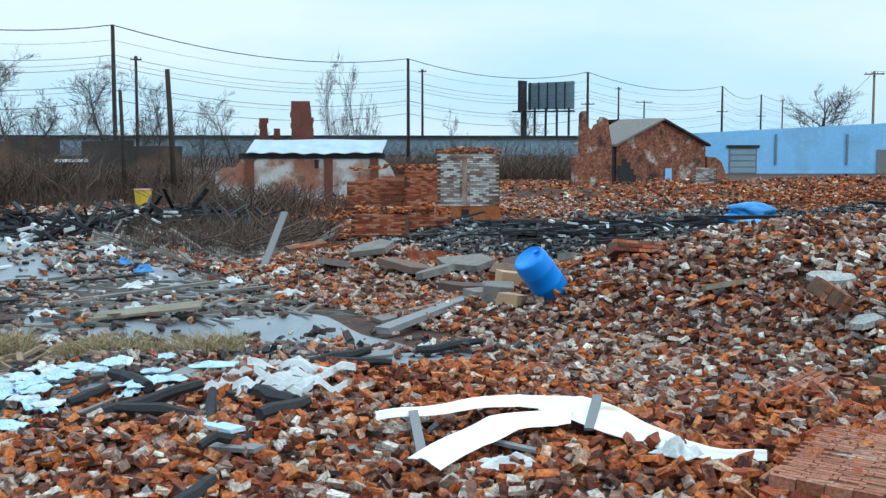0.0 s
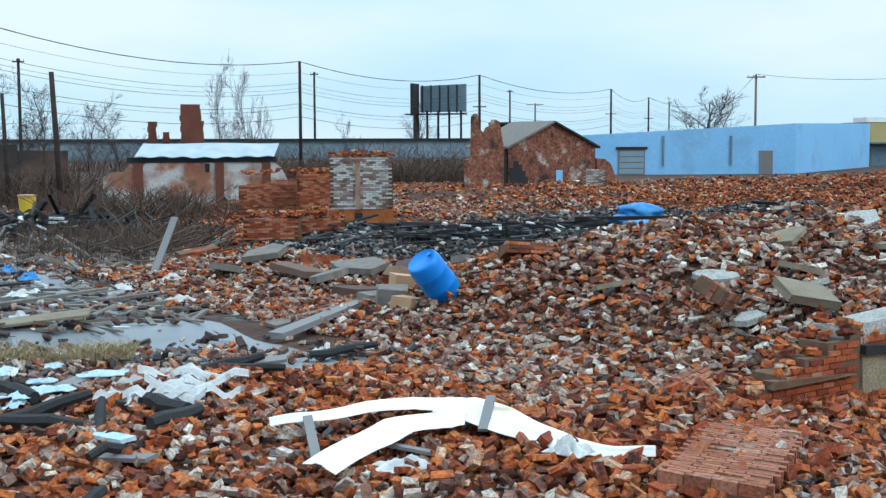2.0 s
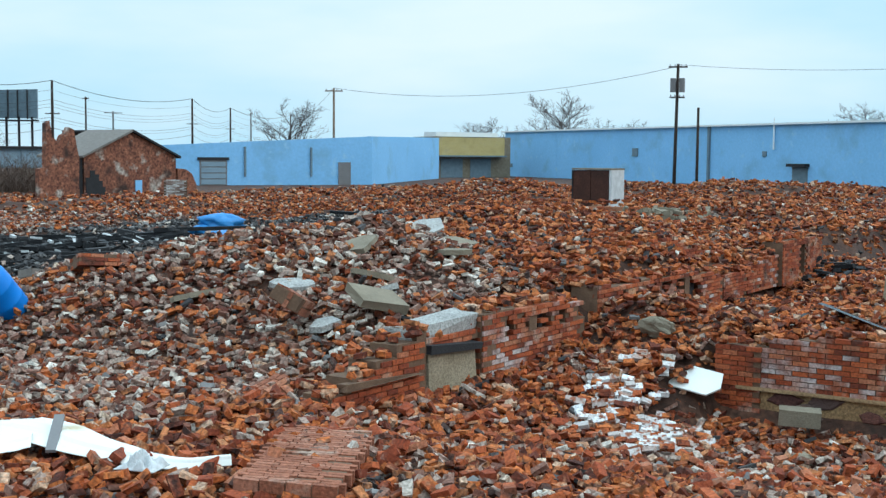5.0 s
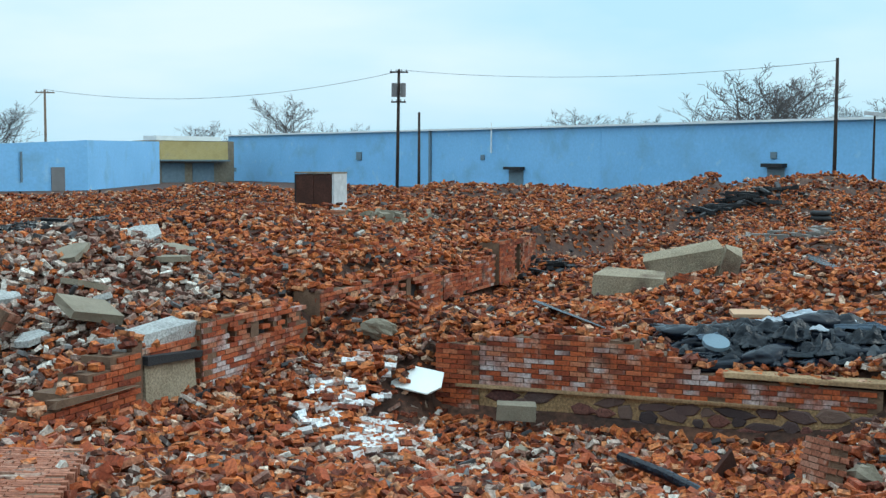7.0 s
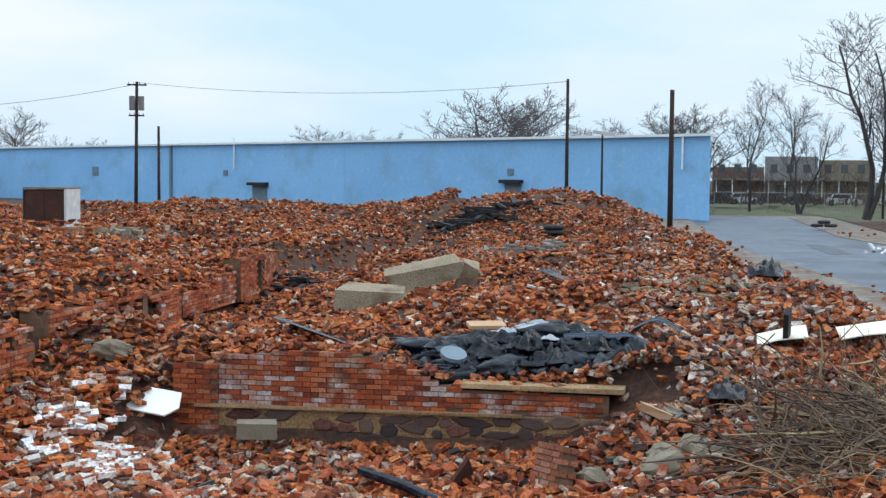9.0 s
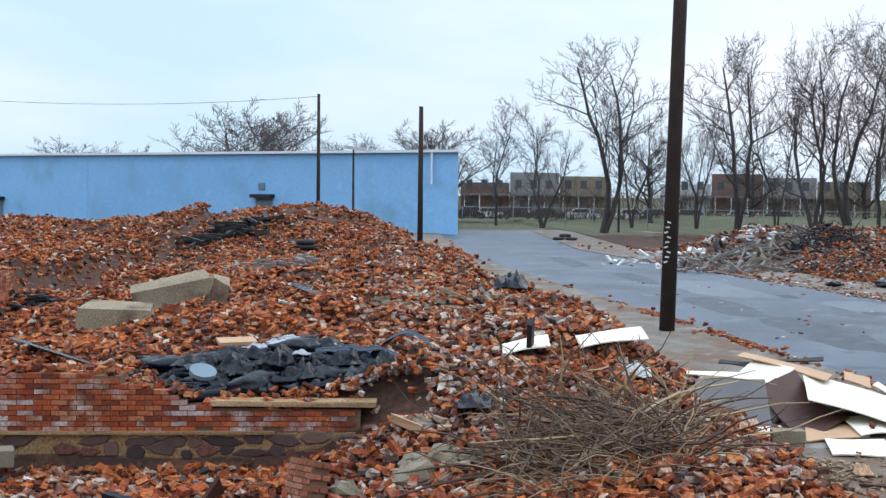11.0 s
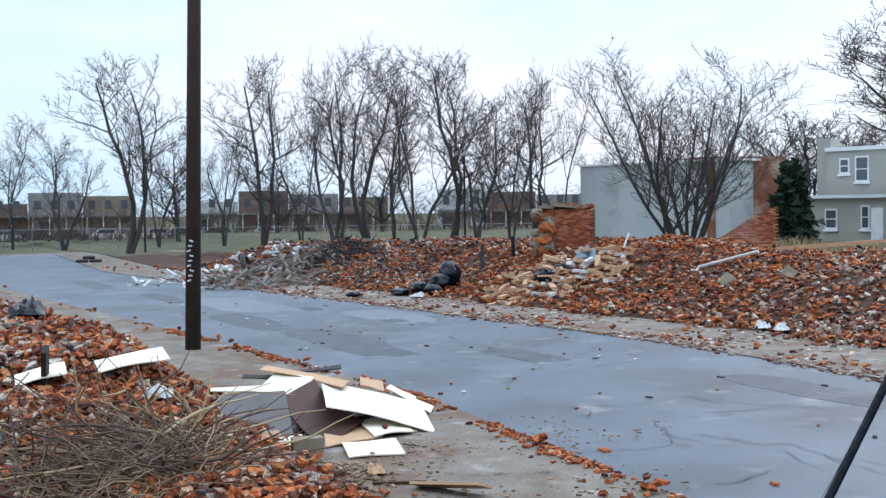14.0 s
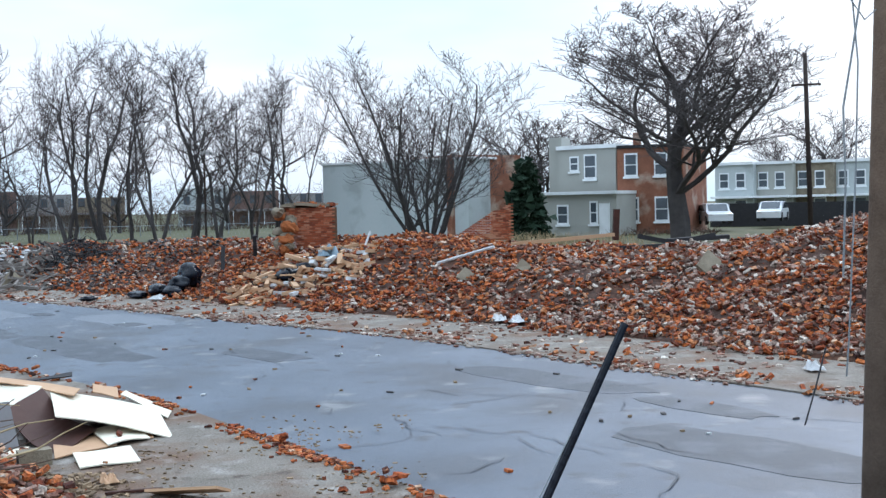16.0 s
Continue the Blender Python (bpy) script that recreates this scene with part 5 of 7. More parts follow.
chunk((11.2, 7.75, -0.5), 3, 7, 0.22, 62, 14, 6, "upright broken lump of pink brickwork", material=_pink)
chunk((17.6, 15.2, 0.3), 3, 8, 0.3, -40, -8, 12, "lump of orange brickwork under the concrete beam")
chunk((-0.6, 27.2, 0.1), 4, 6, 0.35, 10, -10, 4, "sooty lump of red brickwork")
chunk((-3.6, 30.0, 0.1), 5, 5, 0.35, 30, 10, -6, "sooty lump of red brickwork")
chunk((1.2, 24.4, 0.05), 4, 6, 0.4, -20, 25, 6, "sooty lump of red brickwork")


def boulder(at, s, seed, material, label):
    g = random.Random(seed)
    b = Build()
    nu, nv = 10, 7
    M = pose(*at, g.uniform(-20, 20), g.uniform(-20, 20), g.uniform(0, 360))
    for j in range(nv + 1):
        t_ = math.pi * j / nv
        for i in range(nu):
            p = 2 * math.pi * i / nu
            k = g.uniform(0.72, 1.1)
            b.v.append(tuple(M @ Vector((s * k * math.sin(t_) * math.cos(p), s * 0.75 * k * math.sin(t_) * math.sin(p), s * 0.6 * k * math.cos(t_)))))
    for j in range(nv):
        for i in range(nu):
            b.f.append((j * nu + i, (j + 1) * nu + i, (j + 1) * nu + (i + 1) % nu, j * nu + (i + 1) % nu))
    return single("mortar_lump", b, material, label, "mortar lump", "mortar lumps")


def joined_bricks(b, L_, H_, y, z0, top, bl=BL_, bh=BH_):
    z, row = z0, 0
    while z + bh < z0 + H_:
        s = -L_ / 2 + (bl / 2 if row % 2 else 0)
        while s + bl <= L_ / 2:
            if z + bh < top(s):
                b.box((s + bl / 2, y + rnd.uniform(-0.012, 0.012), z + bh / 2), (bl - 0.012, 0.1, bh - 0.012))
            s += bl
        z += bh
        row += 1
    return b


m_orangebase = mat("bare_orange_brickwork", [(0.1, (0.16, 0.045, 0.018)), (0.5, (0.33, 0.10, 0.03)), (0.9, (0.42, 0.17, 0.06))], 3, bump=0.8, grit=0.5)


def pier(name, at, w, d, h, rz, label, base_h, slope=0.0, cap=True, limed=True):
    """A free-standing brick pier of courses, ragged at the top."""
    rnd.seed(int(w * 100))
    p = thing(name, at, label, "brick pier", rz=rz)
    top = (lambda s: h - slope * max(0, (-s + w / 2)) * (1 if slope > 0 else 0)) if slope >= 0 else (lambda s: h + slope * (s + w / 2))
    b = Build()
    for side, ww in ((-d / 2, w),):
        joined_bricks(b, ww, h, side, base_h, top, 0.213, 0.068)
    tagged(part("brick_face", b, mat("limed_courses" if limed else "orange_courses", [(0.0, (0.12, 0.07, 0.055)), (0.35, (0.28, 0.20, 0.17)), (0.7, (0.46, 0.44, 0.41)), (1.0, (0.6, 0.58, 0.55))] if limed else
                [(0.0, (0.14, 0.036, 0.02)), (0.5, (0.34, 0.085, 0.034)), (1.0, (0.42, 0.2, 0.12))], 1.0, rand=0.7, island=True, bump=0.4), p), "brick courses", "", "", "stuff")
    cb = Build()
    lo = min(top(-w / 2), top(w / 2))
    cb.box((0, 0.03, lo / 2 - 0.05), (w, d - 0.06, lo), jit=0.01)
    part("core", cb, m_mortar, p)
    if base_h > 0:
        part("base", Build().box((0, 0, base_h / 2), (w + 0.02, d + 0.06, base_h)), m_orangebase, p, "orange brick base")
    if cap:
        cb = Build()
        for k in range(46):
            cb.box((rnd.uniform(-w / 2, w / 2), rnd.uniform(-d / 2, d / 2), h + rnd.uniform(-0.05, 0.16)), (0.2, 0.1, 0.06), rz=rnd.uniform(0, 360), rx=rnd.uniform(-25, 25), jit=0.01)
        tagged(part("loose_top", cb, m_red, p), "loose bricks", "", "", "stuff")
    return p


pier("brick_pier", (*pd(0.95, 40), 0.35), 2.05, 0.8, 2.25, -2, "standing whitewashed brick pier with an orange base", 0.5)
part("seam", Build().box((-0.12, -0.46, 1.3), (0.16, 0.12, 1.6)), m_housered, bpy.data.objects["brick_pier"], "bare red seam")
# the base is solid; a dark block paints the hole's shade on it
part("hole", Build().box((-0.1, -0.45, 0.25), (0.25, 0.06, 0.28)), m_dark, bpy.data.objects["brick_pier"], "dark block painted as a shaded hole in the base")
pier("brick_pier", (*pd(90.0, 46), 1.35), 2.0, 1.4, 1.75, -88, "half-collapsed orange brick pier with a slab on top", 0.0, 0.0, True, False)
for k in range(6):
    single("stone_slab", shard((*pd(88.9 + 0.36 * k, 45.4 + 0.25 * (k % 3)), 3.1 + 0.05 * (k % 2)), 0.55, 0.1, 540 + k, 40 * k, 5 * math.sin(k), 6 * math.cos(k)), m_conc, "cracked slab on the pier", "slab", "pier slabs")
for k in range(11):
    g_ = random.Random(580 + k)
    boulder((*pd(88.75 + g_.uniform(-0.25, 0.45), 45.1 + g_.uniform(-0.3, 0.2)), 1.5 + 1.4 * k / 10), g_.uniform(0.26, 0.4), 590 + k, m_conc if k % 3 else m_orangebase, "pale broken core of the brick pier")
chunk((*pd(88.7, 45.2), 1.4), 3, 12, 0.4, -60, 10, 20, "leaning broken side of the pier", material=_lime)
pier("brick_pier", (*pd(98.0, 50), 1.55), 2.9, 0.6, 1.75, -98, "stepped orange brick wall end rising from the rubble", 0.0, 0.6, False, False)
# low ruins between
pier("brick_ruin", (*pd(-2.6, 47), 0.4), 3.6, 0.6, 1.5, 3, "low orange brick ruin behind the heaps", 0.0, 0.12, True, False)
pier("brick_ruin", (*pd(-0.9, 46), 0.3), 1.9, 0.6, 1.6, 3, "low orange brick ruin behind the heaps", 0.0, 0.0, True, False)
pier("brick_ruin", (*pd(-3.3, 36), 0.2), 1.7, 0.7, 0.65, 3, "low sunken brick ruin", 0.0, 0.0, True, False)
pier("brick_ruin", (*pd(-1.0, 37), 0.2), 1.4, 0.7, 0.6, 3, "low sunken brick ruin", 0.0, 0.0, True, False)
pier("brick_ruin", (*pd(27.6, 31), 0.9), 2.6, 0.7, 0.62, -28, "low stone and brick ruin on the heap", 0.0, 0.0, True, True)
pier("brick_ruin", (*pd(31.0, 34.5), 0.7), 3.2, 0.7, 0.9, -31, "layered brick remains below the steel cabinet", 0.0, 0.0, True, False)
pier("brick_ruin", (*pd(12.1, 60), 0.2), 1.1, 0.7, 1.5, -12, "low pale brick stub", 0.0, 0.0, False, True)

# steel cabinet on the heap
c = thing("steel_cabinet", (*pd(31.6, 37), 1.2), "rusty open steel cabinet with a pale side", "cabinet", rz=-56)
part("body", Build().box((0, 0.5, 0.68), (1.2, 0.95, 1.36)), m_rust, c)
part("side", Build().box((0.64, 0.5, 0.7), (0.07, 1.0, 1.4)), m_cloth, c, "pale painted side panel")
part("top", Build().box((0.02, 0.5, 1.4), (1.32, 1.02, 0.05)), m_conc, c)
for k in (-0.3, 0.3):
    part("door", Build().box((k, 0.01, 0.66), (0.58, 0.03, 1.3)), m_rust, c, "rusted door")
part("rim", Build().box((-0.61, 0.0, 0.68), (0.04, 0.06, 1.36)), m_dark, c)

# concrete beams
t = thing("concrete_beam", (16.5, 15.6, 0.44), "fallen tan concrete beam resting on rubble", "concrete beam", "fallen beams", rz=-58)
b = Build().box((0, 0, 0.22), (1.2, 0.7, 0.44), ry=4, rx=8, jit=0.07)
part("block", b, m_beam, t)
t = thing("concrete_beam", (18.6, 15.85, 0.42), "fallen tan concrete beam resting on rubble", "concrete beam", "fallen beams", rz=-47)
part("block", Build().box((-0.2, 0.1, 0.6), (1.55, 0.45, 0.34), ry=-13, rx=14, jit=0.07), m_beam, t)
part("block", Build().box((0.62, 0.0, 0.42), (0.42, 0.6, 0.85), ry=16, jit=0.09), m_beam, t, "broken beam end")


# ---- loose things ----
def up(x, y, dz=0.0):
    return (x, y, hz(x, y) + dz)


def crumple(at, w, l, h, seed, rz=0, n=18, drape=1.0):
    """A crumpled sheet lying in folds."""
    g = random.Random(seed)
    ph = [g.uniform(0, 6.28) for _ in range(6)]
    fr = [g.uniform(6, 14) for _ in range(6)]
    M = pose(*at, 0, 0, rz)

    def fn(u, v):
        e = 1 + 0.12 * math.sin(u * 8 + ph[0]) * math.sin(v * 7) + 0.08 * math.sin(v * 12 + ph[1])
        z = h * (0.5 + 0.28 * math.sin(u * fr[0] + ph[2] + 2 * math.sin(v * fr[1])) + 0.26 * math.sin(v * fr[2] + ph[3] + 1.5 * math.sin(u * fr[3] + ph[4])))
        z *= (1 - drape * (abs(u - 0.5) * 2) ** 3) * (1 - drape * (abs(v - 0.5) * 2) ** 3)
        return M @ Vector(((u - 0.5) * w * e, (v - 0.5) * l * e, z + 0.02))

    return Build().sheet(n, n, fn, 0.008)


def sack(at, w, l, h, seed, rz=0):
    """A stuffed, knobbly sack or bag, closed all round."""
    g = random.Random(seed)
    ph = [g.uniform(0, 6.28) for _ in range(5)]
    M = pose(*at, g.uniform(-8, 8), g.uniform(-8, 8), rz)
    b = Build()
    nu, nv = 26, 14
    for j in range(nv + 1):
        t_ = math.pi * j / nv
        for i in range(nu):
            p = 2 * math.pi * i / nu
            k = 1 + 0.13 * math.sin(3 * p + ph[0] + 2 * t_) + 0.09 * math.sin(5 * p + ph[1] - 3 * t_) + 0.07 * math.sin(7 * t_ + ph[2]) + 0.07 * math.sin(9 * p + ph[3] + 4 * t_) + 0.06 * math.sin(6 * p - 9 * t_ + ph[4])
            b.v.append(tuple(M @ Vector((w / 2 * k * math.sin(t_) * math.cos(p), l / 2 * k * math.sin(t_) * math.sin(p), h * (0.5 + 0.5 * math.cos(t_) * (0.9 + 0.1 * k))))))
    for j in range(nv):
        for i in range(nu):
            i2 = (i + 1) % nu
            b.f.append((j * nu + i, (j + 1) * nu + i, (j + 1) * nu + i2, j * nu + i2))
    return b


# blue drum, tipped on a board
dr = thing("plastic_drum", up(1.75, 19.9, 0.28), "bright blue plastic drum tipped over on the rubble", "drum", rz=0)
dr.matrix_world = pose(1.42, 19.55, 0.80, 0, 0, 0) @ pose(0, 0, 0, 22, -36, 0)
b = Build()
prof = [(0.0, 0.02), (0.24, 0.02), (0.27, 0.05), (0.285, 0.1), (0.29, 0.28), (0.297, 0.3), (0.29, 0.32), (0.29, 0.56), (0.297, 0.58), (0.29, 0.6), (0.285, 0.78), (0.27, 0.84), (0.24, 0.87), (0.235, 0.85), (0.0, 0.85)]
for r, z in prof:
    b.v += [(r * math.cos(k * math.pi / 16), r * math.sin(k * math.pi / 16), z - 0.43) for k in range(32)]
for j in range(len(prof) - 1):
    b.f += [(j * 32 + k, j * 32 + (k + 1) % 32, (j + 1) * 32 + (k + 1) % 32, (j + 1) * 32 + k) for k in range(32)]
part("body", b, m_drum, dr, "", True)
part("bung", Build().tube([(0.15, 0, 0.42), (0.15, 0, 0.45)], [0.04, 0.04], 10), m_drum, dr)
single("grey_board", Build().box((2.2, 19.3, 0.32), (2.3, 0.3, 0.06), rz=6, ry=-5, rx=8), m_plank, "grey weathered board beneath the drum", "board", "boards")
single("grey_board", Build().box((0.0, 20.5, 0.22), (3.1, 0.34, 0.06), rz=34, ry=-6, rx=4), m_plank, "long grey weathered board lying on rubble", "board", "boards")
for k, (x, y, w_, h_) in enumerate(((0.75, 20.2, 0.5, 0.3), (1.0, 20.9, 0.5, 0.4), (0.5, 20.9, 0.6, 0.22), (0.95, 19.7, 0.4, 0.2))):
    single("stone_block", Build().box(up(x, y, h_ / 2), (w_, 0.4, h_), rz=20 * k, rx=5, ry=6, jit=0.03), m_tan if k % 2 else m_plank, "tan broken stone block beside the drum", "stone block", "stone blocks")
for k, (x, y, w_) in enumerate(((-0.9, 25.5, 0.8), (0.4, 26.3, 0.9), (-1.8, 27.8, 0.7), (0.2, 23.4, 0.6), (2.4, 22.6, 0.6), (-0.4, 24.4, 0.6), (1.4, 25.2, 0.7), (-2.6, 26.0, 0.6), (3.2, 24.0, 0.6))):
    single("floor_slab", shard(up(x, y, 0.24), w_, 0.14, 520 + k, 15 * k - 20, 12 * math.sin(k), 10 * math.cos(k * 1.7)), m_stone if k % 3 == 0 else m_plank, "grey broken floor slab on the rubble", "slab", "floor slabs")
chunk(up(3.0, 20.0, 0.05), 4, 3, 0.4, 12, -20, 4, "lump of sooty brickwork behind the drum")


# white vinyl siding strips
def strip_sheet(path, width, arch, tilt=0.0):
    """A bent strip along path; width may be one number or one for each point; tilt lifts the far edge."""
    pts = [Vector(p) for p in path]
    wid = width if isinstance(width, (list, tuple)) else [width] * len(pts)

    def fn(u, v):
        f = u * (len(pts) - 1)
        i = min(int(f), len(pts) - 2)
        e = (f - i) ** 2 * (3 - 2 * (f - i))
        p = pts[i].lerp(pts[i + 1], f - i)
        d0 = pts[i + 1] - pts[max(i - 1, 0)]
        d1 = pts[min(i + 2, len(pts) - 1)] - pts[i]
        d = d0.normalized().lerp(d1.normalized(), e)
        nrm = Vector((-d.y, d.x, 0)).normalized()
        w = wid[i] + (wid[i + 1] - wid[i]) * (f - i)
        q_ = p + nrm * (v - 0.5) * w
        lip = 0.014 * (1 if 0.3 < v < 0.62 else 0)
        q_.z += arch * math.sin(math.pi * v) + lip + 0.01 * math.sin(u * 14) + (v - 0.5) * tilt
        return q_

    return Build().sheet(36, 10, fn, 0.006)


sd = thing("vinyl_siding", (0, 0, 0), "bent white vinyl siding strips on the bricks", "siding")
part("strip", strip_sheet([(-0.82, 11.2, 0.42), (-0.42, 11.32, 0.44), (0.07, 11.55, 0.46), (0.56, 11.68, 0.48), (1.0, 11.5, 0.48)], [0.1, 0.16, 0.26, 0.36, 0.4], 0.03, 0.04), m_pvc, sd)
part("strip", strip_sheet([(-0.34, 9.62, 0.40), (0.03, 10.35, 0.42), (0.36, 10.85, 0.44), (0.74, 11.05, 0.45), (1.0, 11.0, 0.46)], [0.3, 0.32, 0.36, 0.36, 0.3], 0.03, 0.06), m_pvc, sd)
part("strip", strip_sheet([(0.93, 11.45, 0.50), (1.25, 11.0, 0.48), (1.5, 10.52, 0.46), (1.78, 10.0, 0.44), (2.12, 9.82, 0.43), (2.46, 9.77, 0.42)], [0.55, 0.52, 0.36, 0.24, 0.12, 0.07], 0.03, 0.06), m_pvc, sd)
for p, q_ in (((-0.47, 11.3, 0.45), (-0.36, 10.3, 0.26)), ((1.12, 10.7, 0.42), (1.26, 11.2, 0.62)), ((0.25, 10.6, 0.34), (0.65, 10.4, 0.3))):
    v = Vector(q_) - Vector(p)
    c = (Vector(p) + Vector(q_)) / 2
    single("loose_batten", Build().box(c, (v.length, 0.09, 0.03), rz=math.degrees(math.atan2(v.y, v.x)), ry=-math.degrees(math.asin(v.z / v.length))), m_greyboard, "narrow grey batten leaning on the siding", "batten", "battens")
single("plastic_scrap", crumple(up(0.35, 10.0, 0.08), 0.5, 0.3, 0.1, 3, 20), m_cloth, "crumpled pale plastic scrap", "scrap", "scraps")
single("plastic_scrap", crumple(up(1.72, 9.75, 0.12), 0.26, 0.34, 0.14, 4, 50), m_cloth, "crumpled pale plastic scrap", "scrap", "scraps")

# blue sack on the charred timber, weathered plank by the drum, small yellow tub
single("rubbish_bag", sack(up(9.5, 37.6, 0.5), 1.5, 0.8, 0.6, 610, 10), m_bluebag, "bright blue plastic sack on charred timber", "rubbish bag", "", "", True)
single("rubbish_bag", sack(up(8.8, 37.4, 0.4), 0.9, 0.5, 0.35, 611, 40), m_bluebag, "bright blue plastic sack on charred timber", "rubbish bag", "", "", True)
single("weathered_plank", Build().box((-0.17, 20.0, 0.22), (4.0, 0.24, 0.07), rz=62, ry=-3, jit=0.02), m_greyboard, "long weathered grey plank beside the drum", "plank")
yt = thing("yellow_tub", up(-11.4, 45.0, 0.55), "small yellow plastic tub in burnt debris", "tub")
part("body", Build().tube([(0, 0, 0), (0, 0, 0.7)], [0.26, 0.32], 14), mat("yellow_plastic", [(0.2, (0.55, 0.36, 0.03)), (0.8, (0.7, 0.48, 0.05))], 3, rough=0.5), yt)
part("rim", Build().tube([(0, 0, 0.68), (0, 0, 0.74)], [0.35, 0.35], 14), m_tan, yt)

# pale blue foam and white cloth heaps
for k in range(64):
    g_ = random.Random(400 + k)
    x, y = -4.7 + g_.gauss(0, 0.75), 13.2 + g_.gauss(0, 0.75)
    if k > 41:
        x, y = -4.9 + g_.gauss(0, 0.15), 11.5 + g_.gauss(0, 0.25)
    single("foam_sheet", crumple(up(x, y, 0.13), g_.uniform(0.2, 0.6), g_.uniform(0.14, 0.34), 0.06, 20 + k, k * 37, 8, 0.4), m_paleblue if k % 3 else m_cloth, "torn pale blue insulation foam on bricks", "foam", "foam scraps")
for k in range(7):
    g_ = random.Random(440 + k)
    x, y, t_ = -2.15 + g_.uniform(-0.35, 0.35), 13.1 + g_.uniform(-0.5, 0.5), g_.uniform(-0.5, 0.5)
    pts = []
    for q_ in range(6):
        pts.append((x, y, hz(x, y) + 0.16 + 0.07 * math.sin(q_ * 1.9 + k)))
        x, y, t_ = x + 0.16 * math.cos(t_), y + 0.16 * math.sin(t_), t_ + g_.gauss(0, 0.35)
    single("cloth_ribbon", strip_sheet(pts, [0.04, 0.09, 0.12, 0.11, 0.09, 0.03], 0.03, 0.06), m_cloth, "twisted white cloth ribbon on charred debris", "cloth", "cloth ribbons", "", True)
cl_ = [(-2.45, 13.3, .5, .16), (-2.1, 13.0, .6, .14), (-2.6, 12.9, .16, .5), (-2.1, 13.6, .5, .16), (-1.85, 13.3, .2, .5), (-2.3, 12.7, .4, .2), (-1.75, 12.9, .4, .14), (-3.1, 22.8, .8, .5), (-7.8, 27.5, .7, .8), (-7.6, 26.6, .6, .4), (-8.3, 33, 1.4, .7), (-7.2, 31.5, 1.2, .5), (-0.4, 16.0, .5, .4), (0.2, 16.6, .3, .6),
       (-5.9, 17.5, .5, .9), (-6.0, 22.8, .9, .6), (-9.3, 22.5, .9, .6), (-4.4, 24.1, .7, .5), (-10.6, 36, 1.5, .8), (-13, 37, 1.3, .6), (-3.9, 16.9, .7, .3), (-11.2, 34, 1.2, .6), (-3.6, 25.4, .6, .5), (-5.2, 19.6, .6, .3), (-8.8, 18.5, .9, .4), (-6.8, 19.8, .6, .4)]
for k, (x, y, w_, l_) in enumerate(cl_):
    single("cloth_scrap", crumple(up(x, y, 0.06), w_ * 0.7, l_ * 0.7, 0.13, 50 + k, k * 53, 10, 0.8), m_cloth, "crumpled dirty white cloth among debris", "cloth", "cloth scraps")
for k, (x, y) in enumerate(((-7.0, 25.8), (-6.4, 24.9), (-7.6, 16.2), (-8.0, 17.0))):
    single("plastic_bag", crumple(up(x, y, 0.05), 0.45, 0.35, 0.14, 80 + k, k * 40), m_bluebag, "small blue plastic scrap among debris", "plastic bag", "blue scraps")
single("plastic_bag", sack(up(8.9, 34.4, 0.12), 1.35, 0.9, 0.5, 9, -15), m_bluebag, "large knotted blue plastic sack on charred timber", "plastic bag", "", "", True)

# charred logs and planks, near
LOGS = [(-3.3, 12.4, 1.3, 30, .075), (-3.0, 12.0, 1.0, -12, .07), (-2.5, 11.9, 0.8, 95, .06), (-3.6, 13.1, 0.9, 130, .08), (-1.75, 11.7, 0.7, 55, .08), (-1.9, 12.3, 0.6, 140, .1), (-1.5, 14.6, 0.9, 8, .07), (-1.2, 14.3, 0.8, -6, .06), (-2.1, 10.9, 0.8, 50, .05), (-2.2, 9.6, 0.7, 70, .07), (-0.1, 15.9, 0.9, 20, .06), (-3.9, 12.6, 0.5, 60, .06)]
for k, (x, y, l_, r_, w_) in enumerate(LOGS):
    rnd.seed(k)
    d = Vector((math.cos(radians(r_)), math.sin(radians(r_)), rnd.uniform(-0.1, 0.25))) * l_ / 2
    c = Vector(up(x, y, 0.14))
    pts = [tuple(c + d * f + Vector((rnd.gauss(0, .015), rnd.gauss(0, .015), rnd.gauss(0, .015)))) for f in (-1, -0.5, 0, 0.5, 1)]
    single("charred_log", Build().tube(pts, [w_ * 0.85, w_, w_ * 1.05, w_ * 0.9, w_ * 0.7], 7), m_dark, "short charred black log on broken bricks", "log", "charred logs")
for k, (x, y, l_, w_, r_, mm) in enumerate(((-2.35, 11.35, 1.0, 0.16, -55, m_paleblue), (-2.05, 10.75, 0.6, 0.16, -35, m_greyboard), (-3.1, 13.5, 0.7, 0.2, 60, m_greyboard), (-3.75, 12.3, 0.6, 0.05, 60, m_plank), (-4.9, 19.2, 1.7, 0.5, 4, m_conc), (-4.0, 26.8, 1.9, 0.16, 70, m_greyboard), (-1.35, 14.75, 1.1, 0.24, 4, m_greyboard),
                                           (-8.6, 20.6, 2.2, 0.3, 3, m_dark), (-6.5, 21.0, 2.4, 0.12, 10, m_plank), (-5.6, 22.0, 2.6, 0.1, 14, m_plank), (-7.0, 23.5, 2.0, 0.12, -8, m_dark), (-4.6, 22.2, 2.4, 0.1, 5, m_plank), (-9.5, 29.5, 2.2, 0.14, 30, m_plank), (-8.9, 30.5, 2.6, 0.14, 150, m_dark), (-7.7, 30.2, 2.0, 0.14, 100, m_plank))):
    steep = 48 if (k == 5) else 6
    single("loose_board", Build().box(up(x, y, 0.12 + (0.45 if k == 5 else 0)), (l_, w_, 0.04), rz=r_, ry=-steep, rx=5), mm, "weathered board lying on the debris", "board", "loose boards")


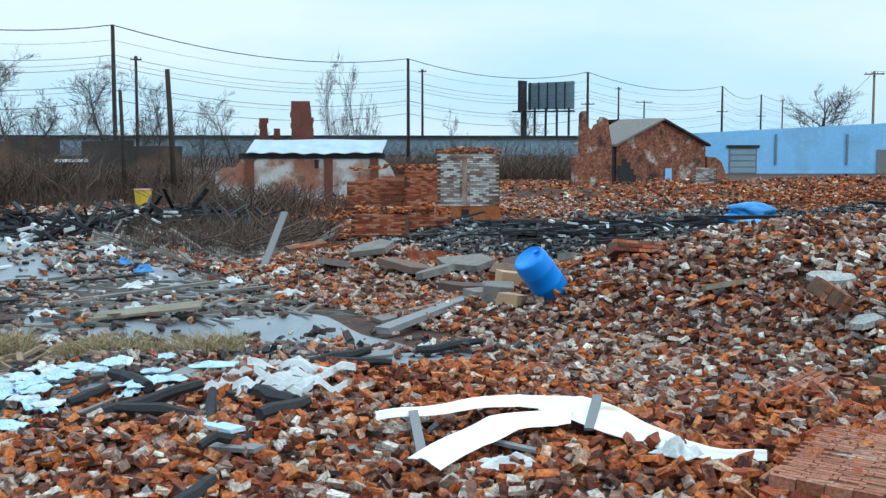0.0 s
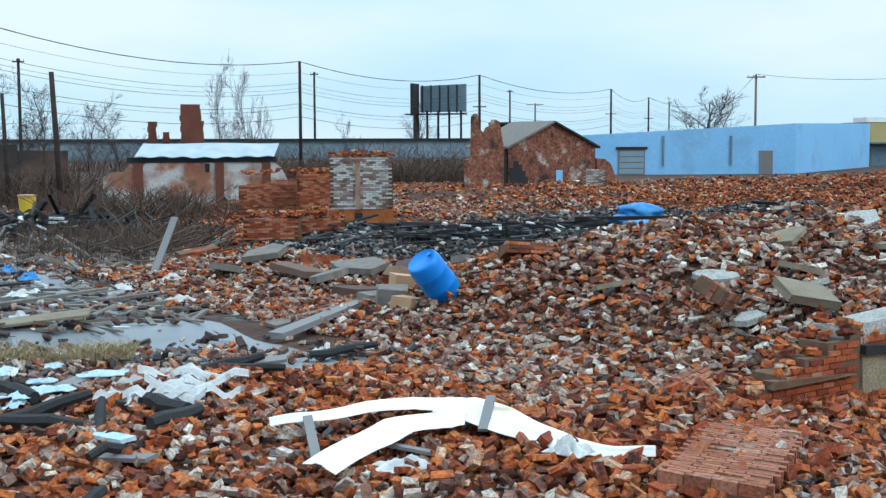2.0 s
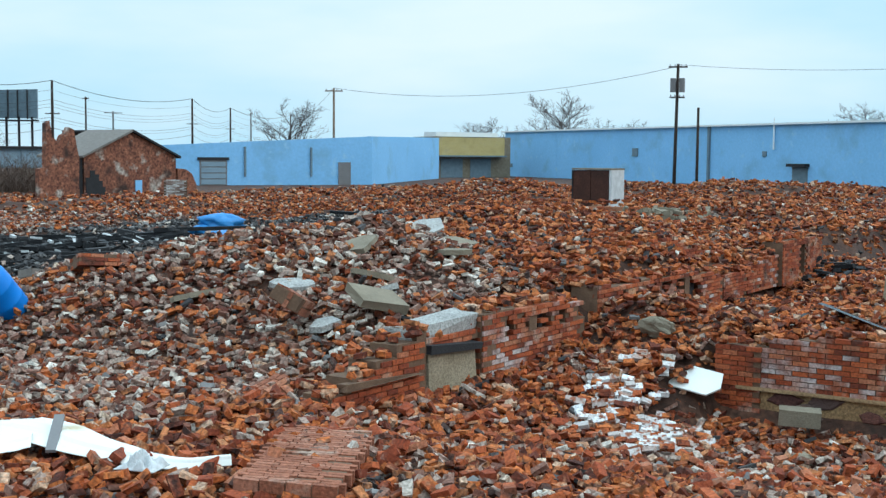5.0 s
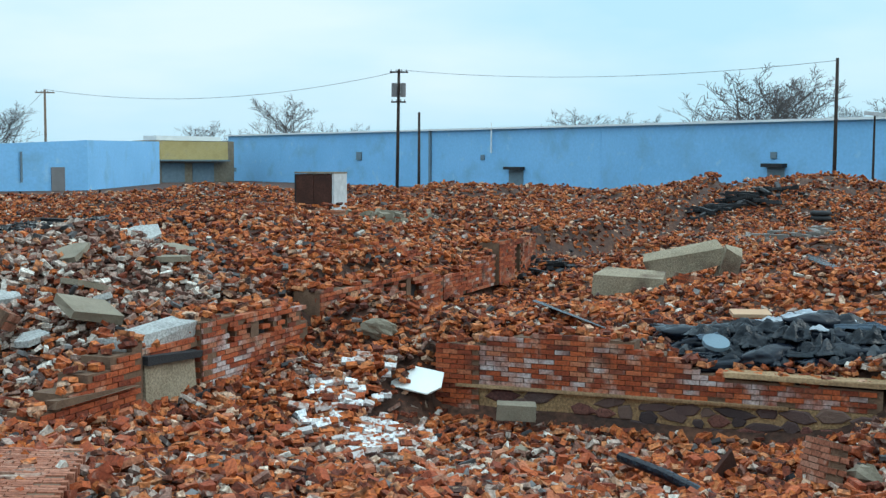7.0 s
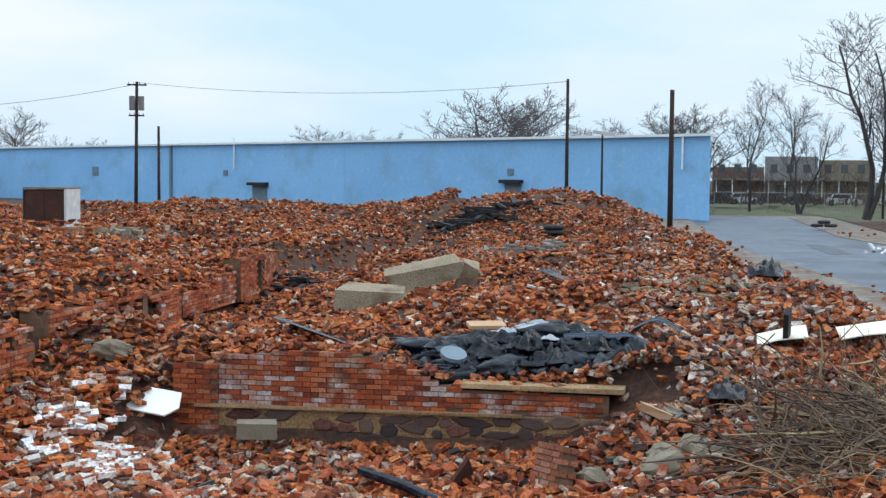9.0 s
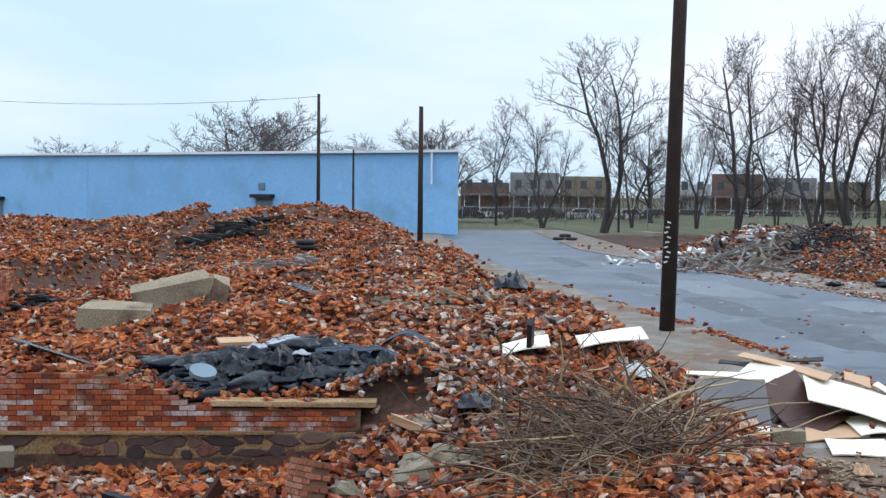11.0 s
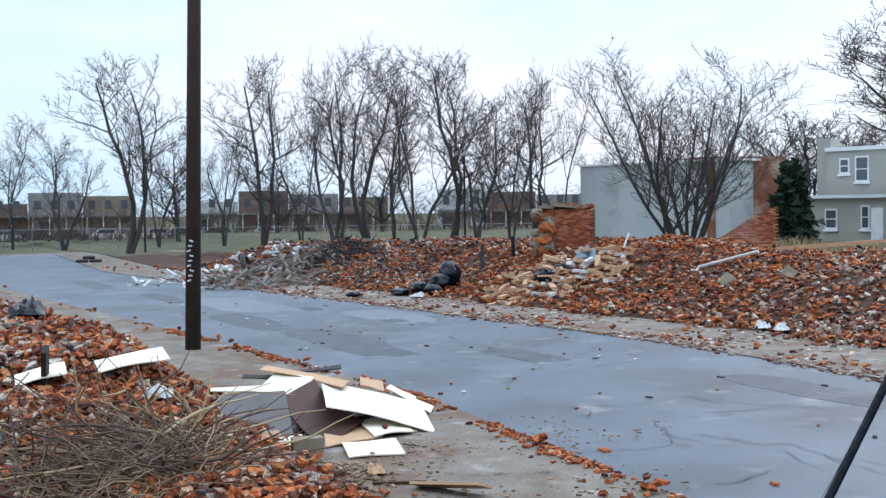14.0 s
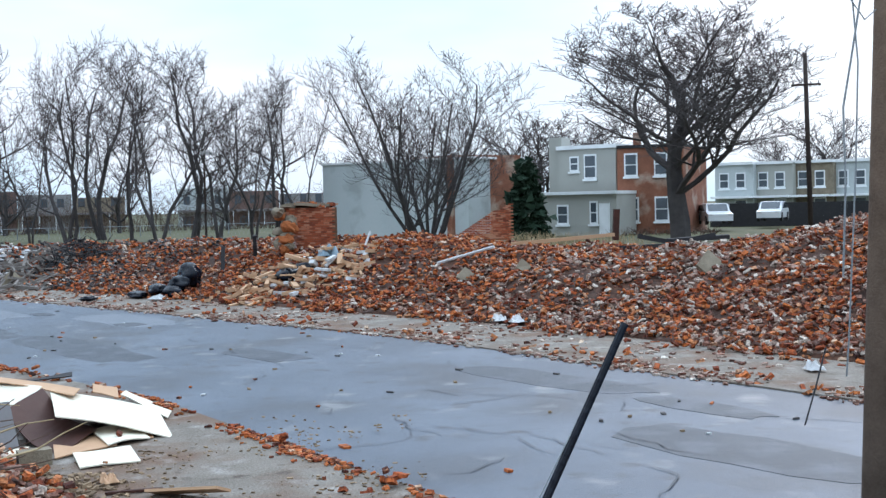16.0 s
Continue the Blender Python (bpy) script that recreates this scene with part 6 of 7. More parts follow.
def stick_heap(name, cx, cy, rx_, ry_, n, lmin, lmax, w, material, label, seed, lift=0.35, category="debris", flat=0.2):
    g = random.Random(seed)
    b = Build()
    for _ in range(n):
        t_, r_ = g.uniform(0, 6.283), math.sqrt(g.random())
        x, y = cx + rx_ * r_ * math.cos(t_), cy + ry_ * r_ * math.sin(t_)
        l_ = g.uniform(lmin, lmax)
        b.box((x, y, hz(x, y) + g.uniform(0.02, lift) * (1.1 - r_)), (l_, g.uniform(0.4, 1.0) * w, g.uniform(0.3, 1.0) * w * 0.7), rz=g.uniform(0, 360), ry=g.gauss(0, flat * 60), jit=0.01)
    return single(name, b, material, label, category, "", "stuff")


stick_heap("charred_timber", *ab(23.5, 28.8), 6.0, 4.5, 420, 0.6, 3.2, 0.2, m_dark, "heap of charred black roof timbers", 3, 0.35, flat=0.06)
stick_heap("charred_timber", *pd(17.5, 41), 4.0, 1.8, 140, 0.8, 3.0, 0.18, m_dark, "heap of charred black roof timbers", 13, 0.3, flat=0.06)
stick_heap("charred_timber", *ab(26.0, 27.0), 7.0, 2.6, 260, 0.8, 3.4, 0.2, m_dark, "charred black joists spread over the heap", 43, 0.5, flat=0.05)
stick_heap("pale_scraps", *ab(22.5, 28.0), 6.0, 3.6, 90, 0.12, 0.4, 0.1, m_cloth, "pale plaster scraps among charred timber", 4, 0.5)
stick_heap("burnt_debris", -9.2, 38.5, 5.0, 3.5, 420, 0.4, 2.2, 0.16, m_dark, "tangled heap of burnt household debris", 5, 0.9, flat=0.3)
stick_heap("burnt_debris", -16.0, 40.5, 5.0, 2.2, 260, 0.4, 2.0, 0.16, m_dark, "tangled heap of burnt household debris", 6, 0.7, flat=0.3)
stick_heap("wood_debris", -6.5, 31.0, 3.0, 4.0, 260, 0.4, 2.4, 0.1, m_plank, "broken laths and branches strewn on the lot", 7, 0.5, flat=0.2)
stick_heap("wood_debris", -6.0, 21.6, 4.4, 3.0, 300, 0.3, 1.5, 0.09, m_plank, "broken laths strewn on the lot", 8, 0.14, flat=0.06)
stick_heap("wood_debris", -6.5, 16.2, 3.4, 2.2, 260, 0.2, 0.9, 0.08, m_stalk, "broken laths strewn on the lot", 9, 0.2, flat=0.12)
stick_heap("white_debris", -9.8, 36.5, 4.5, 3.0, 60, 0.2, 0.8, 0.16, m_cloth, "pale household scraps in the burnt heap", 10, 0.9, flat=0.3)
stick_heap("white_debris", -6.5, 22.5, 5.0, 4.0, 70, 0.1, 0.4, 0.1, m_cloth, "pale paper and plastic scraps on the lot", 11, 0.12, flat=0.1)
wb, wr = Build(), Build()
g_ = random.Random(12)
for k in range(360):
    f, e = g_.random(), g_.gauss(0, 0.3)
    x, y = 8.6 - 0.3 * f + 1.3 * e, 13.7 - 2.1 * f + 0.5 * e
    (wb if g_.random() < 0.5 else wr).box((x, y, hz(x, y) + g_.uniform(0.05, 0.19)), (g_.uniform(0.12, 0.2), 0.09, 0.055), rz=-25 + g_.gauss(0, 12), rx=30 + g_.gauss(0, 14), ry=g_.gauss(0, 10), jit=0.008)
m_whitebrick = mat("white_painted_brick", [(0.0, (0.30, 0.16, 0.11)), (0.3, (0.45, 0.40, 0.37)), (0.7, (0.66, 0.65, 0.64)), (1.0, (0.76, 0.76, 0.76))], 3, rand=0.6, island=True, bump=0.6, grit=0.3, stain=((0.26, 0.085, 0.04), 9, 0.52, 0.62))
single("whitewashed_bricks", wb, m_whitebrick, "rows of white-painted bricks from a fallen wall", "bricks", "", "stuff")
single("fallen_bricks", wr, m_red, "red bricks among white-painted ones", "bricks", "", "stuff")
stick_heap("grey_rubble", *pd(33.6, 33.5), 2.4, 1.2, 110, 0.2, 0.7, 0.25, m_conc, "pale grey concrete and plaster rubble by the cabinet", 14, 0.4, flat=0.3)
stick_heap("grey_rubble", *pd(63.5, 24), 2.6, 3.5, 240, 0.1, 0.4, 0.16, m_conc, "grey stone rubble along the pavement edge", 15, 0.25, flat=0.3)
stick_heap("grey_rubble", *pd(53.5, 40), 3.5, 2.0, 130, 0.3, 1.2, 0.3, m_plank, "grey floor slabs showing through the bricks", 16, 0.15, flat=0.03)
stick_heap("charred_timber", *pd(51.8, 52), 3.5, 1.2, 60, 0.6, 2.4, 0.25, m_dark, "charred beams on the far heap", 17, 0.5, flat=0.1)
stick_heap("charred_timber", *pd(42.3, 28.0), 1.2, 1.6, 70, 0.2, 0.6, 0.16, m_dark, "sooty rubble beside the brick pier", 18, 0.3, flat=0.2)
stick_heap("mixed_debris", *pd(89.3, 41), 2.5, 3.0, 130, 0.2, 0.9, 0.2, m_tan, "boards and rags tipped over the rubble", 19, 0.7, flat=0.3)
stick_heap("mixed_debris", *pd(76, 56), 7.0, 3.2, 260, 0.3, 1.6, 0.16, m_plank, "branches and boards tipped over the rubble", 20, 0.8, flat=0.3)
stick_heap("white_debris", *pd(74, 60), 9.0, 4.0, 110, 0.2, 0.9, 0.2, m_cloth, "pale scraps tipped over the far rubble", 21, 0.7, flat=0.3)
stick_heap("white_debris", *pd(90.5, 40.5), 2.6, 1.6, 30, 0.2, 0.6, 0.2, m_cloth, "pale scraps tipped over the far rubble", 22, 0.6, flat=0.3)


# dry grass tufts, shrub stalks, brush heap
def tufts(name, spots, n, h, material, label, seed, spread=0.5, r=0.006):
    g = random.Random(seed)
    b = Build()
    for cx, cy, rr in spots:
        for _ in range(n):
            t_, q_ = g.uniform(0, 6.283), math.sqrt(g.random()) * rr
            x, y = cx + q_ * math.cos(t_), cy + q_ * math.sin(t_)
            p = Vector((x, y, hz(x, y)))
            d = Vector((g.gauss(0, spread), g.gauss(0, spread), 1)).normalized()
            l_ = h * g.uniform(0.5, 1.2)
            bend = Vector((g.gauss(0, spread), g.gauss(0, spread), -0.2)) * l_ * 0.5
            b.tube([p, p + d * l_ * 0.6, p + d * l_ + bend], [r, r * 0.8, r * 0.3], 3, cap=False)
    return single(name, b, material, label, "dry grass", "", "stuff")


tufts("dry_grass", [(-3.6, 16.3, 0.55), (-3.2, 15.9, 0.4), (-4.6, 16.2, 0.5), (-6.4, 17.0, 0.5), (-5.0, 16.0, 0.35)], 420, 0.42, m_straw, "bleached dry grass tufts on the lot", 1)
tufts("dry_weeds", [(-6.2, 29.5, 1.8), (-7.2, 32, 1.8), (-5.2, 31.0, 1.4), (-5.8, 34, 2.0)], 300, 1.0, m_scrub, "dry brown weeds grown through debris", 2, 0.3, 0.008)
tufts("dry_weeds", [(*pd(100.5, 60), 3.0), (*pd(103.0, 60), 3.0), (*pd(99.0, 64), 3.0)], 260, 0.7, m_straw, "dry grass behind the rubble heap", 3, 0.3, 0.012)
tufts("dry_weeds", [(-13, 52, 3.5), (-9, 50, 3.0), (-4, 48, 3.0), (-17, 55, 3.0)], 420, 1.1, m_scrub, "dense dry brown weeds before the scorched wall", 4, 0.35, 0.012)


def brush(cx, cy, rr, n, lmin, lmax, material, label, seed, r0=0.012, z0=0.3):
    g = random.Random(seed)
    b = Build()
    for _ in range(n):
        t_, q_ = g.uniform(0, 6.283), math.sqrt(g.random()) * rr
        p = Vector((cx + q_ * math.cos(t_), cy + q_ * math.sin(t_), 0))
        p.z = hz(p.x, p.y) + g.uniform(0, z0) * (1 - q_ / rr)
        d = Vector((g.gauss(0, 1), g.gauss(0, 1), g.uniform(-0.1, 0.75))).normalized()
        l_ = g.uniform(lmin, lmax)
        pts = [p]
        for k in range(5):
            d = (d + Vector((g.gauss(0, 0.22), g.gauss(0, 0.22), g.gauss(-0.08, 0.16)))).normalized()
            p = p + d * l_ / 5
            pts.append(p)
        rr_ = r0 * g.uniform(0.4, 1.3)
        b.tube(pts, [rr_ * f for f in (1, .95, .85, .7, .5, .3)], 4, cap=False)
    return tagged(single("brush_heap", b, material, label, "brush", "", "stuff"))


brush(12.6, 4.8, 1.1, 300, 0.5, 1.5, m_stalk, "heap of dry tangled brushwood by the pavement", 31, 0.012, 0.5)
brush(11.7, 4.2, 0.9, 240, 0.4, 1.3, m_stalk, "heap of dry tangled brushwood by the pavement", 32, 0.011, 0.4)
brush(12.3, 4.7, 1.2, 200, 0.8, 1.8, m_scrub, "heap of dark tangled brushwood by the pavement", 36, 0.016, 0.7)
brush(12.9, 4.4, 1.2, 34, 1.2, 2.0, m_straw, "pale bent branches over the brush heap", 33, 0.02, 0.6)
brush(-5.6, 31.0, 2.4, 60, 1.5, 3.4, m_scrub, "fallen dark branches on the lot", 34, 0.03, 0.3)
brush(*pd(79.2, 57), 1.7, 240, 0.4, 1.2, m_dark, "uprooted dark root ball on the far rubble", 35, 0.03, 1.2)

m_tyre = mat("blue_black_rubber", [(0.2, (0.018, 0.03, 0.045)), (0.8, (0.05, 0.075, 0.105))], 5, rough=0.45, bump=0.5, spec=0.2)
m_clear = mat("grey_clear_film", [(0.2, (0.20, 0.22, 0.25)), (0.8, (0.55, 0.57, 0.60))], 5, rough=0.25, bump=0.6, spec=0.6)
m_film = mat("glossy_black_film", [(0.2, (0.002, 0.003, 0.005)), (0.8, (0.007, 0.010, 0.016))], 3, rough=0.13, bump=1.0, bscale=16, spec=0.22)
# black plastic bag heap
def bag_spot(g, k=1.0):
    """A place in the heap of bags, and how high it stands there."""
    u_, v_ = g.uniform(-1, 1) * k, g.uniform(-1, 1) * k
    x, y = 13.75 + 1.25 * u_ * 0.8 + 0.5 * v_, 9.75 - 1.15 * u_ + 0.75 * v_
    return x, y, max(0.0, 0.42 * (1 - 0.8 * u_ * u_) * (1 - 0.5 * (v_ - 0.4) ** 2))


for k in range(36):
    g_ = random.Random(300 + k)
    x, y, rise_ = bag_spot(g_, 0.95)
    single("rubbish_bag", sack((x, y, hz(x, y) + rise_ * g_.uniform(0.1, 0.75) - 0.05), g_.uniform(0.7, 1.3), g_.uniform(0.2, 0.42), g_.uniform(0.16, 0.3), 320 + k, -40 + g_.gauss(0, 30)), m_black, "glossy black plastic rubbish bag", "rubbish bag", "black bag heap", "", True)
for k in range(44):
    g_ = random.Random(700 + k)
    x, y, rise_ = bag_spot(g_)
    single("black_film", crumple((x, y, hz(x, y) + rise_ * g_.uniform(0.5, 1.0)), g_.uniform(0.5, 0.9), g_.uniform(0.22, 0.45), g_.uniform(0.14, 0.28), 720 + k, -40 + g_.gauss(0, 35), 14, 0.9), m_film, "torn crumpled sheet of glossy black film", "plastic film", "black film", "", True)
for k in range(16):
    g_ = random.Random(760 + k)
    x, y = 14.15 + g_.gauss(0, 0.32), 10.0 + g_.gauss(0, 0.3)
    single("plastic_film", crumple((x, y, hz(x, y) + g_.uniform(0.36, 0.5)), g_.uniform(0.25, 0.5), g_.uniform(0.05, 0.12), 0.08, 131 + k, -45 + g_.gauss(0, 30), 9, 0.7), m_clear, "crumpled clear plastic film on the bags", "plastic film", "clear film", "", True)
for k, (x, y, l_, r_) in enumerate(((14.7, 9.35, 1.2, -62), (14.2, 9.0, 1.1, -48), (12.9, 10.6, 0.7, -10), (14.4, 8.75, 1.3, -52))):
    single("grey_strip", strip_sheet([(x - l_ / 2 * math.cos(radians(r_)), y - l_ / 2 * math.sin(radians(r_)), hz(x, y) + 0.42), (x, y, hz(x, y) + 0.44), (x + l_ / 2 * math.cos(radians(r_)), y + l_ / 2 * math.sin(radians(r_)), hz(x, y) + 0.2)], 0.16, 0.03), m_tyre, "blue-grey rubber strip on the bag heap", "strip", "rubber strips")
single("metal_disc", Build().tube([(12.45, 10.25, 0.60), (12.44, 10.23, 0.65)], [0.18, 0.18], 20), m_steel, "round grey metal lid in the bag heap", "lid")
single("loose_board", Build().box((14.0, 10.9, hz(14.0, 10.9) + 0.5), (0.55, 0.3, 0.05), rz=-40, rx=8), m_tan, "small tan board on the bag heap", "board", "loose boards")
single("black_board", Build().box((12.55, 12.9, 0.66), (3.2, 0.26, 0.05), rz=69, ry=-2, rx=24, jit=0.03), m_black, "black plastic panel by the foundation wall", "board", "black boards")
single("black_board", Build().box((22.9, 15.75, hz(22.9, 15.75) + 0.12), (3.6, 0.3, 0.1), rz=45, rx=10, jit=0.04), m_black, "black plastic panel lying on the bricks", "board", "black boards")
single("black_pipe", Build().tube([(9.75, 9.35, -0.32), (9.65, 8.6, -0.34), (9.45, 7.6, -0.42)], [0.06, 0.06, 0.06], 10), m_black, "black plastic pipe end in the rubble", "pipe")
# bent tyre strip
pts = [(16.15 + 0.04 * k * k * 0.12, 9.75 - 0.12 * k, 0.42 + 0.42 * math.sin(0.35 + k * 0.33)) for k in range(8)]
single("tyre_strip", strip_sheet(pts, 0.22, 0.03), m_tyre, "curved strip of blue-black tyre standing in the bricks", "tyre")


def tyre(at, r, rx=0, ry=0, label="old black car tyre lying on rubble"):
    t = thing("old_tyre", at, label, "tyre", "old tyres", 0, rx, ry)
    b = Build()
    for i in range(20):
        p = 2 * math.pi * i / 20
        for j in range(8):
            q_ = 2 * math.pi * j / 8
            rr = r - 0.1 + 0.1 * math.cos(q_)
            b.v.append((rr * math.cos(p), rr * math.sin(p), 0.1 * math.sin(q_) + 0.1))
    for i in range(20):
        for j in range(8):
            b.f.append((i * 8 + j, ((i + 1) % 20) * 8 + j, ((i + 1) % 20) * 8 + (j + 1) % 8, i * 8 + (j + 1) % 8))
    part("tread", b, m_rubber, t, "", True)


tyre((*pd(55.2, 49.5), hz(*pd(55.2, 49.5)) + 0.1), 0.42)
tyre((*pd(55.2, 49.5), hz(*pd(55.2, 49.5)) + 0.3), 0.42)
tyre((*pd(91.9, 52), hz(*pd(91.9, 52)) + 0.1), 0.4)
tyre((*pd(91.9, 52), hz(*pd(91.9, 52)) + 0.3), 0.4)
tyre((*pd(67.2, 78), 0.15), 0.4)
tyre((*pd(67.8, 78), 0.15), 0.4)
tyre((*pd(67.5, 78.3), 0.35), 0.4)
tyre((*pd(74.6, 57), hz(*pd(74.6, 57)) + 0.5), 0.7, 80, 10)

# pale panels, plinths and lumps near the foundation wall
b = Build()
b.slab([(-0.42, -0.2), (0.3, -0.26), (0.48, -0.05), (0.42, 0.3), (-0.1, 0.34)], 0, 0.03)
ob = single("white_board", b, m_pvc, "cut white board lying on the bricks", "board", "white boards")
ob.matrix_world = pose(9.66, 13.12, -0.02, 32, 6, -54) @ Matrix.Scale(0.82, 4)
single("sandstone_block", Build().box((10.3, 11.75, -0.28), (0.5, 0.25, 0.2), rz=-42, jit=0.02), m_conc, "tan sandstone block before the wall", "stone block", "stone blocks")


for k, (x, y, s_) in enumerate(((11.5, 7.4, 0.27), (11.9, 6.7, 0.33), (12.2, 6.9, 0.22), (12.35, 6.55, 0.28), (10.3, 9.6, 0.16), (9.9, 10.2, 0.13), (12.4, 6.2, 0.2), (10.9, 8.9, 0.14), (9.6, 10.9, 0.17), (12.0, 7.3, 0.15), (12.9, 7.2, 0.18), (8.2, 10.4, 0.14))):
    boulder(up(x, y, s_ * 0.35), s_, 200 + k, m_conc, "grey crumbled mortar lump in the bricks")
single("flat_stone", Build().box(up(12.75, 7.3, 0.1), (0.5, 0.4, 0.07), rz=30, rx=20, ry=8, jit=0.04), m_tan, "flat tan stone in the rubble", "stone")
single("cloth_roll", sack(up(9.95, 14.4, 0.0), 0.24, 0.55, 0.32, 140, 30), m_conc, "grey-brown rag bundle against the wall", "cloth")
single("rusty_plate", Build().box(up(10.6, 8.6, 0.15), (0.45, 0.04, 0.4), rz=30, rx=30, ry=35), m_rust, "bent rusty steel plate in the bricks", "plate")
single("charred_board", Build().box(up(15.5, 6.9, 0.3), (0.18, 0.07, 0.75), rz=10, ry=-30, rx=8), m_dark, "charred post end standing in the rubble", "post")
single("black_film", crumple(up(13.4, 6.7, 0.06), 0.7, 0.5, 0.2, 143, 20), m_black, "crumpled black plastic film in the bricks", "plastic film", "black film")
single("black_sheet", crumple(up(26.0, 12.1, 0.05), 1.1, 0.8, 0.55, 144, 20, 12, 0.9), m_black, "folded black sheet at the heap's edge", "sheet")

# boards dumped on the pavement: plan place, height, length, width, turn, lift of one end, lift of the back
def dumped(x, y, z, length, width, rz, ry, rx, skew, sag, material, label):
    """A board dumped on the pile, out of square by skew, sagging between its ends."""
    M = pose(x, y, z, rx, ry, rz)

    def fn(u, v):
        return M @ Vector(((u - 0.5) * length + (v - 0.5) * skew, (v - 0.5) * width, sag * math.sin(math.pi * u) ** 1.2 + 0.008 * math.sin(u * 5 + v * 3)))

    single("dumped_board", Build().sheet(12, 3, fn, 0.016), material, label, "board", "dumped boards")


dumped(15.77, 4.09, 0.312, 0.90, 0.61, -73, -1.6, 61.3, -0.07, 0, m_greyboard, "grey laminate panel leaning on the board pile")
dumped(17.08, 2.67, 0.230, 1.55, 1.73, -87, 13.4, 0.9, -0.36, 0.03, m_ply, "large cream-faced board sloping down the board pile")
dumped(17.86, 4.19, 0.410, 1.32, 0.71, -141, -1.7, 16.6, -0.70, 0, m_ply, "cream-faced board at the back of the pile")
dumped(16.52, 3.34, 0.258, 1.56, 0.91, -141, 15.1, -4.7, -0.72, -0.13, m_brown, "curled dark brown laminate sheet on the boards")
dumped(15.88, 2.78, 0.033, 0.98, 0.77, -39, -0.3, 0.1, 0.60, 0, m_tan, "tan fibreboard flat under the pile")
dumped(14.98, 2.36, 0.035, 0.72, 0.90, -66, -0.0, 0.6, 0.12, 0, m_ply, "small cream board flat on the pavement")
dumped(16.36, 2.42, 0.065, 0.63, 1.00, -47, -0.0, 1.7, 0.37, 0.02, m_ply, "cream-faced board end at the pile foot")
dumped(16.47, 2.21, 0.030, 0.39, 0.69, -61, -0.0, 0.0, 0.19, 0, m_tan, "tan fibreboard scrap beside the pile")
dumped(18.38, 4.03, 0.480, 2.27, 0.38, -133, 1.0, -1.0, -0.37, 0.02, m_tan, "long tan fibreboard strip over the pile")
dumped(18.94, 3.04, 0.280, 0.47, 0.67, -117, 7.3, -3.9, -0.51, 0, m_tan, "tan fibreboard end behind the pile")
dumped(19.19, 2.61, 0.095, 0.95, 0.25, -146, 5.4, -7.1, -0.33, 0, m_ply, "narrow cream offcut beside the pile")
dumped(18.45, 2.22, 0.045, 1.24, 0.21, -154, 0.5, -1.0, -0.43, 0, m_ply, "narrow cream offcut beside the pile")
dumped(15.34, 3.68, 0.035, 0.57, 0.36, -56, -0.0, 4.7, 0.25, 0, m_ply, "cream strip under the grey panel")
dumped(17.90, 5.58, 0.160, 0.53, 0.29, -64, -0.0, 24.4, 0.00, 0, m_brown, "dark brown laminate strip beside the pile")
dumped(18.18, 5.29, 0.290, 1.35, 0.30, -89, -1.7, 4.2, -0.05, 0, m_ply, "white board edge behind the grey panel")
dumped(14.91, 3.49, 0.020, 0.54, 0.35, -135, -0.0, 0.0, -0.32, 0, m_brown, "brown laminate scrap by the block")
dumped(17.58, 5.19, 0.165, 0.50, 0.16, -146, 15.2, -12.9, -0.17, 0, m_tan, "split tan board end by the grey panel")
dumped(17.58, 5.46, 0.055, 0.72, 0.46, -125, 1.6, 1.4, -0.32, 0, m_greyboard, "grey laminate scrap under the pile")
dumped(19.16, 4.93, 0.355, 0.59, 0.36, -101, -0.0, 1.6, -0.14, 0, m_dark, "dark lath behind the pile")
dumped(19.39, 3.96, 0.450, 0.86, 0.28, -40, -0.0, 0.0, 0.23, 0, m_dark, "dark lath behind the pile")
dumped(16.18, 5.95, 1.000, 0.96, 0.70, -63, -8.4, 6.6, 0.00, 0.02, m_ply, "white-faced board lying over the brick slope")
dumped(15.68, 7.05, 0.865, 0.68, 0.61, -65, -12.7, 7.8, -0.00, 0.02, m_ply, "white-faced board lying over the brick slope")
single("plastic_film", crumple((15.75, 5.45, hz(15.75, 5.45) + 0.04), 0.6, 0.5, 0.2, 190, 20, 14, 0.8), m_cloth, "grey-white crumpled plastic by the boards", "plastic film")
stick_heap("board_scraps", 17.5, 4.0, 1.4, 1.2, 60, 0.2, 0.8, 0.2, m_plank, "splintered board scraps under the dumped boards", 23, 0.2, flat=0.1)
stick_heap("leaf_litter", 13.0, 2.6, 1.2, 0.8, 420, 0.03, 0.12, 0.05, m_stalk, "brown leaf and brick litter on the pavement", 24, 0.05, flat=0.2)
kb = Build()
g_ = random.Random(26)
for _ in range(1800):
    a_ = g_.uniform(9.5, 34)
    if math.sin(a_ * 1.1) + 0.5 * math.sin(a_ * 2.7) < g_.uniform(-1, 1.1):
        continue
    x, y = ab(a_, float(near_edge(a_)) + abs(g_.gauss(0, 0.16)) + 0.02)
    s_ = g_.uniform(0.02, 0.06)
    kb.box((x, y, 0.02), (s_ * 1.6, s_, s_ * 0.6), rz=g_.uniform(0, 360), rx=g_.gauss(0, 15), jit=0.01)
pl = Build()
for _ in range(2200):
    x, y = g_.uniform(10.5, 17.5), g_.uniform(-1.5, 4.5)
    if math.sin(x * 2.1 + y) + math.sin(y * 2.9 - x * 0.7) < g_.uniform(-0.8, 2.0):
        continue
    s_ = g_.uniform(0.008, 0.035)
    pl.box((x, y, 0.008), (s_ * g_.uniform(1, 2.5), s_, s_ * 0.5), rz=g_.uniform(0, 360), jit=0.004)
single("pavement_litter", pl, m_stalk, "dry leaf crumbs and grit over the pavement", "litter", "", "stuff")
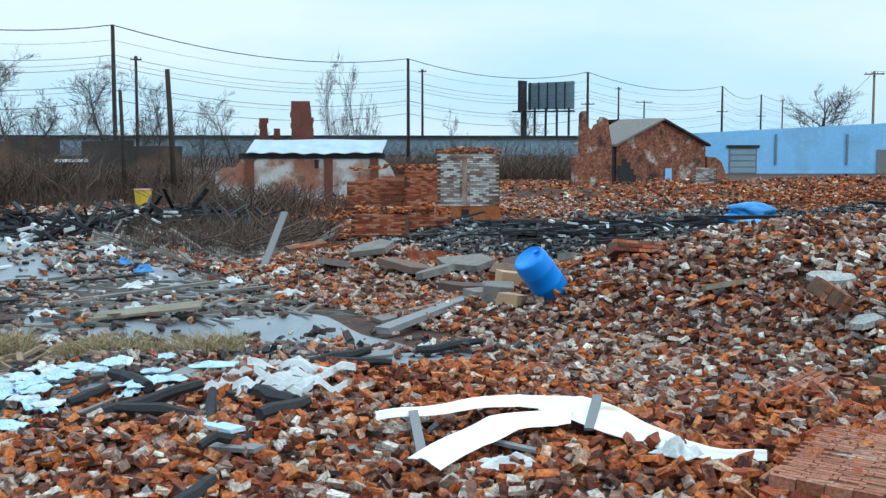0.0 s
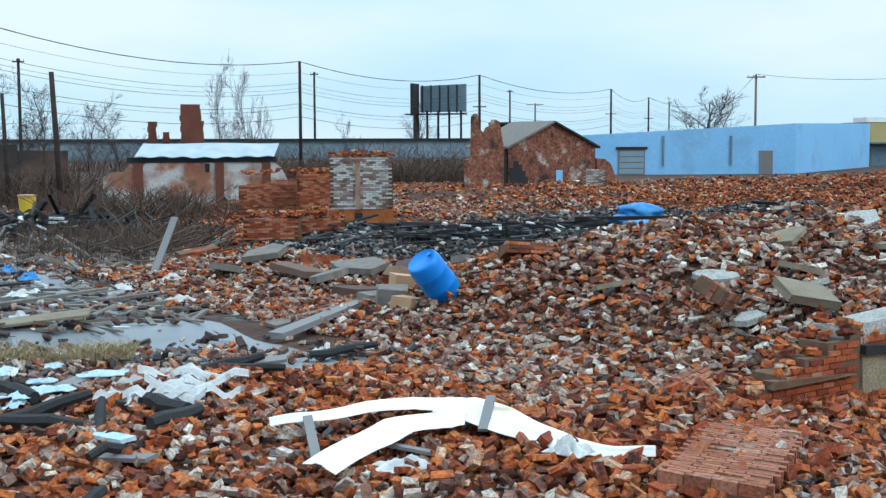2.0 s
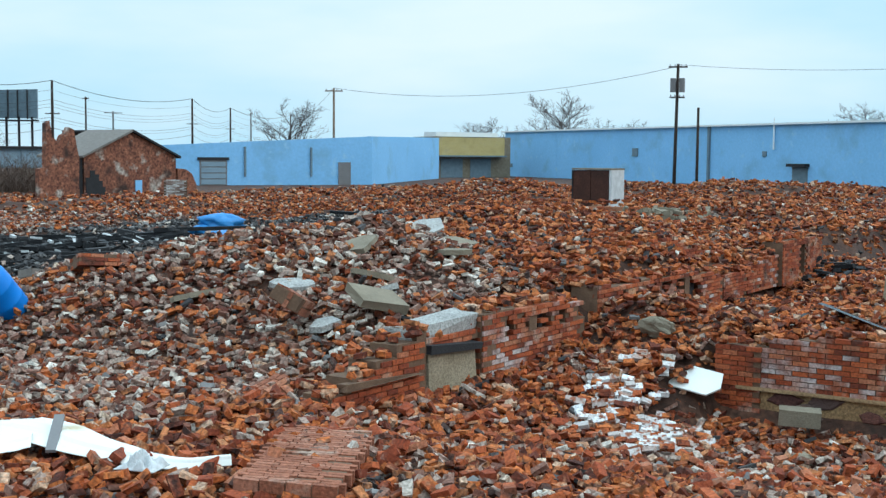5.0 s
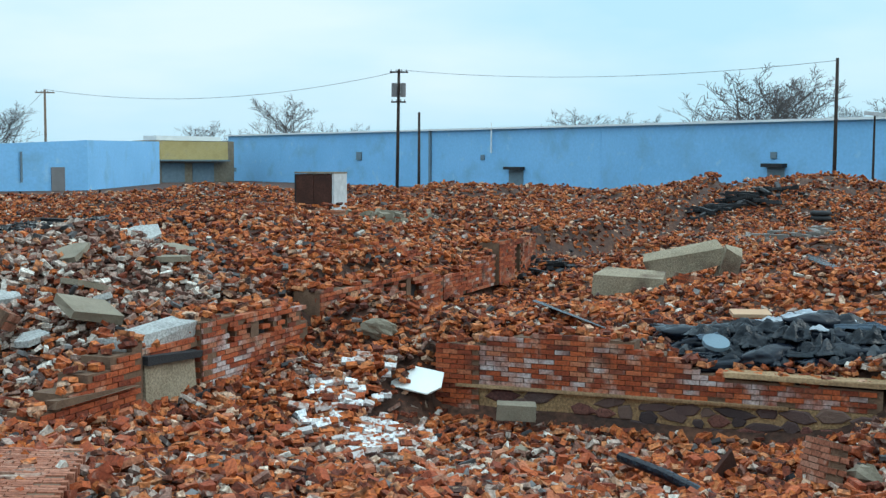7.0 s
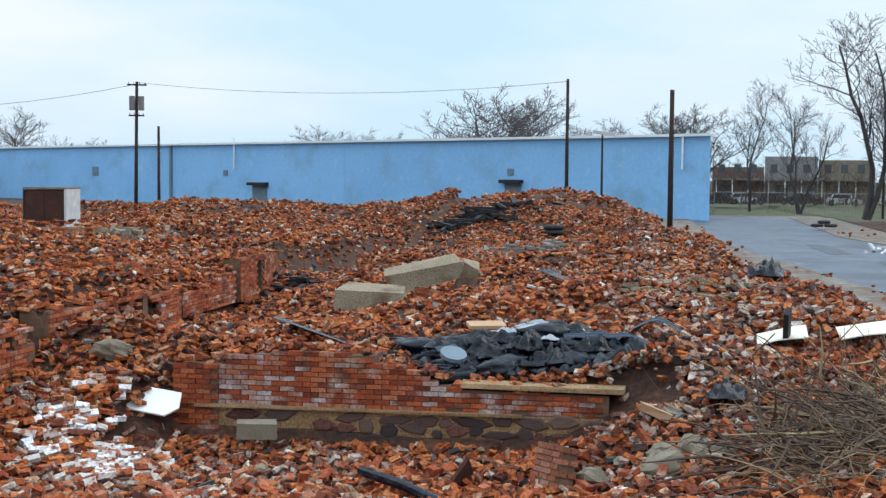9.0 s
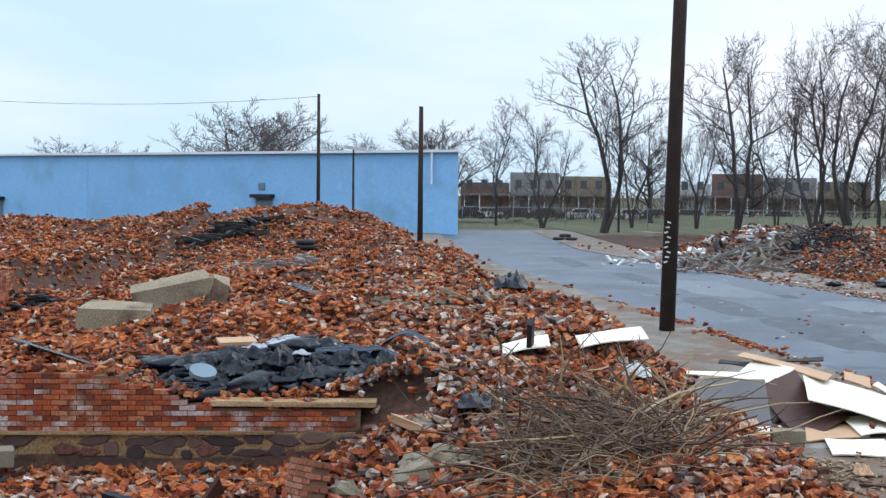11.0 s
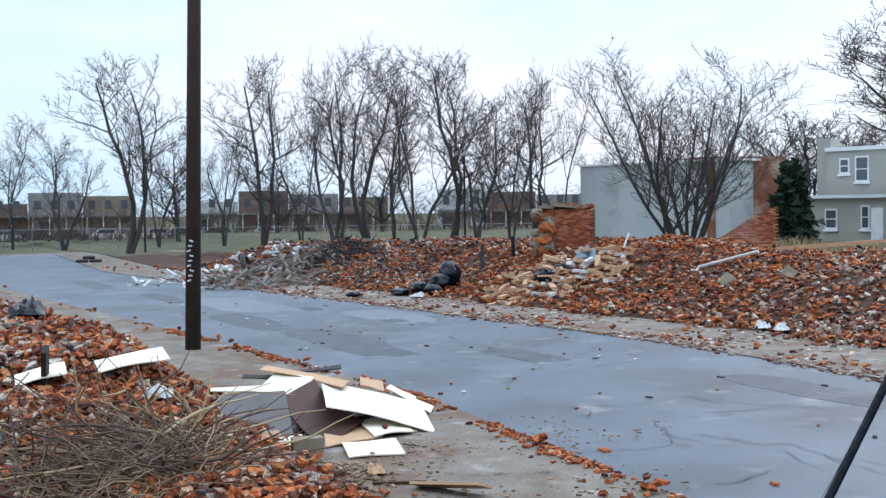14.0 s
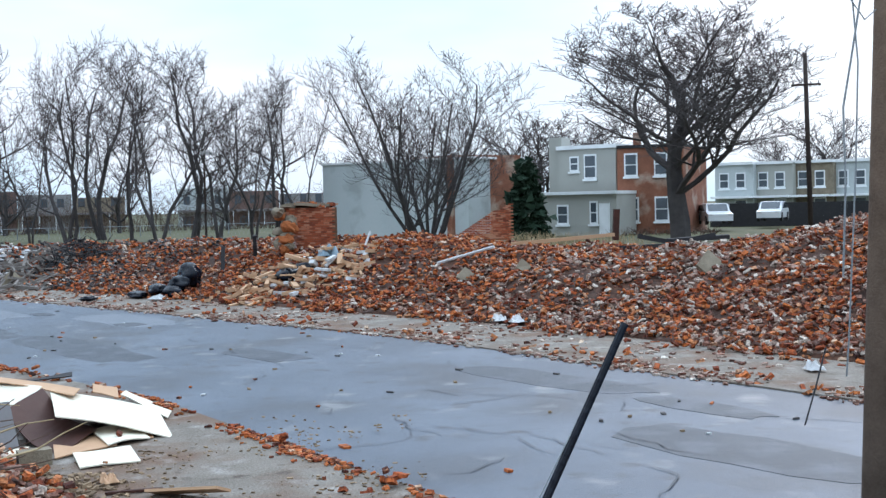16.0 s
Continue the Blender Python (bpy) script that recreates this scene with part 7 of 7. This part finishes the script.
single("kerb_litter", kb, m_red, "crumbled brick litter along the kerb", "litter", "", "stuff")
fl = Build()
for _ in range(5200):
    a_ = g_.uniform(4, 60)
    e_ = far_edge(a_)
    b_ = e_ - (abs(g_.gauss(0.35, 0.3)) if g_.random() < 0.55 else g_.uniform(0, 3.2))
    if math.sin(a_ * 0.9) + math.sin(a_ * 2.3 + b_) < g_.uniform(-1.6, 1.3):
        continue
    on_road = g_.random() < 0.2
    if on_road:
        b_ = e_ + abs(g_.gauss(0, 0.12)) + 0.03
    x, y = ab(a_, float(b_))
    s_ = g_.uniform(0.025, 0.09)
    fl.box((x, y, s_ * 0.2 - (0.065 if on_road else 0.04)), (s_ * g_.uniform(1, 2.2), s_, s_ * 0.5), rz=g_.uniform(0, 360), rx=g_.gauss(0, 12), jit=0.008)
single("pavement_litter", fl, m_pale, "brick crumbs and dirt along the far kerb", "litter", "", "stuff")
cb = thing("concrete_block", (14.78, 3.16, 0.0), "grey hollow concrete block on the pavement", "concrete block", rz=-66)
part("body", Build().box((0, 0, 0.1), (0.38, 0.19, 0.19), jit=0.006), m_conc, cb)
# dark plates on the solid end paint the shade in the hollows
for k in (-0.09, 0.09):
    part("recess", Build().box((-0.19, k * 0.45, 0.1), (0.012, 0.06, 0.11)), m_dark, cb)
br = single("brick", Build().box((15.4, -0.55, -0.07), (0.2, 0.1, 0.062), rz=20, jit=0.004), m_red, "single red brick lying on the road", "brick")
single("broken_brick", Build().box((13.9, -0.45, -0.07), (0.09, 0.09, 0.07), rz=50, jit=0.01), m_soot, "dark brick bat on the road edge", "brick")
single("cardboard", Build().box((12.75, 1.15, 0.08), (0.9, 0.26, 0.03), rz=62, ry=6, rx=20), m_tan, "torn cardboard strip on the pavement", "cardboard", "cardboard scraps")
single("cardboard", crumple((13.6, 2.1, 0.02), 0.3, 0.2, 0.1, 150, 20), m_tan, "torn cardboard strip on the pavement", "cardboard", "cardboard scraps")
single("thin_lath", Build().box((13.1, 1.75, 0.02), (0.6, 0.05, 0.03), rz=100), m_rust, "thin brown lath on the pavement", "lath")

# guy rod and its wires
gr = thing("guy_rod", (0, 0, 0), "slanting black guy-wire guard at the pavement edge", "guy rod")
top_, low_ = Vector((8.41, -2.42, 2.12)), Vector((8.34, -1.84, 0.96))
dirn = (top_ - low_).normalized()
foot_ = low_ - dirn * 1.12
part("guard", Build().tube([tuple(foot_), tuple(low_), tuple(top_)], [0.032, 0.032, 0.03], 8), m_black, gr)
part("wire", Build().tube([tuple(foot_ + Vector((0.0, 0.1, 0))), tuple(top_ - dirn * 0.05)], [0.006, 0.006], 4), m_fence, gr)
for pts, r in (([(11.2, -5.6, 6.5), (11.24, -5.52, 4.87), (11.27, -5.44, 4.33), (11.31, -5.37, 3.85), (11.3, -5.38, 3.08), (11.33, -5.36, 2.2)], 0.011), ([(11.5, -5.6, 6.5), (11.45, -5.54, 4.91), (11.43, -5.58, 4.3), (11.44, -5.55, 3.25), (11.48, -5.48, 1.57), (11.5, -5.46, 1.2)], 0.009), ([(11.6, -5.9, 6.5), (11.46, -5.5, 4.95), (11.36, -5.62, 4.7), (11.5, -5.9, 4.9)], 0.008)):
    single("hanging_cable", Build().tube(pts, [r] * len(pts), 5, cap=False), m_fence, "loose grey cable hanging from the pole", "cable", "hanging cables")
wire([(*pd(116.75, 12.9), 10.4), (*pd(106.2, 30), 11.0), (*pd(100, 60), 16)], 0.4, 0.012)
single("bent_rod", Build().tube([(15.69, -7.08, 0.95), (15.5, -6.85, 0.45), (15.3, -6.61, -0.02)], [0.012, 0.012, 0.012], 5), m_dark, "thin bent steel rod by the road", "rod")

# bags and clutter on the far pavement
for k, (az, d, w_, h_) in enumerate(((82.0, 44.3, 1.0, 0.3), (82.9, 44.0, 1.2, 0.5), (83.9, 44.2, 1.2, 0.65), (84.4, 44.6, 1.1, 0.95), (83.5, 43.6, 0.9, 0.4), (89.0, 41.2, 1.0, 0.5), (89.7, 41.4, 0.8, 0.4), (79.8, 43.8, 0.5, 0.22))):
    single("rubbish_bag", sack(up(*pd(az, d), -0.03), w_, 0.7, h_, 160 + k, 10 * k), m_black, "black plastic rubbish bag at the rubble's foot", "rubbish bag", "far rubbish bags", "", True)
for k, (az, d, w_) in enumerate(((99.0, 30.8, 0.75), (99.9, 30.3, 0.5), (82.9, 42.9, 0.9), (113.6, 22, 0.4))):
    single("clear_bag", crumple(up(*pd(az, d), 0.02), w_ * 0.7, 0.4, 0.18, 170 + k, 30 * k, 12, 0.9), m_cloth, "crumpled clear plastic bag on the pavement", "plastic bag", "clear bags")
single("blue_sheet", crumple(up(*pd(90.9, 41.8), 0.1), 1.4, 0.8, 0.4, 180, 0), m_steel, "blue-grey tarpaulin on the rubble", "tarpaulin")
single("white_pipe", Build().tube([(*pd(96.1, 37), 1.25), (*pd(98.8, 36), 1.75)], [0.05, 0.05], 6), m_cloth, "pale pipe lying over the rubble", "pipe")
single("white_board", Build().box((*pd(92.6, 42), 1.65), (0.14, 0.06, 1.2), rx=20, ry=25), m_cloth, "white board standing in the rubble", "board")
for k, (az, d, l_, tilt) in enumerate(((104.6, 40, 3.2, -6), (105.9, 40, 3.4, -4), (107.0, 41, 2.2, 24), (107.4, 41, 2.6, -18), (108.3, 42, 2.4, -3))):
    single("charred_beam", Build().box((*pd(az, d), hz(*pd(az, d)) + 0.16 + 0.05 * k), (l_, 0.14, 0.14), rz=-az + 8 * k, ry=tilt * 0.5, jit=0.02), m_dark, "charred black roof beam on the rubble crest", "beam", "charred beams")
single("timber", Build().box((*pd(102.0, 42), 1.75), (3.6, 0.12, 0.12), rz=-98, ry=-4), m_tan, "long brown timber on the rubble crest", "timber")
single("standing_post", Build().box((*pd(104.5, 43), 2.2), (0.2, 0.2, 1.1), rx=3), m_rust, "short rusty post behind the heap", "post")
for k, (az, d, h_, ln) in enumerate(((85.9, 46, 1.1, 22), (87.4, 46, 1.2, -20))):
    single("leaning_stake", Build().box((*pd(az, d), hz(*pd(az, d)) + 0.4), (0.14, 0.14, h_), ry=ln), m_dark, "charred stake leaning from the rubble", "stake", "leaning stakes")
for k, (az, d, s_) in enumerate(((108.9, 31.5, 0.55), (97.4, 36, 0.4), (100.2, 35, 0.35), (76.5, 54, 0.9))):
    single("flat_stone", Build().box(up(*pd(az, d), 0.15), (s_, 0.1, s_ * 1.1), rz=-az, rx=-35, ry=40, jit=0.04), m_conc, "grey slab fragment tilted on the rubble", "slab", "slab fragments")
single("yellow_bucket", Build().tube([up(-9.7, 38.6, 0.1), up(-9.7, 38.6, 0.75)], [0.17, 0.21], 14), m_yellow, "upright yellow plastic drum among debris", "bucket")


# parked cars beyond
def car(az, d, rz, material, z=0.6, group="parked cars"):
    t = thing("parked_car", (*pd(az, d), z), "parked car beyond the open ground", "car", group, rz)
    body = Build()
    side = [(-2.1, 0.25), (2.1, 0.25), (2.15, 0.7), (1.3, 0.85), (0.75, 1.4), (-1.0, 1.42), (-1.75, 0.9), (-2.15, 0.8)]
    for y in (-0.82, 0.82):
        body.v += [(x, y * (0.86 if zz > 1.2 else 1), zz) for x, zz in side]
    n = len(side)
    body.f += [tuple(range(n)), tuple(reversed(range(n, 2 * n)))] + [(i, n + i, n + (i + 1) % n, (i + 1) % n) for i in range(n)]
    part("body", body, material, t)
    for s_ in (-1, 1):
        part("window", Build().slab([(-1.35, 0), (0.9, 0), (0.62, 0.42), (-0.95, 0.42)], 0, 0.02), m_glass, t).matrix_basis = pose(0, s_ * 0.83, 0.92, 90 + s_ * -8, 0, 0)
        for x in (-1.3, 1.35):
            wl_ = part("wheel", Build().tube([(x, s_ * 0.7, 0.32), (x, s_ * 0.88, 0.32)], [0.32, 0.32], 14), m_rubber, t)
            part("rim", Build().tube([(x, s_ * 0.86, 0.32), (x, s_ * 0.9, 0.32)], [0.18, 0.18], 10), m_greyboard, wl_)
    part("windscreen", Build().box((1.03, 0, 1.14), (0.05, 1.3, 0.62), ry=-44), m_glass, t)
    part("headlight", Build().box((2.13, -0.6, 0.65), (0.06, 0.3, 0.12)), m_cloth, t)
    part("headlight", Build().box((2.13, 0.6, 0.65), (0.06, 0.3, 0.12)), m_cloth, t)


car(108.9, 84, 172, m_car, 1.35)
car(111.5, 90, 150, m_car, 1.4)
for k, (az, mm) in enumerate(((63.9, m_car), (65.2, m_cardark), (66.6, m_cardark), (68.3, m_car), (70.6, m_car), (71.7, m_cardark), (73.4, m_cardark), (75.6, m_car), (77.4, m_cardark), (63.0, m_cardark))):
    car(az, 150, -az, mm, 0.1, "cars beside the park")

# park fence
fe = thing("park_fence", (0, 0, 0), "low chain-link fence round the park", "fence")
P0, P1 = Vector(pd(62.6, 118)), Vector(pd(90.0, 112))
for k in range(22):
    p = P0.lerp(P1, k / 21)
    part("post", Build().tube([(p.x, p.y, -0.2), (p.x, p.y, 1.9)], [0.04, 0.04], 6), m_fence, fe)
part("rail", Build().tube([(P0.x, P0.y, 1.88), (P1.x, P1.y, 1.88)], [0.025, 0.025], 5), m_fence, fe)
mesh_b = Build()
ln = (P1 - P0)
for k in range(150):
    p = P0 + ln * (k / 150)
    q_ = p + ln / 60
    mesh_b.tube([(p.x, p.y, 0.1), (q_.x, q_.y, 1.86)], [0.006, 0.006], 3, cap=False)
    mesh_b.tube([(q_.x, q_.y, 0.1), (p.x, p.y, 1.86)], [0.006, 0.006], 3, cap=False)
tagged(part("wire_mesh", mesh_b, m_fence, fe), "chain-link mesh", "", "", "stuff")
df = thing("board_fence", (0, 0, 0), "dark board fence before the terrace", "fence")
for k in range(40):
    p = Vector(pd(108.8, 96)).lerp(Vector(pd(119, 94)), k / 40)
    part("board", Build().box((p.x, p.y, 1.5), (0.42, 0.05, 2.4), rz=-114), m_dark, df)
# street lamps in the park
for az, d, h_ in ((70.0, 92, 7.2), (85.0, 88, 6.9), (57.4, 82, 5.8)):
    t = thing("park_lamp", (*pd(az, d), 0.3), "park lamp with a flat pale head on a dark pole", "street lamp", "park lamps", rz=-az)
    part("pole", Build().tube([(0, 0, 0), (0, 0, h_)], [0.09, 0.06], 8), m_pole, t)
    part("head", Build().box((0.1, 0, h_), (1.5, 0.5, 0.22), ry=6), m_cloth, t, "flat pale lamp head")


# shop front and a lit signal beyond the bridge
sh = at0(thing("corner_shop", (0, 0, 0), "grey shop front with white windows under the bridge", "building"))
q0, q1 = pd(-26.5, 82), pd(-20.2, 82)
part("wall", wall_run(Build(), q0, q1, -0.5, 2.3, 4), m_greyboard, sh)
for k in range(4):
    part("window", face_box(Build(), q0, q1, 1.0 + 2.1 * k, 2.4 + 2.1 * k, 0.9, 2.0, 0.06), m_white, sh, "white window frame")
part("sign", face_box(Build(), q0, q1, 2.2, 4.6, 2.5, 3.2, 0.1), m_yellow, sh, "plain yellow sign board")
m_lamp = bpy.data.materials.new("red_signal_glow")
m_lamp.use_nodes = True
m_lamp.node_tree.nodes["Principled BSDF"].inputs["Emission Color"].default_value = (1.0, 0.16, 0.05, 1)
m_lamp.node_tree.nodes["Principled BSDF"].inputs["Emission Strength"].default_value = 6.0
sg_ = thing("signal_lamp", (*pd(-22.6, 72), 0), "lit red signal lamp on a thin post", "signal", rz=22)
part("post", Build().tube([(0, 0, -0.2), (0, 0, 1.3)], [0.05, 0.05], 6), m_pole, sg_)
part("lens", Build().tube([(0, -0.1, 1.4), (0, -0.02, 1.4)], [0.17, 0.17], 12), m_lamp, sg_, "glowing red lens")

# repairs and cracks in the road
rd = bpy.data.objects["road"]
m_patch = mat("dark_asphalt_repair", [(0.2, (0.035, 0.042, 0.052)), (0.8, (0.075, 0.085, 0.10))], 0.8, rough=0.5, bump=0.4, bscale=80, spec=0.2, grit=0.3, stain=((0.09, 0.10, 0.12), 1.5, 0.5, 0.66))
m_pale_patch = mat("pale_asphalt_repair", [(0.2, (0.085, 0.10, 0.122)), (0.8, (0.145, 0.162, 0.19))], 0.8, rough=0.48, bump=0.4, bscale=80, spec=0.36, grit=0.3)
rnd.seed(77)
repair_no = 0
for a_, b_, la, lb, mm in ((27.0, -10.0, 4.5, 1.0, m_patch), (33.5, -9.5, 4.0, 0.9, m_patch), (33.0, -13.6, 3.4, 1.2, m_pale_patch), (40, -11.0, 5.0, 1.6, m_pale_patch), (45, -9.5, 4, 0.6, m_patch), (22.5, -12.4, 1.8, 0.7, m_patch), (15.5, -14.2, 3.0, 0.8, m_patch), (56, -8.5, 5, 0.7, m_patch), (9.3, -11.9, 2.6, 1.0, m_patch), (11.8, -13.9, 1.6, 0.5, m_patch), (31.5, -13.2, 0.7, 0.5, m_patch), (37.0, -12.6, 0.8, 0.4, m_patch)):
    ring = []
    for k in range(18):
        t_ = 2 * math.pi * k / 18
        c_, s_ = math.cos(t_), math.sin(t_)
        q_ = rnd.uniform(0.85, 1.05) / max(abs(c_), abs(s_)) ** 0.6
        ring.append(ab(a_ + la * c_ * q_ * 0.8, b_ + lb * s_ * q_ * 0.8))
    part("repair", Build().slab(ring, -0.08, -0.0685 + 0.0005 * repair_no), mm, rd, "patched asphalt")
    repair_no += 1
for k in range(90):
    a_ = rnd.uniform(8, 40)
    b_ = rnd.uniform(-14.8, -8.6)
    n_ = rnd.randint(5, 11)
    dr_ = rnd.uniform(-0.9, 0.9) + (math.pi if rnd.random() < 0.5 else 0)
    cr_ = Build()
    w_ = rnd.uniform(0.004, 0.013)
    for q_ in range(n_ + 1):
        taper = w_ * math.sin(math.pi * (q_ + 0.15) / (n_ + 0.3)) + 0.003
        for sgn in (-1, 1):
            cr_.v.append((*ab(a_ - sgn * taper * math.sin(dr_), b_ + sgn * taper * math.cos(dr_)), -0.05))
        a_ += 0.22 * math.cos(dr_)
        b_ += 0.22 * math.sin(dr_)
        dr_ += rnd.gauss(0, 0.42)
    cr_.f = [(2 * q_, 2 * q_ + 1, 2 * q_ + 3, 2 * q_ + 2) for q_ in range(n_)]
    part("crack", cr_, m_patch, rd, "dark wet crack")
for k in range(60):
    a_, b_ = rnd.uniform(10, 45), rnd.uniform(-15.5, -8.4)
    part("road_chip", Build().box((*ab(a_, b_), -0.055), (rnd.uniform(0.04, 0.14), rnd.uniform(0.03, 0.07), 0.03), rz=rnd.uniform(0, 360), jit=0.008), rnd.choice((m_red, m_soot, m_stalk, m_cloth)), rd)


# ---- the nearest loose bricks, one by one ----
red_heap = bpy.data.objects["rubble_heap"]
LOOSE = [Build().box((0, 0, 0), (l_, 0.1, 0.06), jit=0.007).mesh("loose_brick", m_brick) for l_ in (0.2, 0.2, 0.2, 0.15, 0.12, 0.19)]
rnd.seed(9)
done = 0
while done < 300:
    a_, b_ = rnd.uniform(6.5, 14.6), rnd.uniform(-1.5, 9.5)
    x, y = ab(a_, b_)
    if math.hypot(x, y) < 9.2 or math.hypot(x, y) > 14.5:
        continue
    ob = new("brick", LOOSE[done % 6])
    ob.parent = red_heap
    ob.matrix_basis = pose(x, y, hz(x, y) + rnd.uniform(0.08, 0.16), rnd.gauss(0, 22), rnd.gauss(0, 22), rnd.uniform(0, 360))
    done += 1

# a few more singles on the other heaps
for nm, lo_a, hi_a, lo_b, hi_b, mm in (("rubble_heap.001", 15, 24, 9.5, 20, m_soot), ("rubble_heap.002", 1, 8, 13.5, 22, m_stone)):
    heap = bpy.data.objects[nm]
    own = [Build().box((0, 0, 0), (l_, 0.1, 0.06), jit=0.007).mesh("loose_brick", mm) for l_ in (0.2, 0.19, 0.14)]
    for k in range(140):
        x, y = ab(rnd.uniform(lo_a, hi_a), rnd.uniform(lo_b, hi_b))
        ob = new("brick", own[k % 3])
        ob.parent = heap
        ob.matrix_basis = pose(x, y, hz(x, y) + rnd.uniform(0.05, 0.12), rnd.gauss(0, 18), rnd.gauss(0, 18), rnd.uniform(0, 360))
